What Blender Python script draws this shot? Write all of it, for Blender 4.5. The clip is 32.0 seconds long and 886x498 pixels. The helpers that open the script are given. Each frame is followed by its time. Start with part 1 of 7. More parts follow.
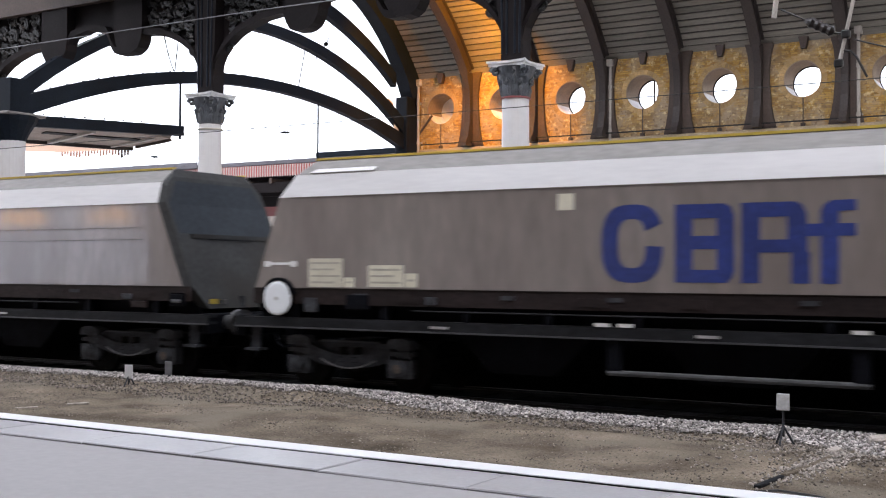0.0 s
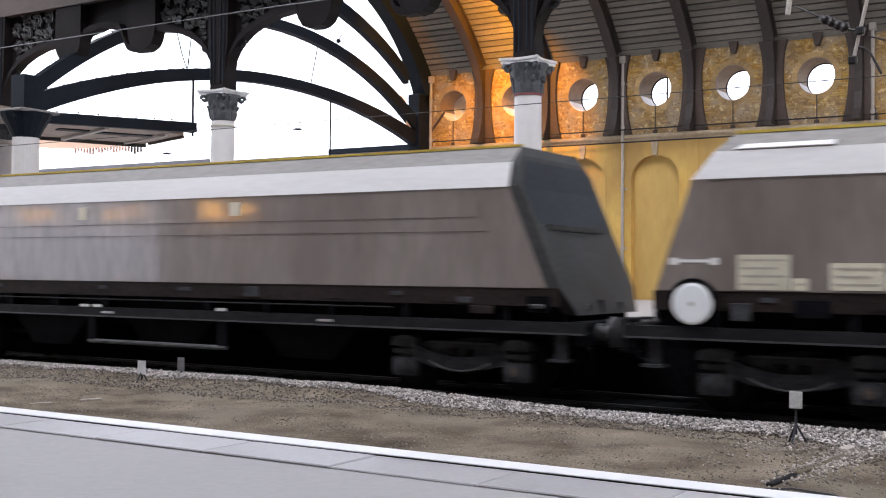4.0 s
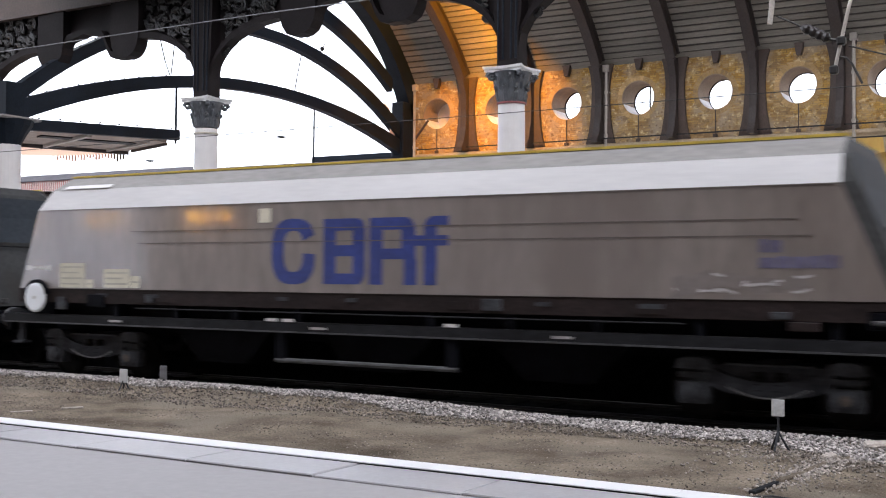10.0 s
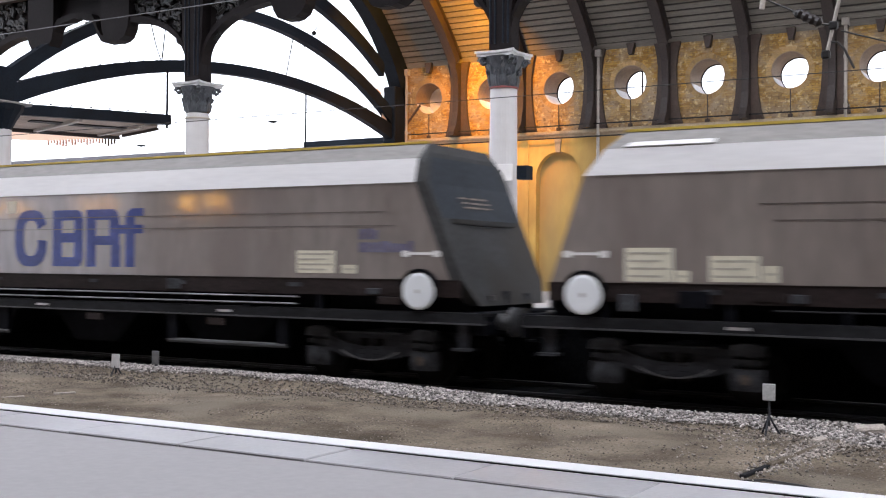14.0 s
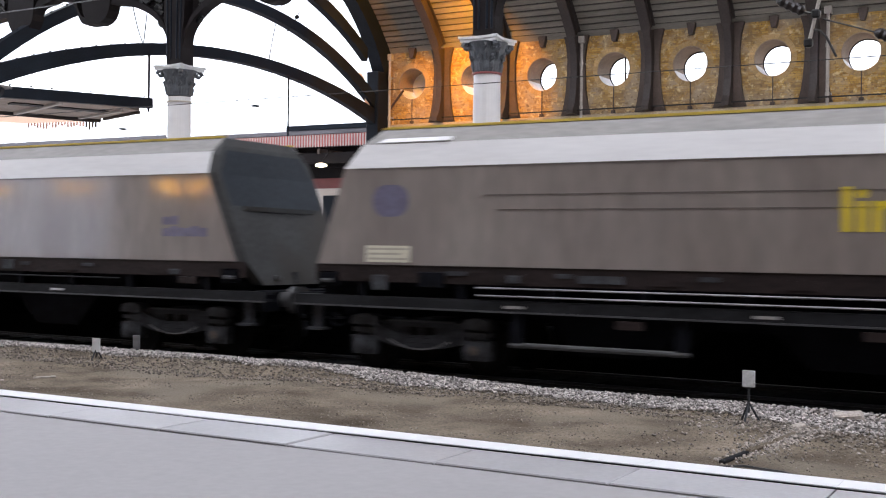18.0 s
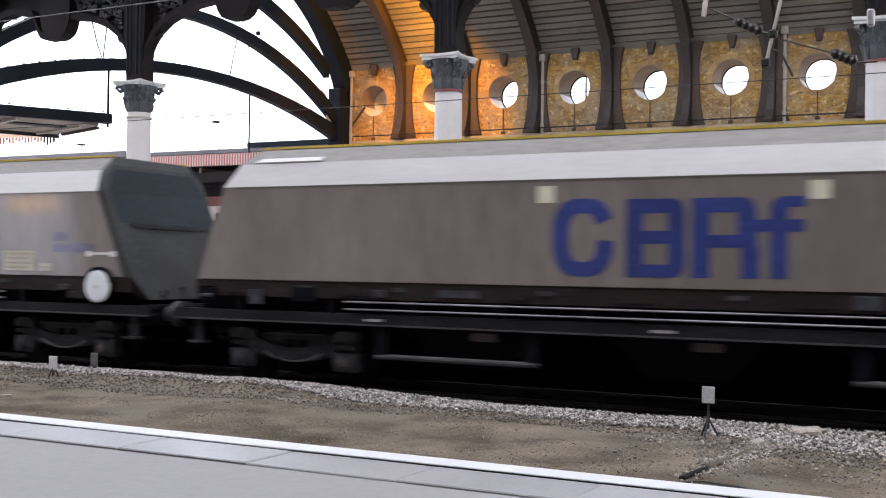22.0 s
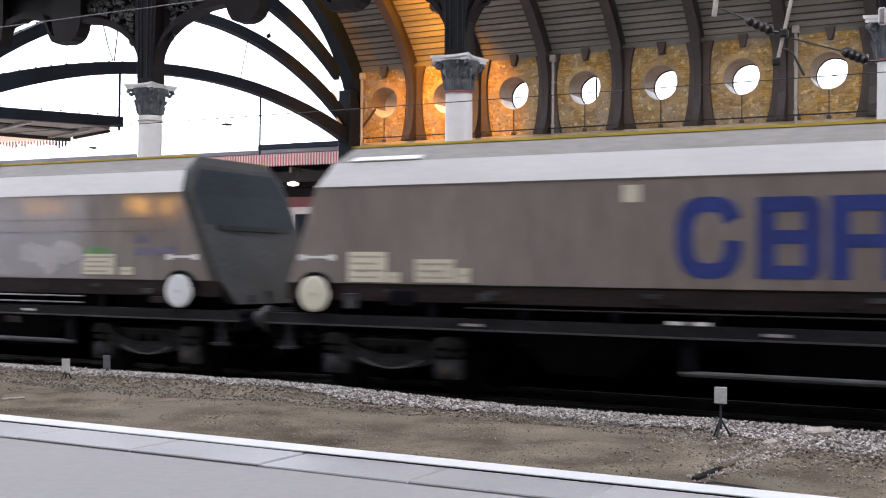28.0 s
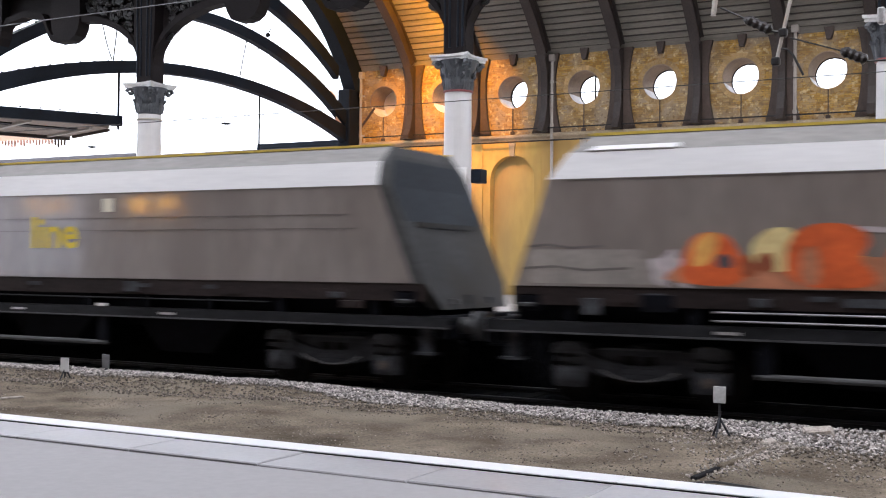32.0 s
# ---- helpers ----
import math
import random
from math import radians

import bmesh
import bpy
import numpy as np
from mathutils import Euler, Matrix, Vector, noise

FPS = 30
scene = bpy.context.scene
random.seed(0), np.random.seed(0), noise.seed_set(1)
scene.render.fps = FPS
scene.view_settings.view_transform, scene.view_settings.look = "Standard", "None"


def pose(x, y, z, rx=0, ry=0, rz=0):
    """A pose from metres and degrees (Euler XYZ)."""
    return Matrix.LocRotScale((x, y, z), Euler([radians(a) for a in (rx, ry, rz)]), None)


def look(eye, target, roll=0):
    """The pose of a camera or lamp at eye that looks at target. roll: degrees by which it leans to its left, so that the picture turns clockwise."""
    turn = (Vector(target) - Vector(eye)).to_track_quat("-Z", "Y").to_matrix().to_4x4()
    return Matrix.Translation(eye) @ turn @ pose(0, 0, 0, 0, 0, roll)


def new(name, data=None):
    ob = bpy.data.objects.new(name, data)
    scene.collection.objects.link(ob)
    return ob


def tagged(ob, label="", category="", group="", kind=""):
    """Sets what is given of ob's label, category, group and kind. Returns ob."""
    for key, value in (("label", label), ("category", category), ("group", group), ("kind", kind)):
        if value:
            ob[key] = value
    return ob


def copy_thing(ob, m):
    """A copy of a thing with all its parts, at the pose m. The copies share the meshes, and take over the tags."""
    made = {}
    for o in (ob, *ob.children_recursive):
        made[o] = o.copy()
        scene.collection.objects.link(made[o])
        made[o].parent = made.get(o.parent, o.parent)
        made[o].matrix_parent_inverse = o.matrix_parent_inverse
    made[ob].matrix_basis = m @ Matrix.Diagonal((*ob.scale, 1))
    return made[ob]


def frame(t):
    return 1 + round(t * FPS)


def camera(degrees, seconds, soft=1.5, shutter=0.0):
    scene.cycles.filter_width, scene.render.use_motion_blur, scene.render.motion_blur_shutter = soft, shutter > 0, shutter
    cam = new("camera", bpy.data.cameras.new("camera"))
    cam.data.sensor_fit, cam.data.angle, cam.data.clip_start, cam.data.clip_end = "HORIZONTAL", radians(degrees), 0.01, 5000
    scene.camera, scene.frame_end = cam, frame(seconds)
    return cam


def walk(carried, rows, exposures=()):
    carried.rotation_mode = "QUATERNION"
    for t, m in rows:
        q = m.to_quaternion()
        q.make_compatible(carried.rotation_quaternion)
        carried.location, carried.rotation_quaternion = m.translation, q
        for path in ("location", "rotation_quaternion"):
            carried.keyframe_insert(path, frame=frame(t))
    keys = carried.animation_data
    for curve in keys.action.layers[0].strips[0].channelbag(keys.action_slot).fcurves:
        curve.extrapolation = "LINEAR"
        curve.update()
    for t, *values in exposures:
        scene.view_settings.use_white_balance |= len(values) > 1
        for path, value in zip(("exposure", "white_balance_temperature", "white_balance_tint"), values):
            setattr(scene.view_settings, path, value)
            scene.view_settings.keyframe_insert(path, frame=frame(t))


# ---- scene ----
# x along the track, y across it away from the camera, z up from the rail heads.
EYE = (0.0, 0.0, 1.93)
cam = camera(42.6, 32.0, soft=1.1, shutter=0.55)
# seconds, heading, pitch, roll: hand-held from one spot
ROWS = [
    (0.0, 31.262, 1.307, -0.338),
    (0.5, 31.375, 1.102, -0.512),
    (1.0, 31.439, 1.015, -0.428),
    (1.5, 31.505, 1.120, -0.432),
    (2.0, 31.272, 1.161, -0.485),
    (2.5, 31.453, 1.268, -0.508),
    (3.0, 31.493, 1.130, -0.438),
    (3.5, 31.741, 1.082, -0.509),
    (5.5, 32.072, 1.309, -0.363),
    (6.0, 32.097, 1.200, -0.475),
    (6.5, 32.063, 1.130, -0.443),
    (7.0, 32.074, 1.085, -0.443),
    (7.5, 31.858, 1.236, -0.554),
    (8.0, 31.533, 1.325, -0.520),
    (8.5, 31.417, 1.402, -0.613),
    (9.0, 31.236, 1.489, -0.693),
    (9.5, 31.036, 1.431, -0.539),
    (10.0, 31.038, 1.558, -0.500),
    (10.5, 31.051, 1.391, -0.571),
    (11.0, 31.170, 1.089, -0.451),
    (11.5, 30.682, 1.000, -0.409),
    (12.0, 30.572, 0.818, -0.564),
    (12.5, 30.634, 0.674, -0.474),
    (13.0, 30.790, 0.774, -0.345),
    (13.5, 30.808, 0.746, -0.399),
    (14.0, 30.642, 0.803, -0.464),
    (14.5, 30.023, 0.996, -0.384),
    (16.5, 29.899, 0.662, -0.236),
    (17.0, 29.755, 0.744, -0.391),
    (17.5, 29.808, 0.660, -0.291),
    (18.0, 29.752, 0.090, -0.771),
    (18.5, 29.325, -0.699, -0.781),
    (19.0, 29.153, -2.675, -0.721),
    (19.5, 29.009, -1.669, -0.306),
    (20.0, 29.291, -1.066, -0.337),
    (20.5, 28.781, -0.303, -0.556),
    (21.0, 28.331, 0.291, -0.971),
    (21.5, 27.711, 1.408, -0.914),
    (22.0, 27.810, 0.966, -0.797),
    (22.5, 27.978, 0.802, -0.737),
    (23.0, 28.064, 0.801, -0.697),
    (23.5, 27.766, 0.738, -0.678),
    (24.0, 27.964, 0.521, -0.529),
    (24.5, 28.124, 0.648, -0.410),
    (25.0, 28.236, 0.515, -0.398),
    (25.5, 28.249, 0.610, -0.596),
    (27.5, 28.225, 0.807, -0.512),
    (28.0, 28.370, 1.024, -0.548),
    (28.5, 28.565, 0.937, -0.617),
    (29.0, 28.594, 0.603, -0.613),
    (29.5, 28.734, 0.678, -0.686),
    (30.0, 28.692, 0.829, -0.603),
    (30.5, 28.624, 0.941, -0.591),
    (31.0, 28.463, 1.019, -0.684),
    (31.5, 28.321, 1.071, -0.624),
    (32.0, 28.324, 0.990, -0.582),
]
# the camera darkens its picture a little as it dips towards the platform
EXPOSURES = [(0.0, 0.19), (6.0, 0.21), (11.0, 0.215), (14.0, 0.195), (17.5, 0.20), (19.0, 0.10), (20.0, 0.13), (21.5, 0.19), (24.0, 0.18), (28.0, 0.20), (30.0, 0.225), (32.0, 0.225)]
walk(cam, [(t, pose(*EYE, 90 + pitch, roll, yaw)) for t, yaw, pitch, roll in ROWS], EXPOSURES)
# ---------------------------------------------------------------- light
world = bpy.data.worlds.new("sky")
scene.world = world
world.use_nodes = True
wn = world.node_tree.nodes
wl = world.node_tree.links
sky = wn.new("ShaderNodeTexSky")
sky.sky_type = "NISHITA"
sky.sun_disc = False
sky.sun_elevation = radians(42)
sky.sun_rotation = radians(150)
sky.air_density, sky.dust_density, sky.ozone_density = 1.0, 4.0, 1.0
veil = wn.new("ShaderNodeMixRGB")
veil.inputs[0].default_value = 0.75
veil.inputs[2].default_value = (9.05, 9.2, 10.15, 1)
wl.new(sky.outputs[0], veil.inputs[1])
wl.new(veil.outputs[0], wn["Background"].inputs[0])
wn["Background"].inputs[1].default_value = 0.34

sun_data = bpy.data.lights.new("sun", "SUN")
sun_data.energy, sun_data.angle, sun_data.color = 0.8, radians(14), (1.0, 0.97, 0.94)
sun = new("sun", sun_data)
sun.matrix_world = look((0, 0, 40), (7, 12, 0))


SODIUM = (1.0, 0.37, 0.0)
flood = bpy.data.lights.new("sodium_floodlight", "SPOT")
flood.energy, flood.color, flood.shadow_soft_size = 1900, SODIUM, 0.10
flood.spot_size, flood.spot_blend = radians(125), 0.4
new("sodium_floodlight", flood).matrix_world = look((-20.85, 37.9, 11.75), (-23.9, 40.2, 11.0))
low = bpy.data.lights.new("sodium_wall_washer", "SPOT")
low.energy, low.color, low.shadow_soft_size = 3900, SODIUM, 0.12
low.spot_size, low.spot_blend = radians(58), 0.6
new("sodium_wall_washer", low).matrix_world = look((-20.8, 35.2, 12.6), (-22.0, 41.3, 8.4))


# ---------------------------------------------------------------- materials
def material(name, colour, rough=0.6, metal=0.0, vary=0.25, scale=3.0, fine=40.0, bump=0.15, stretch=(1, 1, 1), tint=None,
             grime=None, grime_at=0.55, by_object=0.0, by_island=0.0, spec=0.5, depth=0.02):
    """Two scales of variation in colour, a fine bump, and optional blotches of grime with a shape of their own."""
    m = bpy.data.materials.new(name)
    m.use_nodes = True
    n, l = m.node_tree.nodes, m.node_tree.links
    b = n["Principled BSDF"]
    b.inputs["Roughness"].default_value, b.inputs["Metallic"].default_value = rough, metal
    b.inputs["Specular IOR Level"].default_value = spec
    co = n.new("ShaderNodeTexCoord")
    mp = n.new("ShaderNodeMapping")
    mp.inputs["Scale"].default_value = stretch
    l.new(co.outputs["Object"], mp.inputs[0])
    big, small = n.new("ShaderNodeTexNoise"), n.new("ShaderNodeTexNoise")
    for t, s, d in ((big, scale, 5), (small, fine, 4)):
        t.inputs["Scale"].default_value, t.inputs["Detail"].default_value = s, d
        l.new(mp.outputs[0], t.inputs["Vector"])
    ramp = n.new("ShaderNodeValToRGB")
    dark = tuple(c * (1 - vary) for c in colour)
    light = tuple(min(1, c * (1 + vary)) for c in (tint or colour))
    ramp.color_ramp.elements[0].position, ramp.color_ramp.elements[0].color = 0.3, (*dark, 1)
    ramp.color_ramp.elements[1].position, ramp.color_ramp.elements[1].color = 0.7, (*light, 1)
    l.new(big.outputs["Fac"], ramp.inputs[0])
    mix = n.new("ShaderNodeMixRGB")
    mix.blend_type, mix.inputs[0].default_value = "OVERLAY", min(1, 0.25 + vary) if vary >= 0.1 else 2.5 * vary
    l.new(ramp.outputs[0], mix.inputs[1])
    l.new(small.outputs["Fac"], mix.inputs[2])
    last = mix.outputs[0]
    if grime:
        blot = n.new("ShaderNodeTexNoise")
        blot.inputs["Scale"].default_value, blot.inputs["Detail"].default_value = scale * 0.45, 8
        l.new(mp.outputs[0], blot.inputs["Vector"])
        step = n.new("ShaderNodeValToRGB")
        step.color_ramp.elements[0].position, step.color_ramp.elements[1].position = grime_at, grime_at + 0.14
        l.new(blot.outputs["Fac"], step.inputs[0])
        gm = n.new("ShaderNodeMixRGB")
        gm.inputs[2].default_value = (*grime, 1)
        l.new(step.outputs[0], gm.inputs[0])
        l.new(last, gm.inputs[1])
        last = gm.outputs[0]
    for amount, node, socket in ((by_object, "ShaderNodeObjectInfo", "Random"), (by_island, "ShaderNodeNewGeometry", "Random Per Island")):
        if amount:
            info = n.new(node)
            rng = n.new("ShaderNodeMapRange")
            rng.inputs[3].default_value, rng.inputs[4].default_value = 1 - amount, 1 + amount
            l.new(info.outputs[socket], rng.inputs[0])
            mul = n.new("ShaderNodeVectorMath")
            mul.operation = "SCALE"
            l.new(last, mul.inputs[0])
            l.new(rng.outputs[0], mul.inputs["Scale"])
            last = mul.outputs[0]
    l.new(last, b.inputs["Base Color"])
    if bump:
        bp = n.new("ShaderNodeBump")
        bp.inputs["Strength"].default_value, bp.inputs["Distance"].default_value = bump, depth
        l.new(small.outputs["Fac"], bp.inputs["Height"])
        l.new(bp.outputs[0], b.inputs["Normal"])
    return m


def glow(name, colour, strength):
    m = bpy.data.materials.new(name)
    m.use_nodes = True
    b = m.node_tree.nodes["Principled BSDF"]
    b.inputs["Base Color"].default_value = (*colour, 1)
    b.inputs["Emission Color"].default_value = (*colour, 1)
    b.inputs["Emission Strength"].default_value = strength
    return m


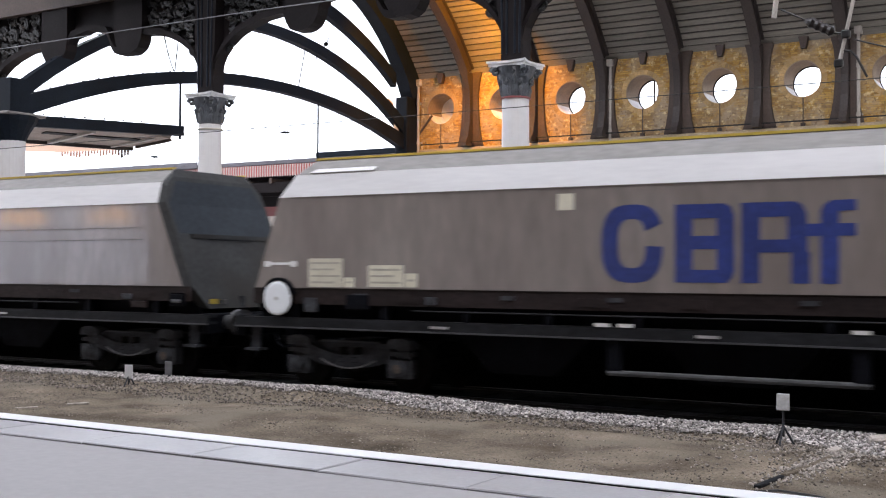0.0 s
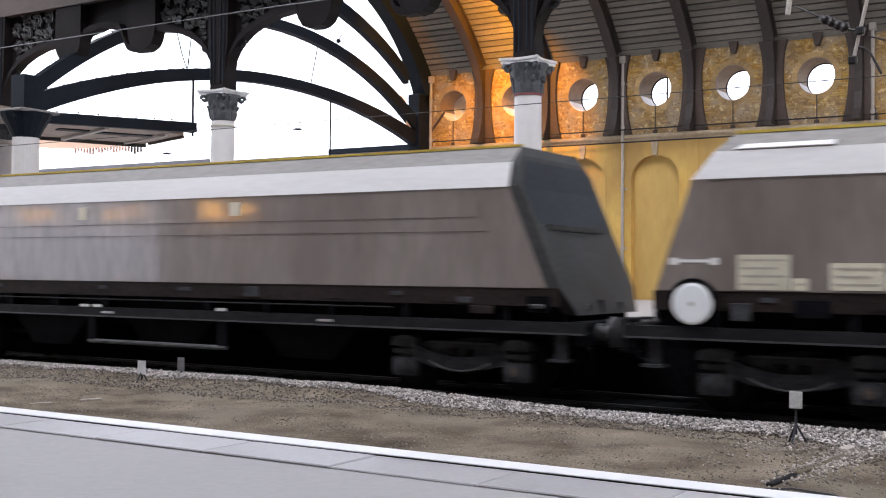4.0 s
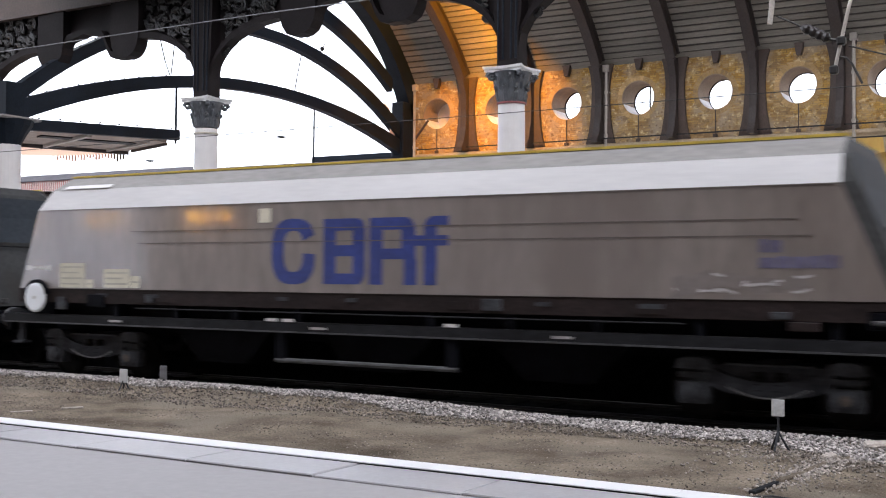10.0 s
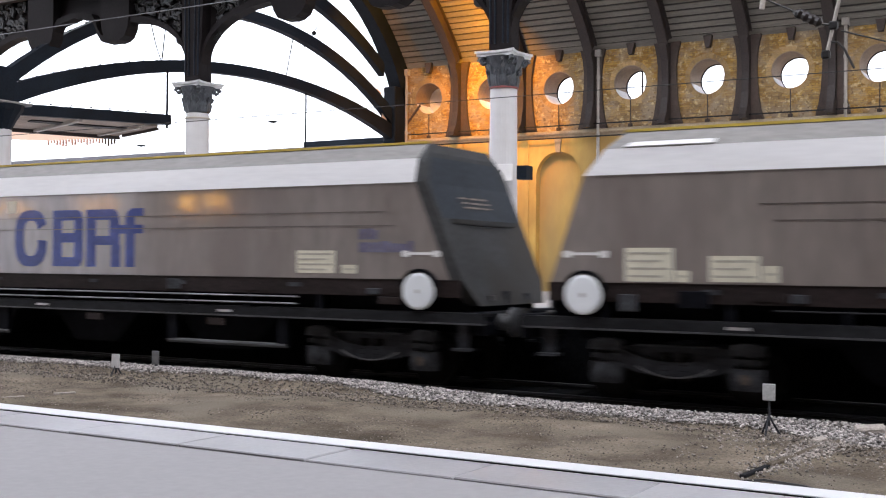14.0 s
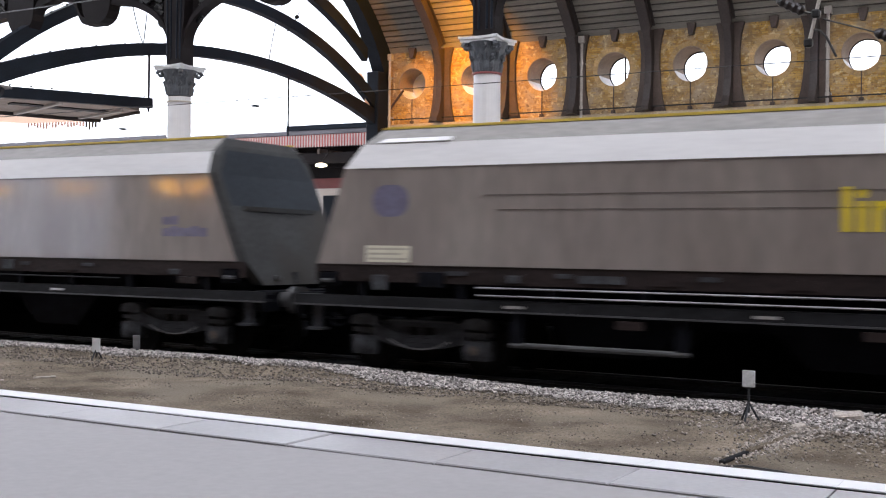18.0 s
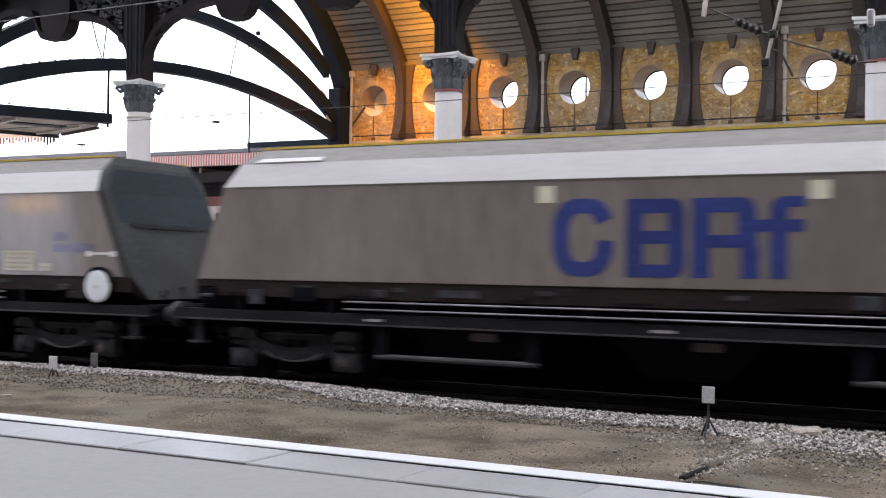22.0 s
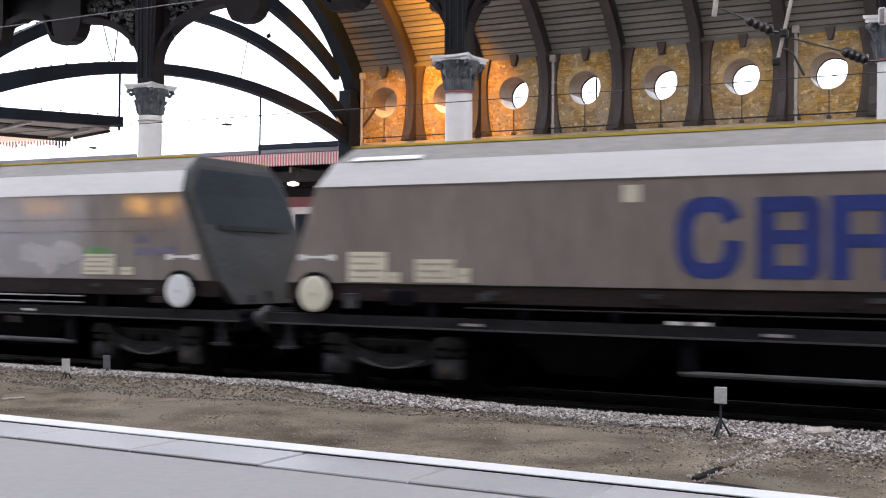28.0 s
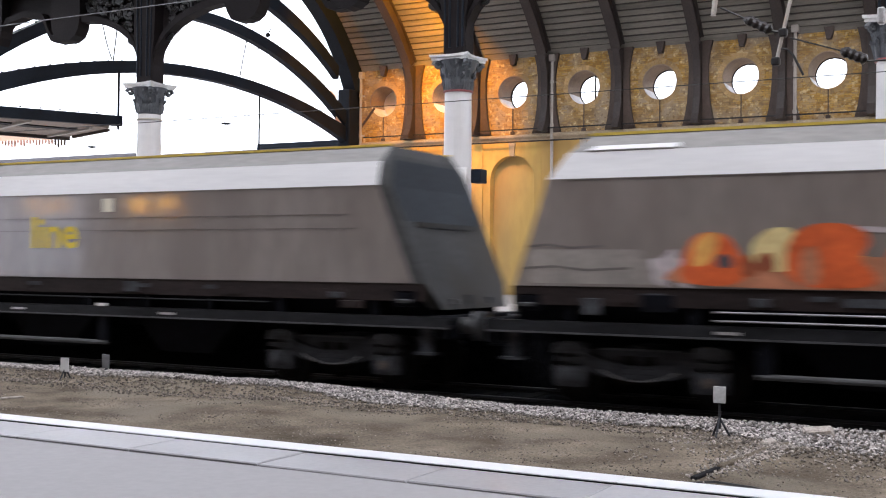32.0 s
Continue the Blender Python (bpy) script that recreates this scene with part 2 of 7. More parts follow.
M = {
    "concrete": material("platform_concrete", (0.385, 0.371, 0.368), 0.72, vary=0.04, scale=0.4, fine=20, bump=0.0, grime=(0.27, 0.27, 0.28), grime_at=0.6),
    "coping": material("coping_stone", (0.53, 0.52, 0.53), 0.30, vary=0.07, scale=1.5, fine=35, bump=0.06, by_object=0.08, grime=(0.34, 0.34, 0.36), grime_at=0.58),
    "white_line": material("white_line_paint", (0.90, 0.90, 0.90), 0.5, vary=0.05, scale=4, fine=60, grime=(0.62, 0.62, 0.63), grime_at=0.62),
    # near-black: the dark of the open joints is put into the colour
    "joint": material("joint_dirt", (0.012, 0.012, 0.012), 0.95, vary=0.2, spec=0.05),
    "dirt": material("trackside_dirt", (0.126, 0.100, 0.074), 0.95, vary=0.40, scale=1.1, fine=26, bump=1.0, tint=(0.178, 0.149, 0.116), grime=(0.200, 0.174, 0.140), grime_at=0.53, depth=0.05, spec=0.1),
    "stone": material("ballast_stone", (0.335, 0.31, 0.298), 0.85, vary=0.3, scale=20, fine=60, by_island=0.68),
    "pebble": material("dirt_pebble", (0.20, 0.172, 0.145), 0.9, vary=0.3, scale=20, fine=60, by_island=0.5),
    # near-black: the shade under the train is put into this colour
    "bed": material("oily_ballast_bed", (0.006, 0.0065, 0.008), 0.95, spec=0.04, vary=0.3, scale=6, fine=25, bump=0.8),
    "rail": material("rail_steel", (0.03, 0.03, 0.034), 0.45, 0.3, vary=0.2),
    # concrete darkened to near-black, again for the shade under the train
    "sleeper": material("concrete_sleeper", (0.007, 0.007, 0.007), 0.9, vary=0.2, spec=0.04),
    "brick": None,
    "brick_loose": material("buff_brick_face", (0.41, 0.28, 0.135), 0.85, vary=0.2, scale=2.0, fine=20, bump=0.3, by_object=0.22, by_island=0.18),
    "recess": material("buff_render", (0.58, 0.40, 0.135), 0.85, vary=0.08, scale=0.6, fine=2.5, bump=0.02, stretch=(1, 1, 0.45), grime=(0.42, 0.30, 0.13), grime_at=0.50),
    "brick_clean": material("smooth_buff_brick", (0.64, 0.425, 0.122), 0.85, vary=0.10, scale=0.5, fine=3, bump=0.05, stretch=(1, 1, 0.5), grime=(0.41, 0.265, 0.09), grime_at=0.50),
    "stonework": material("sandstone_trim", (0.42, 0.34, 0.24), 0.8, vary=0.2, scale=1.5, fine=20, bump=0.2),
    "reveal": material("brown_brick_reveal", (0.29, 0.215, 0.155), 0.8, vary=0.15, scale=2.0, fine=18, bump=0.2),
    "iron": material("dark_brown_iron", (0.011, 0.009, 0.010), 0.6, spec=0.12, vary=0.25, scale=1.2, fine=20, bump=0.12),
    "iron_blue": material("blue_black_iron", (0.008, 0.012, 0.019), 0.55, spec=0.12, vary=0.25, scale=1.2, fine=20, bump=0.12),
    "rib": material("brown_rib_paint", (0.062, 0.044, 0.037), 0.55, vary=0.2, scale=1.0, fine=16, bump=0.12),
    "rib_dark": material("dark_rib_paint", (0.034, 0.026, 0.024), 0.55, vary=0.2, scale=1.0, fine=16, bump=0.12),
    "capital": material("blue_grey_capital", (0.062, 0.070, 0.082), 0.5, vary=0.35, scale=6, fine=30, bump=0.3),
    "abacus": material("pale_abacus", (0.52, 0.53, 0.54), 0.5, vary=0.12, scale=5, fine=30),
    "column": material("pale_column_paint", (0.56, 0.56, 0.57), 0.4, vary=0.04, scale=0.8, fine=5, bump=0.02, grime=(0.5, 0.48, 0.47), grime_at=0.66),
    "red": material("dull_red_band_paint", (0.21, 0.055, 0.055), 0.5, vary=0.1),
    "board": material("grey_roof_board", (0.19, 0.178, 0.155), 0.8, vary=0.18, scale=1.5, fine=14, stretch=(0.3, 3, 3), by_island=0.18),
    "slate_fascia": material("grey_roof_edge", (0.10, 0.10, 0.118), 0.5, vary=0.2, scale=1.0, fine=12, stretch=(0.4, 1, 1)),
    "valance_red": material("red_valance_paint", (0.44, 0.115, 0.105), 0.6, vary=0.12, scale=2, fine=14),
    "pale_valance": material("dirty_white_valance_paint", (0.52, 0.45, 0.44), 0.6, vary=0.12, scale=2, fine=14),
    "wire": material("dark_wire", (0.010, 0.010, 0.011), 0.5),
    "pipe": material("pale_drainpipe", (0.42, 0.39, 0.36), 0.5, vary=0.12),
    "insul": material("brown_insulator", (0.014, 0.010, 0.010), 0.3),
    "side": material("grey_wagon_side", (0.173, 0.144, 0.131), 0.42, vary=0.10, scale=0.7, fine=6, bump=0.012, stretch=(1.1, 1, 0.35), tint=(0.203, 0.177, 0.164), grime=(0.146, 0.119, 0.110), grime_at=0.57, by_object=0.10),
    "strip": material("bare_silver_strip", (0.67, 0.67, 0.685), 0.38, 0.0, vary=0.08, scale=0.7, fine=10, bump=0.03, stretch=(0.3, 1, 2), by_object=0.06, grime=(0.54, 0.53, 0.53), grime_at=0.6),
    "hood": material("grey_hood_plate", (0.19, 0.183, 0.178), 0.5, vary=0.12, scale=0.8, fine=12, stretch=(0.4, 1, 1)),
    "end": material("slate_end_plate", (0.056, 0.058, 0.060), 0.65, spec=0.1, vary=0.18, scale=0.9, fine=12, bump=0.04, grime=(0.052, 0.050, 0.048), grime_at=0.54, by_object=0.15),
    "panel": material("dark_slate_panel", (0.032, 0.039, 0.048), 0.6, spec=0.12, vary=0.15, scale=0.9, fine=12, bump=0.04, by_object=0.15),
    "seam": material("dull_weld_seam", (0.10, 0.084, 0.078), 0.6, vary=0.2, scale=3),
    "lime_dust": material("faint_yellow_overspray", (0.180, 0.158, 0.100), 0.5, vary=0.15, scale=3, fine=10),
    "blue_dust": material("faint_blue_overspray", (0.140, 0.120, 0.122), 0.5, vary=0.12, scale=3, fine=10),
    "cyan_dust": material("faint_cyan_overspray", (0.145, 0.20, 0.215), 0.5, vary=0.12, scale=3, fine=10),
    "haze_dust": material("faint_grey_overspray", (0.180, 0.156, 0.150), 0.5, vary=0.12, scale=3, fine=10),
    "olive_paint": material("dull_yellow_spray_paint", (0.28, 0.285, 0.085), 0.5, vary=0.25, scale=5, fine=12),
    "mint_paint": material("pale_green_spray_paint", (0.30, 0.42, 0.26), 0.5, vary=0.2, scale=3, fine=10),
    "dark_dust": material("faint_black_overspray", (0.105, 0.092, 0.088), 0.5, vary=0.15, scale=3, fine=10),
    "sole": material("rusty_brown_solebar", (0.019, 0.0130, 0.0130), 0.7, spec=0.2, vary=0.3, scale=2.5, fine=20, stretch=(0.4, 1, 1), bump=0.2),
    # shade beneath the wagons is put into this black, and into the wheels
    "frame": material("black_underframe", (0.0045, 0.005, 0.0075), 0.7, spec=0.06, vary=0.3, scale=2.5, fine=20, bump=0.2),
    "buffer": material("pale_grey_buffer", (0.058, 0.060, 0.066), 0.5, 0.2, vary=0.35, scale=3, fine=18, bump=0.1),
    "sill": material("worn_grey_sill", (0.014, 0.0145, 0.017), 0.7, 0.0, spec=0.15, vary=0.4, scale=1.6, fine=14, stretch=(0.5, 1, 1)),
    "bogie": material("dusty_bogie_iron", (0.046, 0.049, 0.056), 0.8, spec=0.2, vary=0.45, scale=4, fine=26, bump=0.3),
    # same iron as bogie, only darker
    "bogie_dark": material("sooty_bogie_iron", (0.034, 0.036, 0.042), 0.8, spec=0.15, vary=0.45, scale=4, fine=26, bump=0.3),
    "rust": material("orange_rust", (0.075, 0.056, 0.046), 0.8, vary=0.4, scale=6, fine=20),
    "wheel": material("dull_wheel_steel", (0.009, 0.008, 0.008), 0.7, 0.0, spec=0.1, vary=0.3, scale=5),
    "yellow": material("yellow_warning_paint", (0.50, 0.365, 0.06), 0.5, vary=0.14, scale=1.0, fine=12, stretch=(0.3, 1, 1), grime=(0.35, 0.27, 0.08), grime_at=0.58),
    "handwheel": material("white_handwheel_paint", (0.81, 0.85, 0.90), 0.45, vary=0.05, scale=3, by_object=0.06),
    "cream_wheel": material("cream_handwheel_paint", (0.74, 0.73, 0.61), 0.5, vary=0.05, scale=3, by_object=0.06),
    "label": material("cream_label_plate", (0.66, 0.63, 0.52), 0.5, vary=0.08, scale=6, by_object=0.08),
    "bar": material("grey_print", (0.40, 0.38, 0.32), 0.6, vary=0.1),
    "white": material("white_paint", (0.74, 0.74, 0.74), 0.5, vary=0.08),
    "silver": material("galvanised_steel", (0.55, 0.55, 0.56), 0.35, 0.7, vary=0.15, scale=6),
    "blue": material("royal_blue_marking", (0.018, 0.036, 0.185), 0.5, vary=0.15, scale=2, fine=14, by_object=0.1),
    "faded": material("faded_blue_marking", (0.105, 0.10, 0.175), 0.5, vary=0.25, scale=3, fine=14),
    "line_yellow": material("yellow_marking", (0.66, 0.50, 0.02), 0.5, vary=0.12, scale=3),
    "canopy": material("pinkish_canopy_boards", (0.74, 0.62, 0.56), 0.8, vary=0.12, scale=2, fine=12, stretch=(4, 0.5, 1)),
    "soffit": material("brown_soffit_boards", (0.34, 0.28, 0.235), 0.8, vary=0.2, scale=2, fine=12, stretch=(4, 0.5, 1)),
    "bracket": material("purple_advert_panel", (0.10, 0.05, 0.09), 0.5, vary=0.15),
    "pink_red": material("red_carriage_paint", (0.80, 0.07, 0.19), 0.4, vary=0.06),
    "rubber": material("black_rubber", (0.02, 0.02, 0.02), 0.7),
    "orange_paint": material("orange_spray_paint", (0.60, 0.105, 0.025), 0.5, vary=0.2, scale=3, fine=10),
    "amber_paint": material("amber_spray_paint", (0.70, 0.36, 0.10), 0.5, vary=0.2, scale=3, fine=10),
    "lime_paint": material("lime_spray_paint", (0.30, 0.30, 0.06), 0.5, vary=0.2, scale=3, fine=10),
    "green_paint": material("green_spray_paint", (0.13, 0.27, 0.12), 0.5, vary=0.2, scale=3, fine=10),
    "lilac_paint": material("pale_lilac_spray_paint", (0.43, 0.385, 0.41), 0.5, vary=0.15, scale=3, fine=10),
    "pink_paint": material("pale_pink_spray_paint", (0.60, 0.40, 0.34), 0.5, vary=0.2, scale=3, fine=10),
    "cyan_paint": material("cyan_spray_paint", (0.06, 0.34, 0.44), 0.5, vary=0.2, scale=3, fine=10),
    "grey_paint": material("pale_grey_spray_paint", (0.42, 0.405, 0.41), 0.5, vary=0.2, scale=3, fine=10),
    "pale_patch": material("pale_scuffed_patch", (0.25, 0.225, 0.21), 0.45, vary=0.15, scale=2, fine=10),
    "cream_paint": material("cream_spray_paint", (0.62, 0.50, 0.24), 0.5, vary=0.2, scale=3, fine=10),
    "dark_orange_paint": material("burnt_orange_spray_paint", (0.26, 0.07, 0.03), 0.5, vary=0.2, scale=3, fine=10),
    "crimson_paint": material("red_spray_paint", (0.50, 0.05, 0.06), 0.5, vary=0.2, scale=3, fine=10),
    "emerald_paint": material("bright_green_spray_paint", (0.06, 0.40, 0.16), 0.5, vary=0.2, scale=3, fine=10),
    "sun_paint": material("yellow_spray_paint", (0.62, 0.52, 0.04), 0.5, vary=0.2, scale=3, fine=10),
    "rust_paint": material("dusty_salmon_spray_paint", (0.42, 0.17, 0.095), 0.5, vary=0.25, scale=4, fine=10),
    "slate_paint": material("dark_grey_blue_spray_paint", (0.075, 0.062, 0.075), 0.5, vary=0.2, scale=3, fine=10),
    "peach_paint": material("peach_spray_paint", (0.66, 0.40, 0.27), 0.5, vary=0.22, scale=4, fine=10),
    "straw_paint": material("straw_spray_paint", (0.50, 0.42, 0.16), 0.5, vary=0.2, scale=4, fine=10),
    "dark_paint": material("black_spray_paint", (0.04, 0.035, 0.035), 0.5, vary=0.2, scale=3, fine=10),
    "sodium_glow": glow("sodium_lamp_glass", (1.0, 0.48, 0.07), 13.0),
    "rail_grey": material("rubbed_grey_rail", (0.17, 0.17, 0.18), 0.4, 0.3, vary=0.5, scale=1.0, fine=8, stretch=(0.5, 1, 1)),
    "brown_stone": material("dirty_brown_stone", (0.170, 0.146, 0.125), 0.9, vary=0.3, scale=20, fine=60, by_island=0.6),
    "rubble": material("pale_trackside_rubble", (0.275, 0.245, 0.22), 0.9, vary=0.3, scale=20, fine=60, by_island=0.6),
    "dark_crumb": material("dark_earth_crumb", (0.105, 0.085, 0.068), 0.95, vary=0.3, scale=20, fine=60, by_island=0.6),
    "cream_wall": material("cream_painted_wall", (0.68, 0.63, 0.59), 0.7, vary=0.12, scale=0.4, fine=8),
    "milky_glass": material("milky_glass", (0.80, 0.82, 0.86), 0.5, vary=0.04, scale=0.5, fine=6, bump=0.0),
    # brown that darkens what the wagon sides mirror
    "brown_wall": material("brown_painted_wall", (0.34, 0.30, 0.26), 0.7, vary=0.14, scale=0.4, fine=8),
    # daylight on the lower window reveals, put into the colour as white
    "lit_white": material("whitewashed_sill", (0.74, 0.73, 0.74), 0.7, vary=0.1, scale=3, fine=20, bump=0.1),
    "scroll": material("dark_cast_scrollwork", (0.013, 0.014, 0.016), 0.5, vary=0.3, scale=6, fine=30, bump=0.2),
    "warm_glow": glow("warm_lamp_glass", (1.0, 0.85, 0.6), 6.0),
}


def brick_material():
    """Buff bricks laid in courses, each a little different, with soot and pale scars in blotches."""
    m = bpy.data.materials.new("buff_brick")
    m.use_nodes = True
    n, l = m.node_tree.nodes, m.node_tree.links
    b = n["Principled BSDF"]
    b.inputs["Roughness"].default_value = 0.85
    geo = n.new("ShaderNodeNewGeometry")
    sep, com = n.new("ShaderNodeSeparateXYZ"), n.new("ShaderNodeCombineXYZ")
    l.new(geo.outputs["Position"], sep.inputs[0])
    l.new(sep.outputs[0], com.inputs[0])
    l.new(sep.outputs[2], com.inputs[1])
    l.new(sep.outputs[1], com.inputs[2])
    br = n.new("ShaderNodeTexBrick")
    br.inputs["Scale"].default_value = 1.0
    br.inputs["Brick Width"].default_value, br.inputs["Row Height"].default_value = 0.235, 0.08
    br.inputs["Mortar Size"].default_value, br.inputs["Bias"].default_value = 0.006, -0.1
    br.inputs["Color1"].default_value = (0.33, 0.175, 0.04, 1)
    br.inputs["Color2"].default_value = (0.58, 0.355, 0.085, 1)
    br.inputs["Mortar"].default_value = (0.26, 0.175, 0.06, 1)
    l.new(com.outputs[0], br.inputs["Vector"])
    last = br.outputs["Color"]
    for scale, lo, hi, colour, most in ((0.5, 0.46, 0.66, (0.21, 0.155, 0.10), 0.7), (0.9, 0.47, 0.62, (0.36, 0.30, 0.235), 0.75), (3.2, 0.56, 0.66, (0.20, 0.135, 0.07), 0.7), (5.0, 0.55, 0.66, (0.72, 0.58, 0.33), 0.8), (6.5, 0.57, 0.66, (0.13, 0.085, 0.045), 0.75)):
        t = n.new("ShaderNodeTexNoise")
        t.inputs["Scale"].default_value, t.inputs["Detail"].default_value, t.inputs["Roughness"].default_value = scale, 7, 0.62
        l.new(com.outputs[0], t.inputs["Vector"])
        r = n.new("ShaderNodeMapRange")
        r.inputs[1].default_value, r.inputs[2].default_value, r.inputs[4].default_value = lo, hi, most
        l.new(t.outputs["Fac"], r.inputs[0])
        g = n.new("ShaderNodeMixRGB")
        g.inputs[2].default_value = (*colour, 1)
        l.new(r.outputs[0], g.inputs[0])
        l.new(last, g.inputs[1])
        last = g.outputs[0]
    l.new(last, b.inputs["Base Color"])
    bp = n.new("ShaderNodeBump")
    bp.inputs["Strength"].default_value, bp.inputs["Distance"].default_value = 0.8, 0.02
    l.new(br.outputs["Fac"], bp.inputs["Height"])
    bp.invert = True
    l.new(bp.outputs[0], b.inputs["Normal"])
    return m


# clear varnish over slightly rippled plate, for the paint of the wagons
for key, weight in (("side", 1.0), ("strip", 0.3), ("lime_dust", 1.0), ("blue_dust", 1.0), ("cyan_dust", 1.0), ("haze_dust", 1.0), ("dark_dust", 1.0), ("pale_patch", 1.0), ("blue", 0.2), ("faded", 1.0)):
    nodes, links = M[key].node_tree.nodes, M[key].node_tree.links
    bsdf = nodes["Principled BSDF"]
    bsdf.inputs["Coat Weight"].default_value, bsdf.inputs["Coat Roughness"].default_value = weight, 0.08
    bsdf.inputs["Coat IOR"].default_value = 1.85
    tc, wave, dent = nodes.new("ShaderNodeTexCoord"), nodes.new("ShaderNodeTexNoise"), nodes.new("ShaderNodeBump")
    wave.inputs["Scale"].default_value, wave.inputs["Detail"].default_value = 1.3, 1
    dent.inputs["Strength"].default_value, dent.inputs["Distance"].default_value = 0.14, 0.02
    links.new(tc.outputs["Object"], wave.inputs["Vector"])
    links.new(wave.outputs["Fac"], dent.inputs["Height"])
    links.new(dent.outputs[0], bsdf.inputs["Coat Normal"])
M["brick"] = brick_material()
# milky glazing lets some of the sky through
for key, colour, share_through in (("canopy", (0.95, 0.78, 0.66, 1), 0.6), ("milky_glass", (0.90, 0.93, 1.0, 1), 0.8)):
    nodes, links = M[key].node_tree.nodes, M[key].node_tree.links
    shine, blend = nodes.new("ShaderNodeBsdfTranslucent"), nodes.new("ShaderNodeMixShader")
    shine.inputs["Color"].default_value = colour
    blend.inputs[0].default_value = share_through
    links.new(nodes["Principled BSDF"].outputs[0], blend.inputs[1])
    links.new(shine.outputs[0], blend.inputs[2])
    links.new(blend.outputs[0], nodes["Material Output"].inputs[0])



# ---------------------------------------------------------------- mesh helpers
def part(name, bm, mat, parent=None, label="", smooth=False):
    me = bpy.data.meshes.new(name)
    bmesh.ops.recalc_face_normals(bm, faces=bm.faces)
    bm.to_mesh(me)
    bm.free()
    me.materials.append(M[mat] if isinstance(mat, str) else mat)
    if smooth:
        me.shade_smooth()
    ob = new(name, me)
    if parent:
        ob.parent = parent
    if label:
        tagged(ob, label)
    return ob


def share(ob, m, parent=None):
    """Another object on the same mesh."""
    o = new(ob.name, ob.data)
    o.parent = parent
    o.matrix_basis = m
    if "label" in ob:
        tagged(o, ob["label"])
    return o


def empty(name, m=None):
    ob = new(name)
    if m is not None:
        ob.matrix_basis = m
    return ob


def box(bm, x0, x1, y0, y1, z0, z1, bevel=0.0):
    vs = [bm.verts.new((x, y, z)) for z in (z0, z1) for x, y in ((x0, y0), (x1, y0), (x1, y1), (x0, y1))]
    fs = [bm.faces.new([vs[i] for i in f]) for f in ((3, 2, 1, 0), (4, 5, 6, 7), (0, 1, 5, 4), (1, 2, 6, 5), (2, 3, 7, 6), (3, 0, 4, 7))]
    if bevel:
        es = list({e for f in fs for e in f.edges})
        bmesh.ops.bevel(bm, geom=es, offset=bevel, segments=1, affect="EDGES")
    return bm


def boxed(*a, bevel=0.0):
    return box(bmesh.new(), *a, bevel=bevel)


def extrude(bm, pts, put, d0, d1):
    """A prism: the outline pts (u, v), at depths d0 and d1; put(u, v, d) gives the place."""
    a = [bm.verts.new(put(u, v, d0)) for u, v in pts]
    b = [bm.verts.new(put(u, v, d1)) for u, v in pts]
    n = len(pts)
    bm.faces.new(a[::-1])
    bm.faces.new(b)
    for i in range(n):
        j = (i + 1) % n
        bm.faces.new((a[i], a[j], b[j], b[i]))
    return bm


def xz(u, v, d):
    return (u, d, v)


def yz(u, v, d):
    return (d, u, v)


def strip(bm, inner, outer, put, d0, d1):
    """A band between two lines of equal length, with thickness."""
    n = len(inner)
    r = [[bm.verts.new(put(*p, d)) for p in line] for line in (inner, outer) for d in (d0, d1)]
    i0, i1, o0, o1 = r
    for k in range(n - 1):
        bm.faces.new((i0[k], i0[k + 1], o0[k + 1], o0[k]))
        bm.faces.new((i1[k], o1[k], o1[k + 1], i1[k + 1]))
        bm.faces.new((i0[k], i1[k], i1[k + 1], i0[k + 1]))
        bm.faces.new((o0[k], o0[k + 1], o1[k + 1], o1[k]))
    for k in (0, n - 1):
        bm.faces.new((i0[k], o0[k], o1[k], i1[k]))
    return bm


def tube(bm, pts, radius, sides=8, cap=True):
    pts = [Vector(p) for p in pts]
    rings = []
    for i, p in enumerate(pts):
        d = (pts[min(i + 1, len(pts) - 1)] - pts[max(i - 1, 0)]).normalized()
        up = Vector((0, 0, 1)) if abs(d.z) < 0.9 else Vector((1, 0, 0))
        a = d.cross(up).normalized()
        b = d.cross(a)
        r = radius[i] if isinstance(radius, (list, tuple)) else radius
        rings.append([bm.verts.new(p + r * (math.cos(t) * a + math.sin(t) * b)) for t in (2 * math.pi * k / sides for k in range(sides))])
    for r0, r1 in zip(rings, rings[1:]):
        for k in range(sides):
            j = (k + 1) % sides
            bm.faces.new((r0[k], r0[j], r1[j], r1[k]))
    if cap:
        bm.faces.new(rings[0])
        bm.faces.new(rings[-1])
    return bm


def lathe(bm, prof, at=(0, 0, 0), axis="z", sides=24):
    """Turn a profile of (radius, along) round an axis."""
    rings = []
    for r, h in prof:
        ring = []
        for k in range(sides):
            t = 2 * math.pi * k / sides
            c, s = r * math.cos(t), r * math.sin(t)
            p = {"z": (c, s, h), "y": (c, h, s), "x": (h, c, s)}[axis]
            ring.append(bm.verts.new(Vector(at) + Vector(p)))
        rings.append(ring)
    for r0, r1 in zip(rings, rings[1:]):
        for k in range(sides):
            j = (k + 1) % sides
            bm.faces.new((r0[k], r0[j], r1[j], r1[k]))
    bm.faces.new(rings[0])
    bm.faces.new(rings[-1])
    return bm


def arc(cy, cz, r, a0, a1, n):
    return [(cy + r * math.cos(radians(a0 + (a1 - a0) * i / n)), cz + r * math.sin(radians(a0 + (a1 - a0) * i / n))) for i in range(n + 1)]


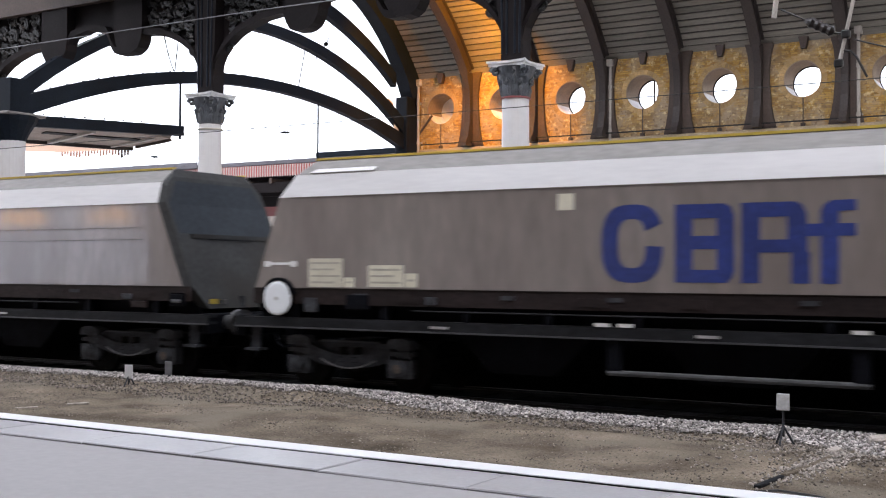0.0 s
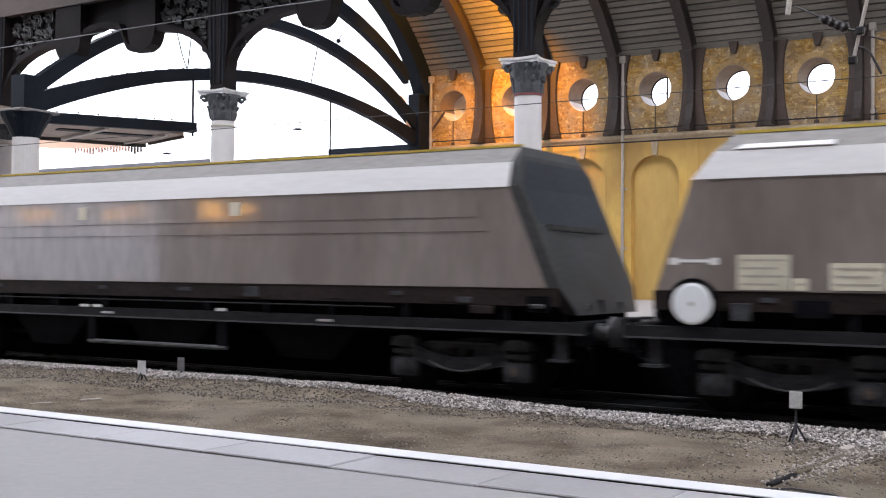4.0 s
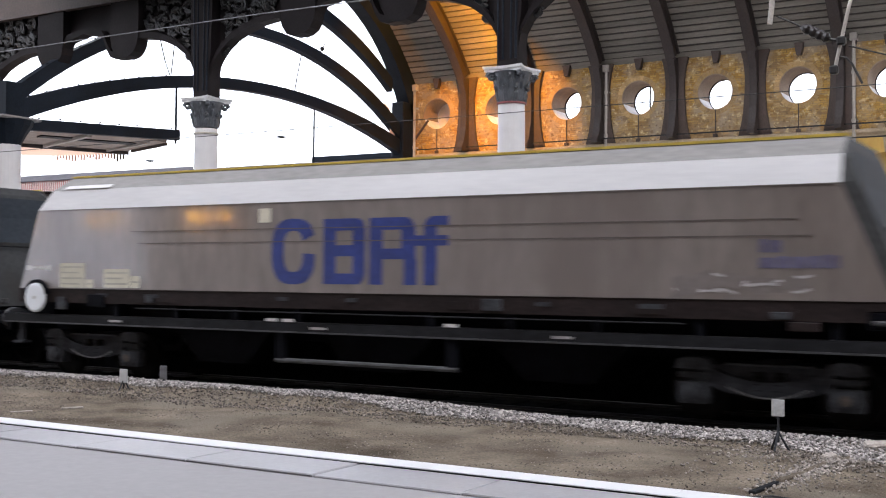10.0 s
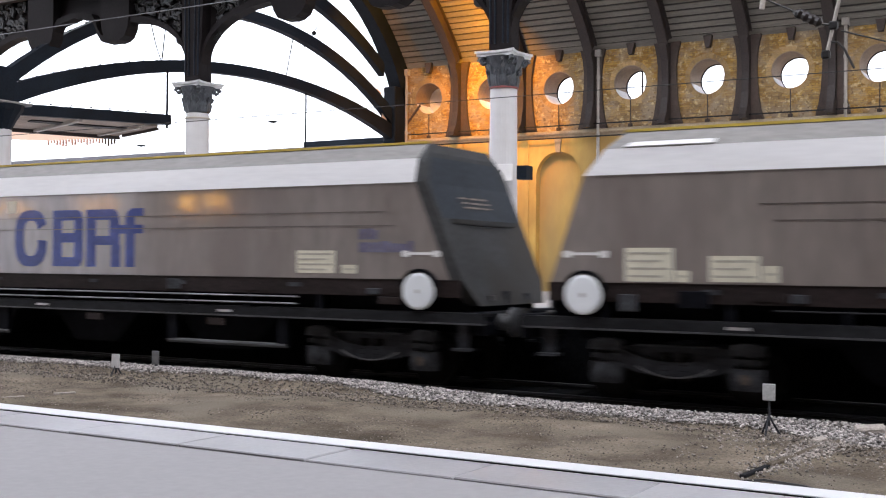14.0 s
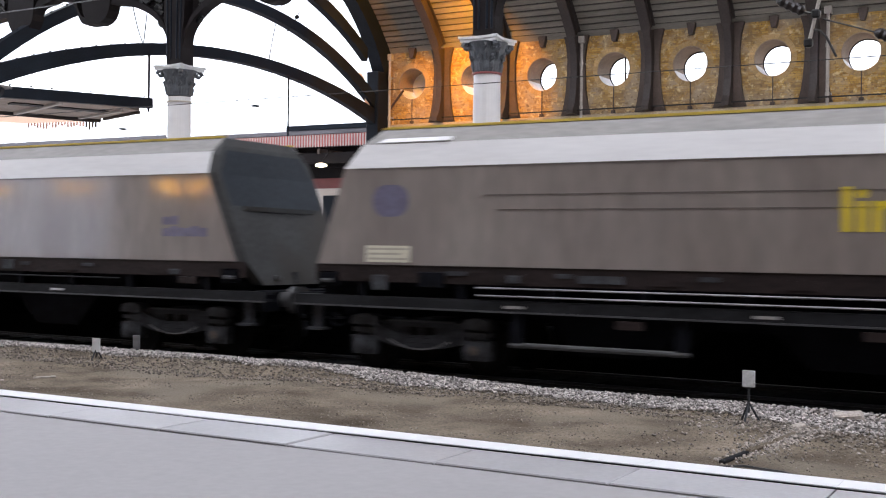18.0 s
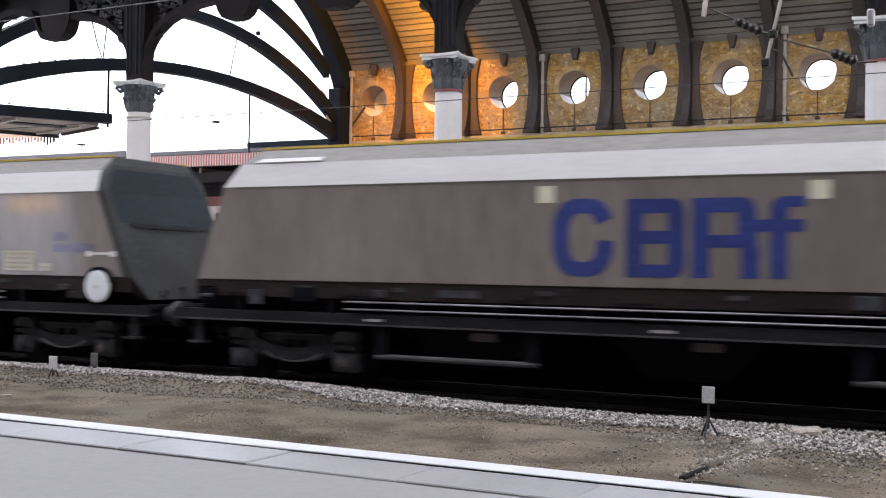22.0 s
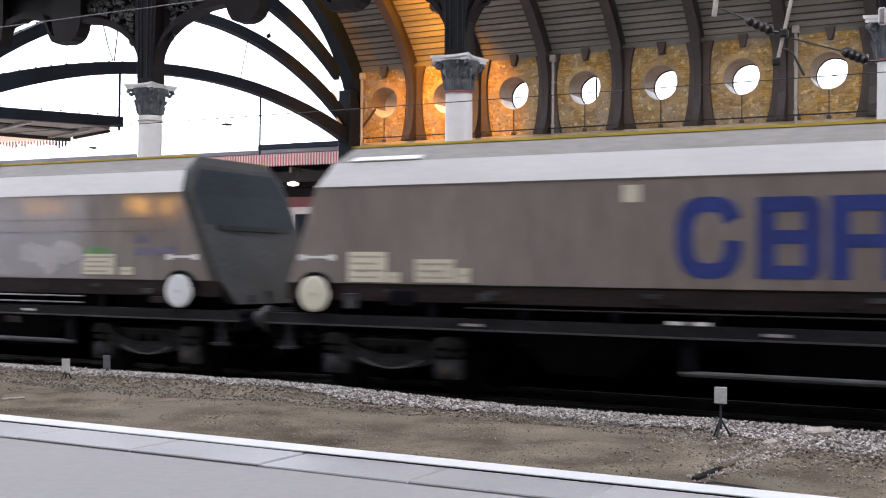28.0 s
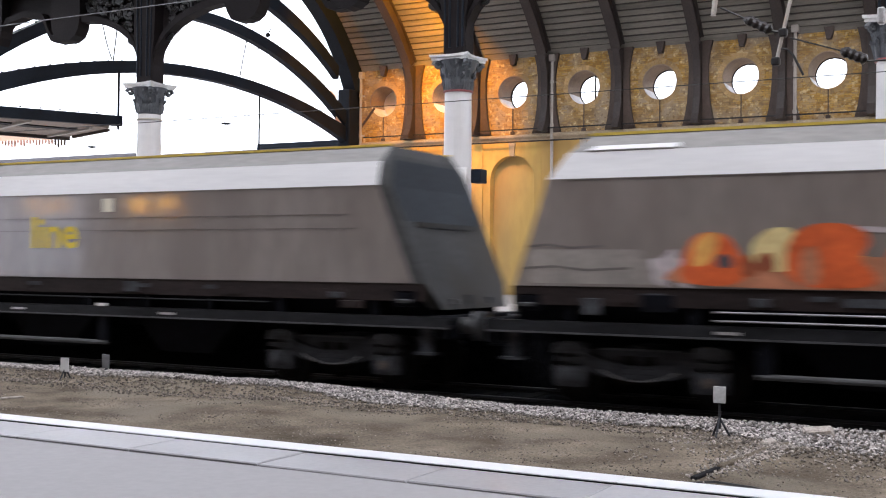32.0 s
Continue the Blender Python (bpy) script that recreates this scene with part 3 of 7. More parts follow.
def lettering(name, words, size, weight):
    """A flat mesh of the built-in font, its lower left corner at the origin."""
    curve = bpy.data.curves.new(name, "FONT")
    curve.body, curve.size, curve.extrude, curve.offset = words, size, 0.003, weight
    holder = new(name, curve)
    mesh = bpy.data.meshes.new_from_object(holder.evaluated_get(bpy.context.evaluated_depsgraph_get()))
    bpy.data.objects.remove(holder)
    mesh.materials.clear()
    u0, v0 = min(v.co.x for v in mesh.vertices), min(v.co.y for v in mesh.vertices)
    mesh.transform(Matrix.Translation((-u0, -v0, 0)))
    return mesh


# ---------------------------------------------------------------- ground and platforms
PLAT = 0.93
EDGE = 5.27        # edge of the near platform
TRAIN_Y = 16.40    # middle of the occupied track
COL_Y = 22.47      # row of columns
WALL_Y = 41.26     # inner face of the brick wall
ground = tagged(part("ground", boxed(-420, 300, -300, 500, -1.2, -0.32), "dirt"), "wide flat ground round the station", "ground", kind="structure")

bm = bmesh.new()
nx, ny = 150, 46
grid = []
for j in range(ny + 1):
    y = EDGE - 0.1 + (14.6 - EDGE + 0.1) * j / ny
    row = []
    for i in range(nx + 1):
        x = -42 + 56 * i / nx
        h = -0.10 + 0.06 * noise.noise((x * 0.35, y * 0.5, 0)) + 0.03 * noise.noise((x * 1.7, y * 1.9, 3)) - 0.06 * max(0, 1 - (y - EDGE) / 2.5)
        row.append(bm.verts.new((x, y, h)))
    grid.append(row)
for j in range(ny):
    for i in range(nx):
        bm.faces.new((grid[j][i], grid[j][i + 1], grid[j + 1][i + 1], grid[j + 1][i]))
tagged(part("trackside_dirt", bm, "dirt", smooth=True), "strip of trodden brown earth between platform and track", "ground", kind="structure")

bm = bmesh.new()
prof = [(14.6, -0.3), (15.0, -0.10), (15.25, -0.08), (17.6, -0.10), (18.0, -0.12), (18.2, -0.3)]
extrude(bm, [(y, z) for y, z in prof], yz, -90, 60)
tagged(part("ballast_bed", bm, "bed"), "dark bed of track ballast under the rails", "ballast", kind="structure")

platform = tagged(part("platform_near", boxed(-60, 40, -12, EDGE - 0.675, -0.3, PLAT), "concrete"), "smooth grey concrete station platform", "platform", kind="structure")
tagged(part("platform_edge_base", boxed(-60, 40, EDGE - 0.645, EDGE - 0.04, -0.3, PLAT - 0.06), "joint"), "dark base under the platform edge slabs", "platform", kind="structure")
# dark filler set in the open gap beside the slabs
tagged(part("edge_joint", boxed(-60, 40, EDGE - 0.674, EDGE - 0.646, -0.3, PLAT - 0.006), "joint"), "dark joint along the platform edge slabs", "platform joint", kind="structure")
SLAB = 0.87
slab_mesh = None
coping = tagged(empty("platform_edge"), "row of pale coping slabs along the platform edge", "platform edge", kind="structure")
for i in range(-48, 26):
    if slab_mesh is None:
        slab_mesh = part("coping_slab", boxed(0.005, SLAB - 0.005, 0, 0.645, 0, 0.0665, bevel=0.006), "coping", coping)
        slab_mesh.location = (i * SLAB - 0.07, EDGE - 0.645, PLAT - 0.06)
    else:
        share(slab_mesh, pose(i * SLAB - 0.07, EDGE - 0.645, PLAT - 0.06 + 0.004 * noise.noise((i * 3.1, 0, 0))), coping)
bm = bmesh.new()
for i in range(-48, 26):
    box(bm, i * SLAB - 0.069, i * SLAB + SLAB - 0.071, EDGE - 0.205, EDGE - 0.02, PLAT + 0.0085, PLAT + 0.0125)
tagged(part("white_edge_line", bm, "white_line"), "worn white painted line along the platform edge", "painted line", kind="structure")

# flat dark strip drawn in place of a cut groove
tagged(part("edge_groove", boxed(-60, 40, EDGE - 0.236, EDGE - 0.226, PLAT + 0.007, PLAT + 0.0115), "joint"), "thin dark groove beside the white platform line", "painted line", kind="structure")
# added dark sheet that paints the shade on the far platform face
tagged(part("platform_far_face", boxed(-60, 40, 18.10, 18.147, -0.3, PLAT - 0.02), "bed"), "platform face behind the train, near-black to paint its shade", "platform", kind="structure")
bm = boxed(-60, 40, 18.15, WALL_Y + 0.02, -0.3, PLAT - 0.02)
tagged(part("platform_far", bm, "concrete"), "grey station platform behind the train", "platform", kind="structure")
bm = boxed(-60, 40, 18.05, 18.75, PLAT - 0.015, PLAT + 0.06, bevel=0.01)
tagged(part("platform_far_edge", bm, "coping"), "pale stone edge of the platform behind the train", "platform edge", kind="structure")
tagged(part("platform_far_line", boxed(-60, 40, 18.10, 18.24, PLAT + 0.062, PLAT + 0.066), "white_line"), "white painted line on the far platform edge", "painted line", kind="structure")

# track
track = tagged(empty("railway_track"), "steel rails on concrete sleepers in ballast", "track", kind="structure")
for y in (TRAIN_Y - 0.752, TRAIN_Y + 0.752):
    bm = bmesh.new()
    prof = [(-0.07, -0.158), (0.07, -0.158), (0.07, -0.145), (0.012, -0.125), (0.012, -0.045), (0.036, -0.035), (0.036, -0.004), (0.028, 0), (-0.028, 0), (-0.036, -0.004), (-0.036, -0.035), (-0.012, -0.045), (-0.012, -0.125), (-0.07, -0.145)]
    extrude(bm, [(y + u, v) for u, v in prof], yz, -90, 60)
    part("rail", bm, "rail", track)
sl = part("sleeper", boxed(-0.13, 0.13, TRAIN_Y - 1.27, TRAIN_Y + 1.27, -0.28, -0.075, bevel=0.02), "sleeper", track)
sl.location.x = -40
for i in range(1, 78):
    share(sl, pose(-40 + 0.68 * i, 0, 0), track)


def stones(name, label, mat, n, area, size, seed):
    """Loose stones strewn by area(rng) -> x, y, z."""
    rng = random.Random(seed)
    base = [(0, 0, 1), (0.9, 0, 0.1), (0.2, 0.85, -0.1), (-0.75, 0.5, 0.15), (-0.7, -0.6, -0.1), (0.3, -0.9, 0.1), (0, 0, -0.8)]
    tri = [(0, 1, 2), (0, 2, 3), (0, 3, 4), (0, 4, 5), (0, 5, 1), (6, 2, 1), (6, 3, 2), (6, 4, 3), (6, 5, 4), (6, 1, 5)]
    verts, faces = [], []
    for _ in range(n):
        x, y, z = area(rng)
        s = size * rng.uniform(0.55, 1.5)
        rot = Euler((rng.uniform(0, 6), rng.uniform(0, 6), rng.uniform(0, 6))).to_matrix()
        k = len(verts)
        for b in base:
            v = rot @ (Vector(b) * s * rng.uniform(0.75, 1.2))
            verts.append((x + v.x, y + v.y, z + 0.75 * v.z))
        faces += [(a + k, b + k, c + k) for a, b, c in tri]
    me = bpy.data.meshes.new(name)
    me.from_pydata(verts, [], faces)
    me.materials.append(M[mat])
    return tagged(new(name, me), label, "stones", kind="stuff")


def toe(x):
    return 14.42 + 0.18 * noise.noise((x * 0.5, 7, 0)) + 0.10 * noise.noise((x * 1.7, 2, 0)) - 1.1 * max(0, min(1, (x + 4.0) / 2.0))


def earth(x, y):
    return -0.10 + 0.06 * noise.noise((x * 0.35, y * 0.5, 0)) + 0.03 * noise.noise((x * 1.7, y * 1.9, 3)) - 0.06 * max(0, 1 - (y - EDGE) / 2.5)


def crest(x):
    """Height of the ballast shoulder, heaped higher up the line."""
    rise = max(0.0, min(1.0, (-6.5 - x) / 4.5))
    return -0.03 + 0.11 * rise * rise * (3 - 2 * rise) - 0.03 * max(0.0, min(1.0, (-14 - x) / 6)) + 0.02 * noise.noise((x * 1.1, 4, 0))


def shoulder(x, y):
    return -0.17 + (crest(x) + 0.125) * max(0.0, min(1.0, (y - 13.98) / 0.85))


def ballast_area(r):
    x = r.uniform(-34, 4)
    low = toe(x) + 0.28 * max(0.0, min(1.0, (-8 - x) / 3))
    y = low + (15.06 - low) * r.random() ** 0.9
    return x, y, max(earth(x, y), shoulder(x, y)) + r.uniform(0.0, 0.05)


def toe_area(r):
    x = r.uniform(-34, 4)
    y = toe(x) + 0.55 - 1.35 * r.random() ** 1.5
    return x, y, max(earth(x, y), shoulder(x, y)) + 0.012


def dirt_area(r):
    while True:
        x = r.uniform(-34, 3)
        y = EDGE + 0.5 + 8.6 * r.random() ** 0.6
        if noise.noise((x * 0.7, y * 1.3, 5)) + 0.35 * r.random() > 0.12 or (x > -4.5 and y > 10.5 and r.random() < 0.5):
            break
    return x, y, earth(x, y)


bm = bmesh.new()
rows = [[bm.verts.new((-36 + 0.4 * i, 13.95 + 1.2 * j / 6, shoulder(-36 + 0.4 * i, 13.95 + 1.2 * j / 6))) for i in range(102)] for j in range(7)]
for j in range(6):
    for i in range(101):
        bm.faces.new((rows[j][i], rows[j][i + 1], rows[j + 1][i + 1], rows[j + 1][i]))
tagged(part("ballast_shoulder", bm, "dirt", smooth=True), "packed brown shoulder of the ballast bank", "ballast", kind="structure")
stones("ballast_stones", "loose pale grey ballast stones along the track", "stone", 42000, ballast_area, 0.025, 1)
stones("dirty_ballast_stones", "dirty brown ballast stones at the foot of the bank", "brown_stone", 15000, toe_area, 0.021, 4)
def rubble_area(r):
    if r.random() < 0.45:
        f = r.random() ** 0.6
        x, y = -3.1 + 0.35 * f + r.gauss(0, 0.13), 11.0 + 2.9 * f + r.gauss(0, 0.12)
    else:
        x, y = r.uniform(-4.2, 2.5), 14.2 - 2.6 * r.random() ** 1.4
    return x, y, earth(x, y) + 0.01


stones("trackside_rubble", "pale rubble strewn round the cable trough", "rubble", 2200, rubble_area, 0.019, 9)
for x, y, r, turn in ((-2.55, 14.45, 0.17, 20), (-2.95, 13.55, 0.10, 70), (-1.2, 14.3, 0.11, 140)):
    bm = boxed(-r, r, -0.5 * r, 0.5 * r, -0.3 * r, 0.35 * r, bevel=0.12 * r)
    for v in bm.verts:
        v.co *= 1 + 0.25 * noise.noise(v.co * 9 + Vector((x, y, 0)))
    lump = tagged(part("concrete_lump", bm, "rubble"), "pale broken lump of concrete lying in the ballast", "rubble", group="concrete lumps")
    lump.matrix_basis = pose(x, y, max(earth(x, y), shoulder(x, y)) + 0.2 * r + (0.02 if y > toe(x) else 0.0), 8, -6, turn)
stones("dirt_pebbles", "small pebbles strewn over brown earth", "pebble", 15000, dirt_area, 0.012, 2)
stones("earth_crumbs", "dark crumbs and clods on brown earth", "dark_crumb", 11000, dirt_area, 0.012, 3)

# ---------------------------------------------------------------- brick wall with round windows
BAY = 3.03
BAYS = [-25.2 + BAY * i for i in range(10)]
CORNICE = 7.28
OC_Z, OC_R, WALL_T = 9.02, 0.655, 1.38
WALL_TOP = 10.55


def oculus_panel(bm, x0, x1, z0, z1, cx, cz, r, y0, y1):
    """A wall panel with a round hole right through it."""
    angles = sorted([2 * math.pi * k / 40 for k in range(40)] + [math.atan2(z - cz, x - cx) % (2 * math.pi) for x in (x0, x1) for z in (z0, z1)])
    rim, out = [], []
    for a in angles:
        c, s = math.cos(a), math.sin(a)
        k = min((x1 - cx) / c if c > 1e-9 else 1e9, (x0 - cx) / c if c < -1e-9 else 1e9, (z1 - cz) / s if s > 1e-9 else 1e9, (z0 - cz) / s if s < -1e-9 else 1e9)
        rim.append((cx + r * c, cz + r * s))
        out.append((cx + k * c, cz + k * s))
    rim.append(rim[0])
    out.append(out[0])
    strip(bm, rim, out, xz, y0, y1)


def arch_line(cx, half, spring, n=18):
    return [(cx - half * math.cos(math.pi * i / n), spring + half * math.sin(math.pi * i / n)) for i in range(n + 1)]


wall = tagged(empty("wall_north"), "buff brick station wall with round windows and arches", "wall", kind="structure")
ARCH_H, ARCH_SP = 0.97, 5.52
upper = bmesh.new()
lower = bmesh.new()
for i, cx in enumerate(BAYS):
    x0, x1 = (cx - BAY / 2 if i else -26.45), cx + BAY / 2
    oculus_panel(upper, x0, x1, CORNICE, WALL_TOP, cx, OC_Z, OC_R, WALL_Y, WALL_Y + WALL_T)
    line = arch_line(cx, ARCH_H, ARCH_SP)
    top = [(p[0], 7.04) for p in line]
    strip(lower, line, top, xz, WALL_Y, WALL_Y + WALL_T)
    box(lower, x0, cx - ARCH_H, WALL_Y, WALL_Y + WALL_T, -0.3, 7.04)
    box(lower, cx + ARCH_H, x1, WALL_Y, WALL_Y + WALL_T, -0.3, 7.04)
part("wall_upper", upper, "brick", wall)
part("wall_lower", lower, "brick_clean", wall, "smoother buff lower wall")
part("wall_end", boxed(BAYS[-1] + BAY / 2, 40, WALL_Y, WALL_Y + WALL_T, -0.3, WALL_TOP), "brick", wall)
bm = bmesh.new()
extrude(bm, [(WALL_Y + 0.2, 7.04), (WALL_Y - 0.05, 7.04), (WALL_Y - 0.08, 7.10), (WALL_Y - 0.16, 7.17), (WALL_Y - 0.18, 7.26), (WALL_Y - 0.14, 7.30), (WALL_Y + 0.2, 7.30)], yz, -26.45, BAYS[-1] + BAY / 2)
part("cornice", bm, "stonework", wall, "moulded stone string course")
for i, cx in enumerate(BAYS):
    ring = [(cx + (OC_R + 0.02) * math.cos(a), OC_Z + (OC_R + 0.02) * math.sin(a)) for a in (2 * math.pi * k / 40 for k in range(41))]
    ring2 = [(cx + (OC_R - 0.015) * math.cos(a), OC_Z + (OC_R - 0.015) * math.sin(a)) for a in (2 * math.pi * k / 40 for k in range(41))]
    # the lower arc is white to paint in the daylight falling on it
    for name, mat, k0, k1 in (("window_reveal", "reveal", -3, 22), ("window_sill", "lit_white", 22, 37)):
        bm = strip(bmesh.new(), [ring2[k % 40] for k in range(k0, k1 + 1)], [ring[k % 40] for k in range(k0, k1 + 1)], xz, WALL_Y - 0.012 + (0.05 if mat == "lit_white" else 0), WALL_Y + WALL_T - 0.1)
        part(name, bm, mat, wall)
    hoop = [[(cx + r * math.cos(a), OC_Z + r * math.sin(a)) for a in (2 * math.pi * k / 40 for k in range(41))] for r in (OC_R - 0.05, OC_R - 0.018)]
    part("window_frame", strip(bmesh.new(), hoop[0], hoop[1], xz, WALL_Y + WALL_T - 0.2, WALL_Y + WALL_T - 0.12), "iron", wall, "thin dark iron hoop")
    if i == 0:
        part("window_board", lathe(bmesh.new(), [(0.02, WALL_Y + WALL_T - 0.34), (OC_R - 0.06, WALL_Y + WALL_T - 0.34), (OC_R - 0.06, WALL_Y + WALL_T - 0.3), (0.02, WALL_Y + WALL_T - 0.3)], (cx, 0, OC_Z), "y", 30), "lit_white", wall, "pale board closing the round window")
    if i == 3:
        part("glazing_bar", boxed(cx + 0.0, cx + 0.05, WALL_Y + WALL_T - 0.19, WALL_Y + WALL_T - 0.13, OC_Z - 0.63, OC_Z + 0.63), "iron", wall)
    if abs(cx + 13.1) > 0.6:
        line = arch_line(cx, ARCH_H + 0.02, ARCH_SP)
        bm = bmesh.new()
        extrude(bm, [(cx - ARCH_H - 0.02, 0.9), *line, (cx + ARCH_H + 0.02, 0.9)], xz, WALL_Y + 0.32, WALL_Y + 0.45)
        part("blind_arch_panel", bm, "recess", wall)
    bm = bmesh.new()
    extrude(bm, [(cx - 0.09, ARCH_SP + ARCH_H - 0.03), (cx + 0.09, ARCH_SP + ARCH_H - 0.03), (cx + 0.15, 7.035), (cx - 0.15, 7.035)], xz, WALL_Y - 0.07, WALL_Y + 0.2)
    part("keystone", bm, "stonework", wall)
for cx in BAYS:
    # brick voussoirs round the window, a timber bracket over it, a thin conduit under it
    bm = bmesh.new()
    for k in range(34):
        a0, a1 = 2 * math.pi * (k + 0.06) / 34, 2 * math.pi * (k + 0.94) / 34
        strip(bm, [(cx + (OC_R + 0.02) * math.cos(a), OC_Z + (OC_R + 0.02) * math.sin(a)) for a in (a0, a1)], [(cx + (OC_R + 0.20) * math.cos(a), OC_Z + (OC_R + 0.20) * math.sin(a)) for a in (a0, a1)], xz, WALL_Y - 0.010, WALL_Y + 0.05)
    tagged(part("brick_ring", bm, "brick_loose", wall), kind="stuff")
    part("timber_bracket", extrude(bmesh.new(), [(cx - 0.10, 10.5), (cx - 0.02, 10.08), (cx + 0.14, 10.08), (cx + 0.24, 10.5)], xz, WALL_Y - 0.22, WALL_Y + 0.02), "rib", wall)
    part("conduit", tube(bmesh.new(), [(cx + 0.02, WALL_Y - 0.03, 7.42), (cx + 0.02, WALL_Y - 0.03, 8.36)], 0.02, 6), "rib", wall)
    part("junction_box", boxed(cx - 0.06, cx + 0.10, WALL_Y - 0.1, WALL_Y + 0.01, 7.31, 7.44, bevel=0.015), "rib", wall)
for i in range(len(BAYS)):
    x = BAYS[i] - BAY / 2
    if i:
        part("pilaster", boxed(x - 0.22, x + 0.22, WALL_Y - 0.06, WALL_Y + 0.01, 0.93, 7.035, bevel=0.012), "brick_clean", wall)
for x, z0, z1 in ((-17.38, 0.93, 10.15), (-8.11, 0.93, 10.45), (-26.25, 6.9, 10.1)):
    bm = tube(bmesh.new(), [(x, WALL_Y - 0.14, z0), (x, WALL_Y - 0.14, z1)], 0.062, 10)
    for z in (2.9, 5.2, 7.6, 9.3):
        if z0 < z < z1:
            lathe(bm, [(0.085, z - 0.06), (0.085, z + 0.06)], (x, WALL_Y - 0.14, 0), sides=10)
            box(bm, x - 0.13, x + 0.13, WALL_Y - 0.1, WALL_Y + 0.01, z - 0.03, z + 0.03)
    box(bm, x - 0.13, x + 0.13, WALL_Y - 0.26, WALL_Y - 0.02, z1 - 0.05, z1 + 0.22, bevel=0.02)
    tagged(part("drainpipe", bm, "pipe"), "pale round drainpipe with a hopper head on the wall", "drainpipe", group="drainpipes")

part("wall_brace", tube(bmesh.new(), [(-26.3, WALL_Y - 0.06, 7.95), (-25.6, WALL_Y - 0.06, 8.75)], 0.05, 6), "rib", wall)

# ---------------------------------------------------------------- ribs and boarding of the side span
VC_Y, VC_Z, VR = 31.4, 3.1, 12.25
RIBS = [-26.45] + [BAYS[i] - BAY / 2 for i in range(1, 10)] + [BAYS[-1] + BAY / 2]


def make_rib(width, depth, r, a0, a1, n):
    """A curved plate girder: web, two flanges, and a foot on the wall."""
    rb = empty("roof_rib")
    part("web", strip(bmesh.new(), arc(VC_Y, VC_Z, r - depth + 0.05, a0, a1, n), arc(VC_Y, VC_Z, r - 0.05, a0, a1, n), yz, -0.09, 0.09), "rib_dark", rb)
    for rr in (r, r - depth + 0.05):
        part("flange", strip(bmesh.new(), arc(VC_Y, VC_Z, rr - 0.05, a0, a1, n), arc(VC_Y, VC_Z, rr, a0, a1, n), yz, -width / 2, width / 2), "rib_dark", rb)
    foot = [(WALL_Y - 0.02, 7.31), (WALL_Y - 0.02, 10.4), (WALL_Y - 0.68, 10.3), (WALL_Y - 0.42, 9.7), (WALL_Y - 0.36, 9.0), (WALL_Y - 0.40, 8.3), (WALL_Y - 0.55, 7.7), (WALL_Y - 0.72, 7.45), (WALL_Y - 0.72, 7.31)]
    part("foot", extrude(bmesh.new(), foot, yz, -0.13, 0.13), "rib_dark", rb)
    for s in (-1, 1):
        cheek = [(-0.14, 7.31), (-0.60, 7.31), (-0.50, 7.7), (-0.42, 8.2), (-0.37, 8.9), (-0.36, 9.5), (-0.42, 10.0), (-0.52, 10.4), (-0.14, 10.4)]
        part("cheek", extrude(bmesh.new(), [(-s * u, v) for u, v in cheek], xz, WALL_Y - 0.16, WALL_Y - 0.012), "rib", rb)
    return tagged(rb, "curved brown iron roof rib springing from the wall", "roof rib", group="ribs of the side span")


rib = make_rib(0.38, 0.56, VR, 37.5, 142.5, 40)
rib.location.x = RIBS[1]
for x in RIBS[2:]:
    copy_thing(rib, pose(x, 0, 0))

bm = bmesh.new()
steps, a_first = 84, 1
for b in range(len(RIBS) - 1):
    for k in range(steps):
        a0, a1 = 36.5 + 107 * k / steps, 36.5 + 107 * (k + 0.74) / steps
        if k < a_first:
            continue
        if 66 < a0 < 114:
            continue
        strip(bm, arc(VC_Y, VC_Z, VR, a0, a1, 1), arc(VC_Y, VC_Z, VR + 0.035, a0, a1, 1), yz, RIBS[b], RIBS[b + 1])
extrude(bm, arc(VC_Y, VC_Z, VR, 36.2, 37.6, 3) + arc(VC_Y, VC_Z, VR + 0.035, 37.6, 36.2, 3), yz, RIBS[0], RIBS[-1])
tagged(part("ceiling_side_span", bm, "board"), "grey boarded vault with gaps between the boards", "ceiling", kind="structure")
# dark sheet behind the boards, so the gaps between them read dark
bm = bmesh.new()
extrude(bm, arc(VC_Y, VC_Z, VR + 0.04, 35.6, 66, 14) + arc(VC_Y, VC_Z, VR + 0.10, 66, 35.6, 14), yz, RIBS[0], RIBS[-1])
extrude(bm, arc(VC_Y, VC_Z, VR + 0.04, 114, 146, 14) + arc(VC_Y, VC_Z, VR + 0.10, 146, 114, 14), yz, RIBS[0], RIBS[-1])
tagged(part("ceiling_backing", bm, "rib_dark"), "dark lining behind the roof boards", "ceiling", kind="structure")

# ---------------------------------------------------------------- end screen of the side span
GX = -26.6
screen = tagged(empty("gable_screen"), "dark iron arched end screen open to a white sky", "end screen", kind="structure")


def screen_arc(name, low, high, y0, y1, thick=0.3, n=34):
    """A curved member between two circles (y, z, radius)."""
    ys = [y0 + (y1 - y0) * i / n for i in range(n + 1)]
    a, b = ([(y, cz + math.sqrt(max(0.0, r * r - (y - cy) ** 2))) for y in ys] for cy, cz, r in (low, high))
    ob = part(name, strip(bmesh.new(), a, b, yz, GX - thick / 2, GX + thick / 2), "iron_blue", screen)
    # glazing clips along the upper edge
    for i in range(1, n):
        y, z = b[i]
        part("glazing_clip", boxed(GX - 0.03, GX + 0.03, y - 0.018, y + 0.018, z - 0.02, z + 0.03), "iron_blue", ob)
    return ob


Z0 = EYE[2]
screen_arc("lower_arch", (31.98, -19.2, 27.75), (32.26, -23.04, 31.97), 20.8, 40.9)
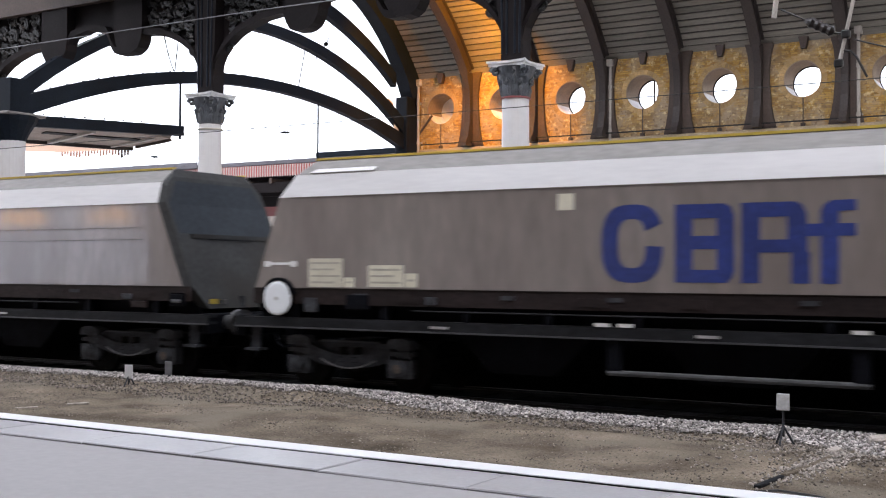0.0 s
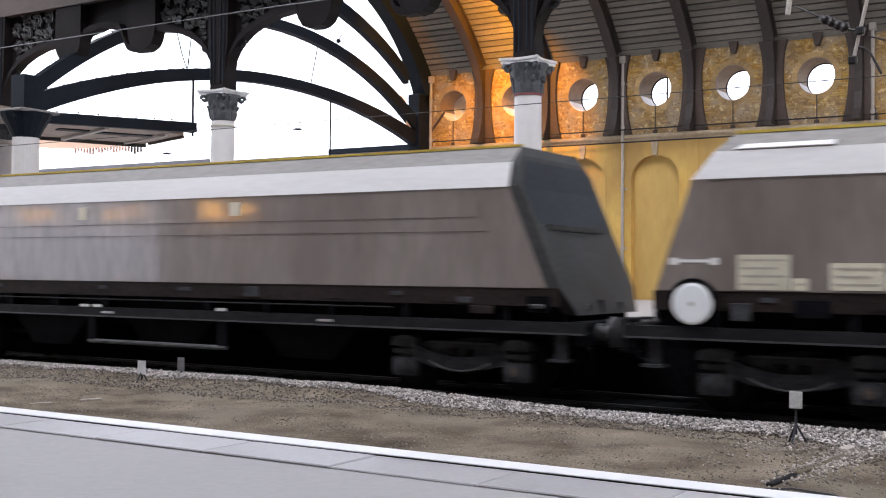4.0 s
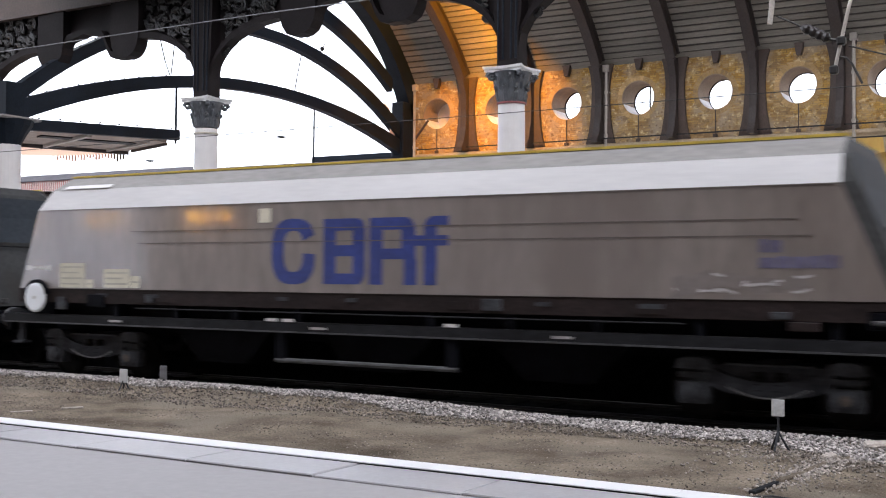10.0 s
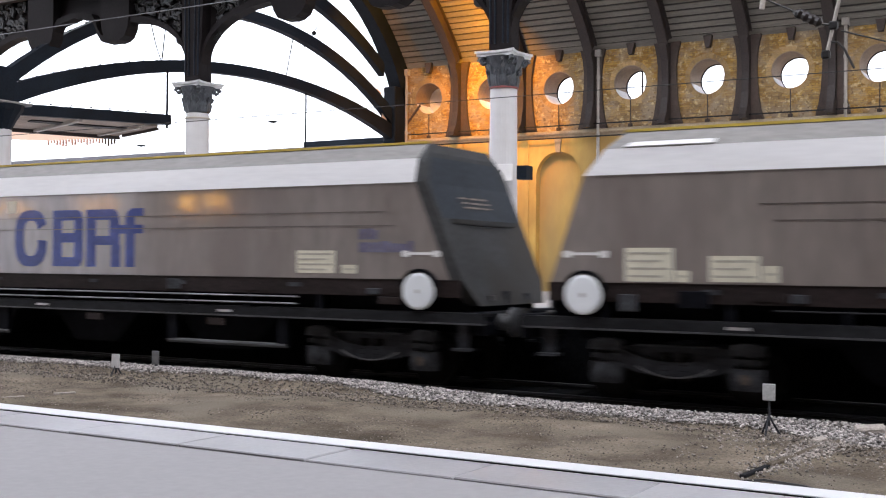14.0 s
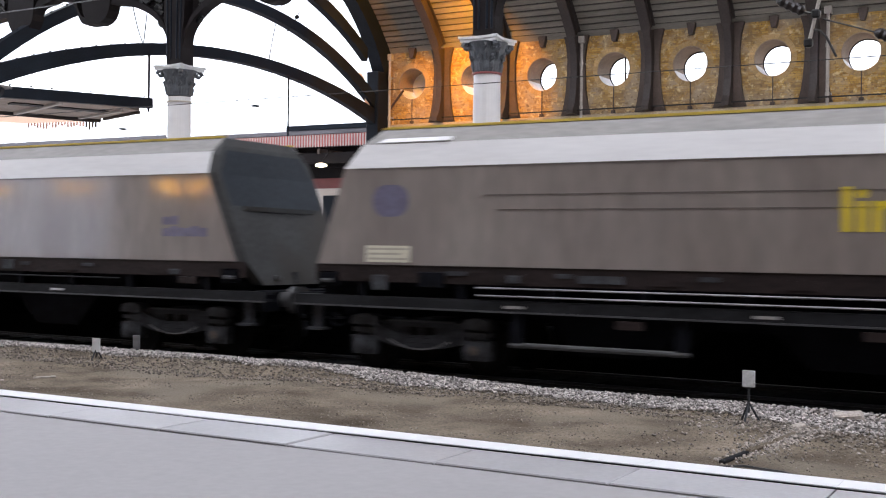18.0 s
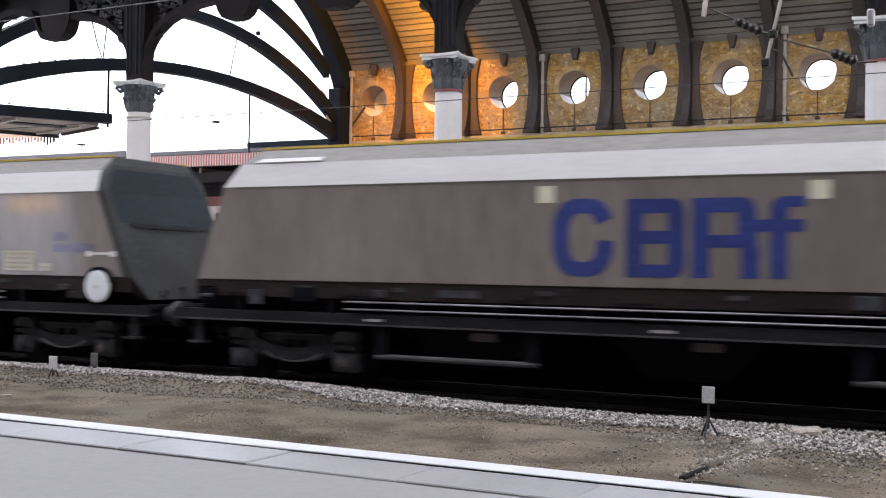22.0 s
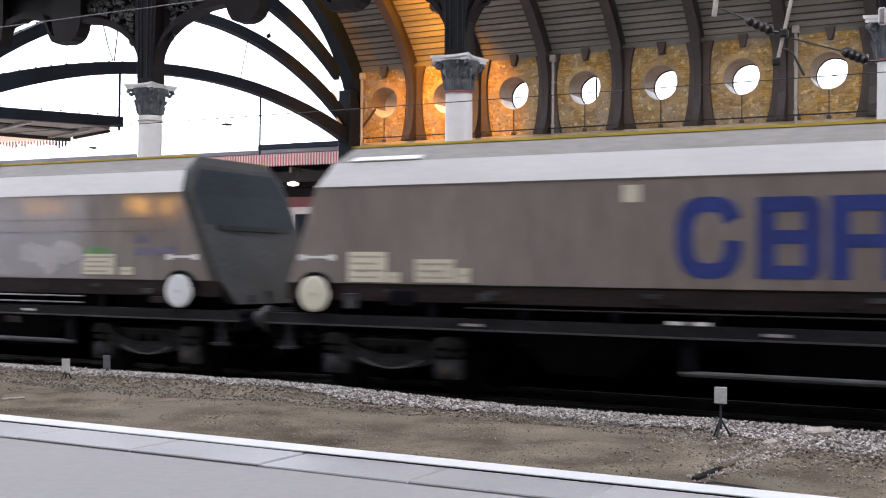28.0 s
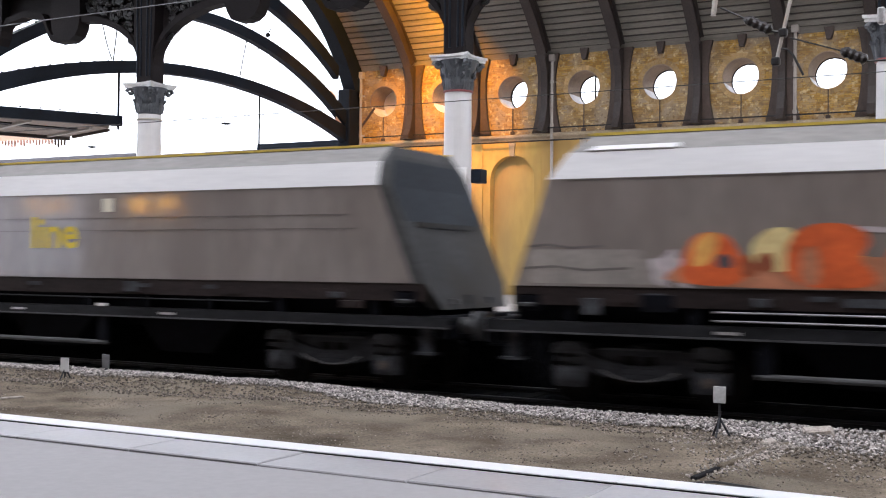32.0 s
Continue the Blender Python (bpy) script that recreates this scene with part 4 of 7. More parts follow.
screen_arc("middle_arch", (31.43, -5.8, 16.37), (31.57, -6.39, 17.33), 20.8, 41.0)
screen_arc("upper_arch", (31.5, -2.8, 15.06), (31.5, -2.34, 15.14), 23.2, 39.7)
half = []
for i in range(31):
    a = math.radians(-8 + 113 * i / 30)
    y, z = 33.96 + 7.61 * math.cos(a), 6.06 + 7.61 * math.sin(a)
    if y >= 31.4:
        half.append((y, z))
inner = half + [(62.8 - y, z) for y, z in reversed(half) if z > 10.5]
outer = []
for y, z in inner:
    d = Vector((y - VC_Y, z - VC_Z)).normalized() * (VR + 0.25)
    outer.append((min(WALL_Y + 0.6, VC_Y + d.x), max(z + 0.4, VC_Z + d.y)))
part("outer_arch", strip(bmesh.new(), inner, outer, yz, GX - 0.3, GX + 0.3), "iron_blue", screen)
bm = extrude(bmesh.new(), [(20.2, 5.98), (27.26, 6.42), (27.26, 6.75), (20.2, 6.30)], yz, GX - 0.12, GX + 0.12)
transom = part("transom", bm, "iron_blue", screen)
for i in range(9):
    y = 21.0 + 0.75 * i
    part("glazing_clip", boxed(GX - 0.03, GX + 0.03, y - 0.018, y + 0.018, 6.33 + 0.064 * (y - 20.2), 6.37 + 0.064 * (y - 20.2)), "iron_blue", transom)
part("hanger", boxed(GX - 0.025, GX + 0.025, 34.52, 34.56, 6.2, 8.42), "iron_blue", screen)
part("hanger", boxed(GX - 0.03, GX + 0.03, 27.165, 27.21, 6.3, 8.15), "iron_blue", screen)
part("end_post", boxed(GX - 0.3, GX + 0.3, WALL_Y - 0.95, WALL_Y - 0.03, 0.9, 9.5, bevel=0.03), "iron_blue", screen)
# wires that hang in the open screen
for pts in (((26.42, 9.61), (26.65, 8.95), (26.88, 8.5)), ((27.08, 9.6), (26.93, 8.5)), ((33.76, 10.54), (33.5, 9.6), (33.33, 8.92)), ((35.2, 11.1), (34.75, 10.5), (34.35, 10.13))):
    part("hanging_wire", tube(bmesh.new(), [(GX, y, z) for y, z in pts], 0.02, 6), "wire", screen)
part("wire_weight", lathe(bmesh.new(), [(0.02, -0.09), (0.09, -0.04), (0.09, 0.04), (0.02, 0.09)], (GX, 35.0, 10.82), sides=10), "iron", screen)
# panes still left in the corner of the screen
for y0, z0, y1, z1 in ((39.3, 8.75, 39.72, 9.35), (39.75, 8.05, 40.12, 8.7)):
    part("pane", extrude(bmesh.new(), [(y0, z0), (y1, z0 - 0.15), (y1, z1 - 0.2), (y0, z1)], yz, GX - 0.01, GX + 0.01), "canopy", screen, "milky leftover pane")

# ---------------------------------------------------------------- arcade of columns
COLS = [-11.77 - 9.12 * i for i in range(-2, 4)]
CAP_B, CAP_T = 3.96 + Z0, 4.75 + Z0


def make_column():
    col = empty("column")
    bm = lathe(bmesh.new(), [(0.43, PLAT), (0.43, PLAT + 0.35), (0.36, PLAT + 0.45), (0.335, PLAT + 0.7), (0.300, CAP_B - 0.02)], sides=28)
    part("shaft", bm, "column", col, smooth=False)
    part("red_ring", lathe(bmesh.new(), [(0.318, CAP_B - 0.035), (0.335, CAP_B - 0.028), (0.335, CAP_B + 0.002), (0.318, CAP_B + 0.01)], sides=28), "red", col, "thin red painted ring")
    bm = lathe(bmesh.new(), [(0.31, CAP_B), (0.33, CAP_B + 0.1), (0.35, CAP_B + 0.35), (0.39, CAP_B + 0.50), (0.46, CAP_B + 0.67)], sides=24)
    for ring, (z, r, h, n) in enumerate(((CAP_B + 0.03, 0.33, 0.34, 8), (CAP_B + 0.28, 0.36, 0.34, 8))):
        for k in range(n):
            a = 2 * math.pi * (k + 0.5 * ring) / n
            c, s = math.cos(a), math.sin(a)
            pts = [(r - 0.03, z), (r - 0.01, z + h * 0.5), (r + 0.03, z + h * 0.85), (r + 0.085, z + h), (r + 0.085, z + h * 0.86)]
            tube(bm, [(c * q, s * q, w) for q, w in pts], [0.045, 0.065, 0.058, 0.04, 0.02], 6)
    for k in range(4):
        a = math.pi / 4 + k * math.pi / 2
        c, s = math.cos(a), math.sin(a)
        spiral = [(0.49 + 0.10 * (1 - i / 9) * math.cos(i * 0.9), CAP_B + 0.56 + 0.11 * (1 - i / 9) * math.sin(i * 0.9)) for i in range(9)]
        tube(bm, [(c * q, s * q, w) for q, w in spiral], 0.055, 6)
    part("capital", bm, "capital", col, "blue-grey foliate capital", smooth=False)
    bm = bmesh.new()
    q = 0.455
    out = []
    for k in range(4):
        a, b = Vector((q, q)), Vector((-q, q))
        for i in range(7):
            f = i / 7
            p = a.lerp(b, f)
            p.y -= 0.10 * math.sin(math.pi * f)
            t = k * math.pi / 2
            out.append((p.x * math.cos(t) - p.y * math.sin(t), p.x * math.sin(t) + p.y * math.cos(t)))
    extrude(bm, out, lambda u, v, d: (u, v, d), CAP_T - 0.13, CAP_T - 0.06)
    extrude(bm, [(u * 1.07, v * 1.07) for u, v in out], lambda u, v, d: (u, v, d), CAP_T - 0.06, CAP_T)
    part("abacus", bm, "abacus", col, "pale moulded abacus slab")
    return tagged(col, "pale cast-iron column with a foliate capital", "column", group="columns of the arcade")


col0 = make_column()
col0.location = (COLS[0], COL_Y, 0)
for x in COLS[1:]:
    col = copy_thing(col0, pose(x, COL_Y, 0))
    if x < -20:
        # the far columns have a grey collar further down instead of the red one
        ring = [o for o in col.children if o.name.startswith("red_ring")][0]
        ring.data = ring.data.copy()
        ring.data.materials[0] = M["bar"]
        ring.name = "grey_ring"
        ring.location.z = -0.14
        tagged(ring, "thin grey collar")


pier = tagged(empty("screen_column"), "pale column with dark capital under the end screen", "column")
part("shaft", lathe(bmesh.new(), [(0.42, PLAT), (0.42, 1.4), (0.375, 1.5), (0.36, 5.58)], (GX, 20.7, 0), sides=24), "column", pier)
part("capital", lathe(bmesh.new(), [(0.36, 5.56), (0.40, 5.65), (0.50, 5.85), (0.66, 6.1), (0.70, 6.25)], (GX, 20.7, 0), sides=16), "iron_blue", pier)
part("abacus", boxed(GX - 0.62, GX + 0.62, 20.05, 21.35, 6.24, 6.32, bevel=0.02), "hood", pier)
part("bell_block", boxed(GX - 0.28, GX + 0.28, 20.4, 21.0, 6.32, 7.3), "iron_blue", pier)


def make_arcade():
    """One span of the arcade, from a column's middle to the next: brackets, pendants, girder."""
    arcade = empty("arcade_span")
    z = Z0
    T = 0.17
    half = []
    # bracket line up from the column, the flat soffit, the pendant of the first rib, the soffit between pendants
    curve = [(0.26, 4.76), (0.25, 5.2), (0.31, 5.5), (0.46, 5.76), (0.64, 5.97), (0.98, 6.21), (1.35, 6.37), (1.9, 6.53), (2.4, 6.59)]
    pend = [(2.58, 6.58), (2.66, 6.36), (2.80, 6.16), (2.98, 6.09), (3.28, 6.09), (3.48, 6.16), (3.62, 6.36), (3.72, 6.6), (3.85, 6.78)]
    bm = bmesh.new()
    left = curve + pend
    right = [(9.12 - u, v) for u, v in reversed(left)]
    low = left + [(4.56, 6.92)] + right
    rim = [(u, v + z) for u, v in low]
    crown = [(u, v + z + 0.18) for u, v in low]
    strip(bm, rim, crown, xz, -T, T)
    part("arch_rim", bm, "iron", arcade)
    part("girder", boxed(0, 9.12, -0.2, 0.2, 8.3 + z, 9.4 + z), "iron", arcade)
    for s in (0, 1):
        x0 = 9.12 * s
        d = 1 - 2 * s
        bm = bmesh.new()
        extrude(bm, [(x0, 4.75 + z), (x0 + d * 0.25, 4.75 + z), (x0 + d * 0.25, 5.4 + z), (x0 + d * 0.34, 5.9 + z), (x0 + d * 0.40, 8.3 + z), (x0, 8.3 + z)], xz, -0.24, 0.24)
        part("bracket_stem", bm, "iron", arcade)
        for f in (0.10, 0.22):
            part("stem_moulding", tube(bmesh.new(), [(x0 + d * f, -0.24, 4.92 + z), (x0 + d * f, -0.245, 5.6 + z), (x0 + d * f * 1.25, -0.24, 8.2 + z)], 0.028, 6), "iron_blue", arcade)
        # cast scrolls that fill the spandrel
        bm = bmesh.new()
        rng = random.Random(5)
        for cx, cz, r in ((0.78, 6.32, 0.17), (0.74, 6.75, 0.22), (1.20, 6.68, 0.22), (1.1, 7.12, 0.24), (1.66, 6.98, 0.24), (1.58, 7.45, 0.24), (0.66, 7.25, 0.22), (2.12, 7.05, 0.22), (2.12, 7.5, 0.22), (0.64, 5.98, 0.12), (1.1, 7.6, 0.22)):
            turn = rng.uniform(0, 6)
            for m in (1.0, 0.55):
                tube(bm, [(x0 + d * (cx + m * r * (1 - i / 22) * math.cos(turn + i * 0.62)), 0.0, cz + z + m * r * (1 - i / 22) * math.sin(turn + i * 0.62)) for i in range(12)], 0.05, 5)
            for i in range(5):
                a = turn + i * 1.25
                tube(bm, [(x0 + d * (cx + 0.5 * r * math.cos(a)), 0, cz + z + 0.5 * r * math.sin(a)), (x0 + d * (cx + 1.15 * r * math.cos(a)), 0, cz + z + 1.15 * r * math.sin(a))], [0.05, 0.03], 5)
        part("spandrel_scrollwork", bm, "scroll", arcade, "pierced cast-iron scrollwork")
    for x0 in (3.20, 6.22):
        bm = bmesh.new()
        extrude(bm, [(x0 - 0.54, 6.68 + z), (x0 - 0.49, 6.42 + z), (x0 - 0.38, 6.23 + z), (x0 - 0.2, 6.12 + z), (x0, 6.08 + z), (x0 + 0.2, 6.12 + z), (x0 + 0.38, 6.23 + z), (x0 + 0.49, 6.42 + z), (x0 + 0.54, 6.68 + z), (x0 + 0.54, 9 + z), (x0 - 0.54, 9 + z)], xz, -0.21, 0.19)
        part("pendant", bm, "iron", arcade, "rounded foot of an intermediate rib")
    # added solid panel that keeps the sky out behind the pierced scrollwork
    bm = bmesh.new()
    strip(bm, [(u, v + 0.1) for u, v in rim], [(u, 8.35 + z) for u, v in rim], xz, 0.08, 0.13)
    part("soffit_panel", bm, "iron", arcade)
    return tagged(arcade, "dark iron arcade with pierced scrolled spandrels and rounded pendants", "arcade", group="arcade spans")


span0 = make_arcade()
span0.location = (COLS[1], COL_Y, 0)
for x in COLS[2:]:
    copy_thing(span0, pose(x, COL_Y, 0))

# main span over the platform: boarded haunches, open roof-light in the middle; plain unseen walls close the place
bm = bmesh.new()
MC_Y, MC_Z, MR = 9.9, 9.6, 12.3
for a0, a1 in ((0, 48), (128, 180)):
    strip(bm, arc(MC_Y, MC_Z, MR, a0, a1, 10), arc(MC_Y, MC_Z, MR + 0.2, a0, a1, 10), yz, -60, 40)
tagged(part("ceiling_main_span", bm, "rib"), "boarded vault over the main platform", "ceiling", kind="structure")
# unseen; kept pale to brighten what the wagon sides reflect
tagged(part("wall_south", boxed(-43.4, -14.0, -12.5, -12.0, -0.3, 9.6), "cream_wall"), "unseen plain cream wall behind the near platform", "wall", kind="structure")
# unseen; its brown puts the dark behind the camera into the reflections
tagged(part("wall_south_brown", boxed(-13.99, 40, -12.5, -12.02, -0.3, 9.6), "brown_wall"), "unseen wall toned brown to darken reflections in the wagons", "wall", kind="structure")
# added unseen panes that pass sky light into the wagon side reflections
glazing = tagged(empty("glazed_wall_end"), "unseen milky panes added to brighten the wagon side reflections", "glazed wall", kind="structure")
for i in range(11):
    x = -43.4 - 1.7 * i
    part("pane", boxed(x - 1.65, x - 0.05, -12.2, -12.17, PLAT + 0.4, 9.5), "milky_glass", glazing, "milky pane")
    part("mullion", boxed(x - 0.05, x + 0.05, -12.26, -12.1, PLAT - 0.02, 9.6), "cream_wall", glazing)
part("plinth", boxed(-62.1, -43.46, -12.4, -12.1, -0.3, PLAT + 0.38), "cream_wall", glazing)
tagged(part("roof_south", boxed(-62.0, 40, -12.0, -2.4, 9.6, 9.8), "board"), "flat boarded roof beside the main vault", "ceiling", kind="structure")
# added out of view; blocks the open sky that lit the wagon ends
tagged(part("wall_east", boxed(40.0, 40.5, -12.5, WALL_Y + WALL_T, -0.3, 22), "cream_wall"), "unseen wall added to shade the wagon ends", "wall", kind="structure")

# ---------------------------------------------------------------- beyond the shed
def canopy_with_valance(name, label, x0, x1, y, depth, z_top, z_val, z_bot, step=0.16, raised=None):
    """A platform roof: dark fascia, striped plank valance, beams under it."""
    c = empty(name)
    part("roof", boxed(x0, x1, y, y + depth, z_top - 0.22, z_top, bevel=0.03), "slate_fascia", c)
    if raised:
        part("parapet", boxed(raised[0], raised[1], y - 0.02, y + 0.3, z_top, raised[2], bevel=0.02), "iron_blue", c)
    part("fascia", boxed(x0, x1, y + 0.06, y + 0.12, z_bot + 0.05, z_top - 0.2), "valance_red" if depth > 3 else "pink_paint", c)
    n = int((x1 - x0) / step)
    pl = None
    for i in range(min(n, 290)):
        if pl is None:
            bm = bmesh.new()
            extrude(bm, [(0, z_bot + 0.06), (0.035, z_bot), (0.06, z_bot + 0.06), (0.06, z_val), (0, z_val)], xz, -0.02, 0.02)
            pl = part("valance_plank", bm, "pale_valance" if depth > 3 else "white", c)
            pl.location = (x1 - step, y + 0.02, 0)
        else:
            share(pl, pose(x1 - step * (i + 1), y + 0.02, 0), c)
    for k in range(3):
        part("beam", boxed(x0, x1, y + 0.2 + depth * 0.25 * k, y + 0.35 + depth * 0.25 * k, z_bot - 0.75 - 0.05 * k, z_bot - 0.25), "iron", c)
    k = x0 + 2.0
    while k < x1:
        part("post", boxed(k - 0.07, k + 0.07, y + depth * 0.5 - 0.07, y + depth * 0.5 + 0.07, PLAT - 0.04, z_bot), "iron", c)
        k += 11.2
    k = x0 + 1.0
    while k < x1:
        part("rafter", boxed(k, k + 0.14, y + 0.1, y + depth, z_bot - 0.3, z_bot - 0.05), "rib", c)
        k += 2.4
    return tagged(c, label, "platform canopy")


canopy_with_valance("outer_canopy", "dark platform canopy with a red and white striped valance", -74, -28.6, 44.0, 7.0, 7.61, 7.37, 6.78, raised=(-34.0, -28.6, 7.86))
tagged(part("canopy_gutter", boxed(-74, -41.7, 43.88, 43.975, 7.40, 7.745, bevel=0.03), "slate_fascia"), "deep grey gutter along the outdoor canopy", "gutter", kind="structure")
canopy_with_valance("side_canopy", "low platform canopy with pink striped valance beyond the arch", -24, -7, 47.0, 0.7, 6.9, 5.72, 5.22, step=0.14)
# added pale paving that bounces daylight up under the canopies
tagged(part("platform_outside", boxed(-80, 20, 43.0, 49.0, -0.3, PLAT - 0.03), "coping"), "pale bounce platform added beyond the brick wall", "platform", kind="structure")
house = tagged(empty("outdoor_building"), "low brown station building under the outdoor canopy", "building")
part("upper_wall", boxed(-76, -28.4, 46.2, 46.6, 5.45, 7.3), "iron", house)
part("pink_band", boxed(-76, -28.4, 46.15, 46.6, 4.95, 5.45), "red", house, "pinkish red band under the eaves")
part("lower_wall", boxed(-76, -28.4, 46.2, 46.6, -0.33, 4.95), "cream_wall", house)
for i in range(10):
    part("window", boxed(-72 + 4.3 * i, -70.2 + 4.3 * i, 46.16, 46.25, 2.0, 4.6), "iron_blue", house)
lampset = tagged(empty("canopy_lamp"), "lit round lamp under the dark outdoor canopy", "lamp")
part("lamp_glass", lathe(bmesh.new(), [(0.05, 5.78), (0.26, 5.84), (0.28, 5.9), (0.1, 5.98)], (-31.6, 43.6, 0), sides=14), "warm_glow", lampset, "glowing warm glass")
part("lamp_stem", tube(bmesh.new(), [(-31.6, 43.6, 5.98), (-31.6, 44.2, 6.6), (-31.6, 44.2, 7.4)], 0.03, 6), "iron", lampset)

# red and white carriage standing outside
coach = tagged(empty("railway_carriage"), "red and white railway carriage standing outside the arch", "carriage")
part("body", boxed(-40, -4, 50.0, 52.7, 2.1, 3.95, bevel=0.12), "white", coach)
part("roof", extrude(bmesh.new(), [(50.0, 3.95), (50.3, 4.35), (51.35, 4.55), (52.4, 4.35), (52.7, 3.95)], yz, -40, -4), "hood", coach)
part("skirt", boxed(-40, -4, 50.1, 52.6, -0.33, 2.1), "frame", coach)
for x in (-35.3, -15.45, -10.2):
    d = part("door", boxed(x - 0.45, x + 0.45, 49.96, 50.02, 2.12, 3.72, bevel=0.02), "pink_red", coach, "red carriage door")
    part("door_window", boxed(x - 0.32, x - 0.02, 49.945, 49.965, 3.0, 3.5), "iron", d)
for i in range(7):
    part("window", boxed(-32 + 2.4 * i, -30.4 + 2.4 * i, 49.97, 50.01, 3.0, 3.6), "iron_blue", coach)
part("blue_line", boxed(-40, -4, 49.97, 50.0, 4.0, 4.05), "iron_blue", coach)

# awning outside the end screen
aw = tagged(empty("awning"), "pale boarded awning with a ragged fringe outside the end screen", "awning")
flat = lambda u, v, d: (u, v, d)
part("soffit", extrude(bmesh.new(), [(-27.0, 18.5), (-26.86, 27.05), (-29.62, 28.1), (-30.0, 28.37), (-31.5, 24.8), (-34.0, 18.5)], flat, 6.34, 6.44), "soffit", aw, "brown boarded soffit")
part("glazed_soffit", extrude(bmesh.new(), [(-30.05, 28.3), (-30.6, 28.8), (-33.6, 28.2), (-38.0, 24.0), (-36.0, 18.5), (-34.05, 18.5), (-31.55, 24.8)], flat, 6.34, 6.42), "canopy", aw, "milky pinkish glazed outer part")


def awning_bar(name, a, b, half, z0, z1, mat):
    d = Vector((b[0] - a[0], b[1] - a[1], 0)).normalized()
    s = Vector((-d.y, d.x, 0)) * half
    return part(name, extrude(bmesh.new(), [(a[0] - s.x, a[1] - s.y), (b[0] - s.x, b[1] - s.y), (b[0] + s.x, b[1] + s.y), (a[0] + s.x, a[1] + s.y)], flat, z0, z1), mat, aw)


awning_bar("purlin", (-29.15, 23.85), (-28.75, 24.75), 0.24, 6.30, 6.335, "iron")
awning_bar("purlin", (-28.75, 25.05), (-28.0, 26.7), 0.24, 6.30, 6.335, "iron")
awning_bar("purlin", (-32.6, 22.6), (-32.0, 24.0), 0.10, 6.26, 6.335, "iron")
awning_bar("rafter", (-27.4, 24.3), (-31.0, 25.6), 0.07, 6.24, 6.335, "pipe")
awning_bar("rafter", (-27.2, 22.4), (-32.2, 23.2), 0.07, 6.24, 6.335, "pipe")
awning_bar("rafter", (-27.2, 26.6), (-30.2, 27.6), 0.05, 6.27, 6.335, "pipe")
awning_bar("edge_beam", (-31.6, 24.5), (-30.0, 28.36), 0.05, 6.22, 6.335, "rib_dark")
awning_bar("edge_beam", (-33.4, 20.3), (-31.6, 24.5), 0.05, 6.22, 6.335, "rib_dark")
rng = random.Random(11)
for (ax, ay), (bx, by), gap in (((-26.92, 27.1), (-29.6, 28.1), 0.14), ((-30.6, 28.78), (-33.6, 28.2), 0.13)):
    length = math.hypot(bx - ax, by - ay)
    for i in range(int(length / gap)):
        f = (i + 0.5) * gap / length
        x, y = ax + (bx - ax) * f, ay + (by - ay) * f
        near = gap > 0.135
        drop = 0.09 if near else rng.uniform(0.12, 0.30) * (1 if i < 4 else 0.75)
        half = 0.045 if near else 0.026
        part("fringe_tooth", boxed(x - half, x + half, y - half, y + half, 6.34 - drop, 6.338), "rib" if near or i < 4 else "pink_paint", aw)
for x, y, z in ((-61.2, 60.0, 10.45), (-48.96, 60.0, 11.5)):
    lh = tagged(empty("street_lamp"), "distant lamp head on a slim white post", "street lamp", group="distant lamps")
    part("head", lathe(bmesh.new(), [(0.03, -0.08), (0.3, -0.04), (0.38, 0.0), (0.2, 0.07), (0.03, 0.08)], (x, y, z), sides=12), "iron_blue", lh)
    part("post", tube(bmesh.new(), [(x + 0.3, y, 0.0), (x + 0.3, y, z)], 0.05, 6), "white", lh)

# ---------------------------------------------------------------- on the far platform
NAME = lettering("lettering", "York", 0.315, 0.011)
NAME.materials.append(M["rubber"])
sign = tagged(empty("station_sign"), "white station name sign reading York on the column", "sign")
SY = 21.98
part("panel", boxed(-12.27, -11.28, SY - 0.03, SY + 0.03, 3.78, 4.14, bevel=0.01), "white", sign, "white name panel with black letters")
part("end_panel", boxed(-11.20, -10.96, SY + 0.02, SY + 0.34, 3.80, 4.10, bevel=0.01), "iron_blue", sign)
part("clamp", boxed(-12.12, -11.42, SY + 0.03, SY + 0.2, 3.88, 4.02), "silver", sign)
letters = new("lettering", NAME)
letters.parent = sign
letters.matrix_basis = pose(-12.235, SY - 0.036, 3.845, 90, 0, 0)

bench = tagged(empty("bench"), "pale slab seat on a white block base", "bench")
part("slab", boxed(-7.6, -5.55, 23.7, 24.4, 1.44, 1.53, bevel=0.015), "abacus", bench)
part("base", boxed(-7.2, -5.75, 23.8, 24.3, 0.905, 1.36, bevel=0.02), "column", bench)
# dark block puts the shadow under the slab into colour
part("shadow_gap", boxed(-7.1, -5.85, 23.85, 24.25, 1.355, 1.445), "iron", bench)


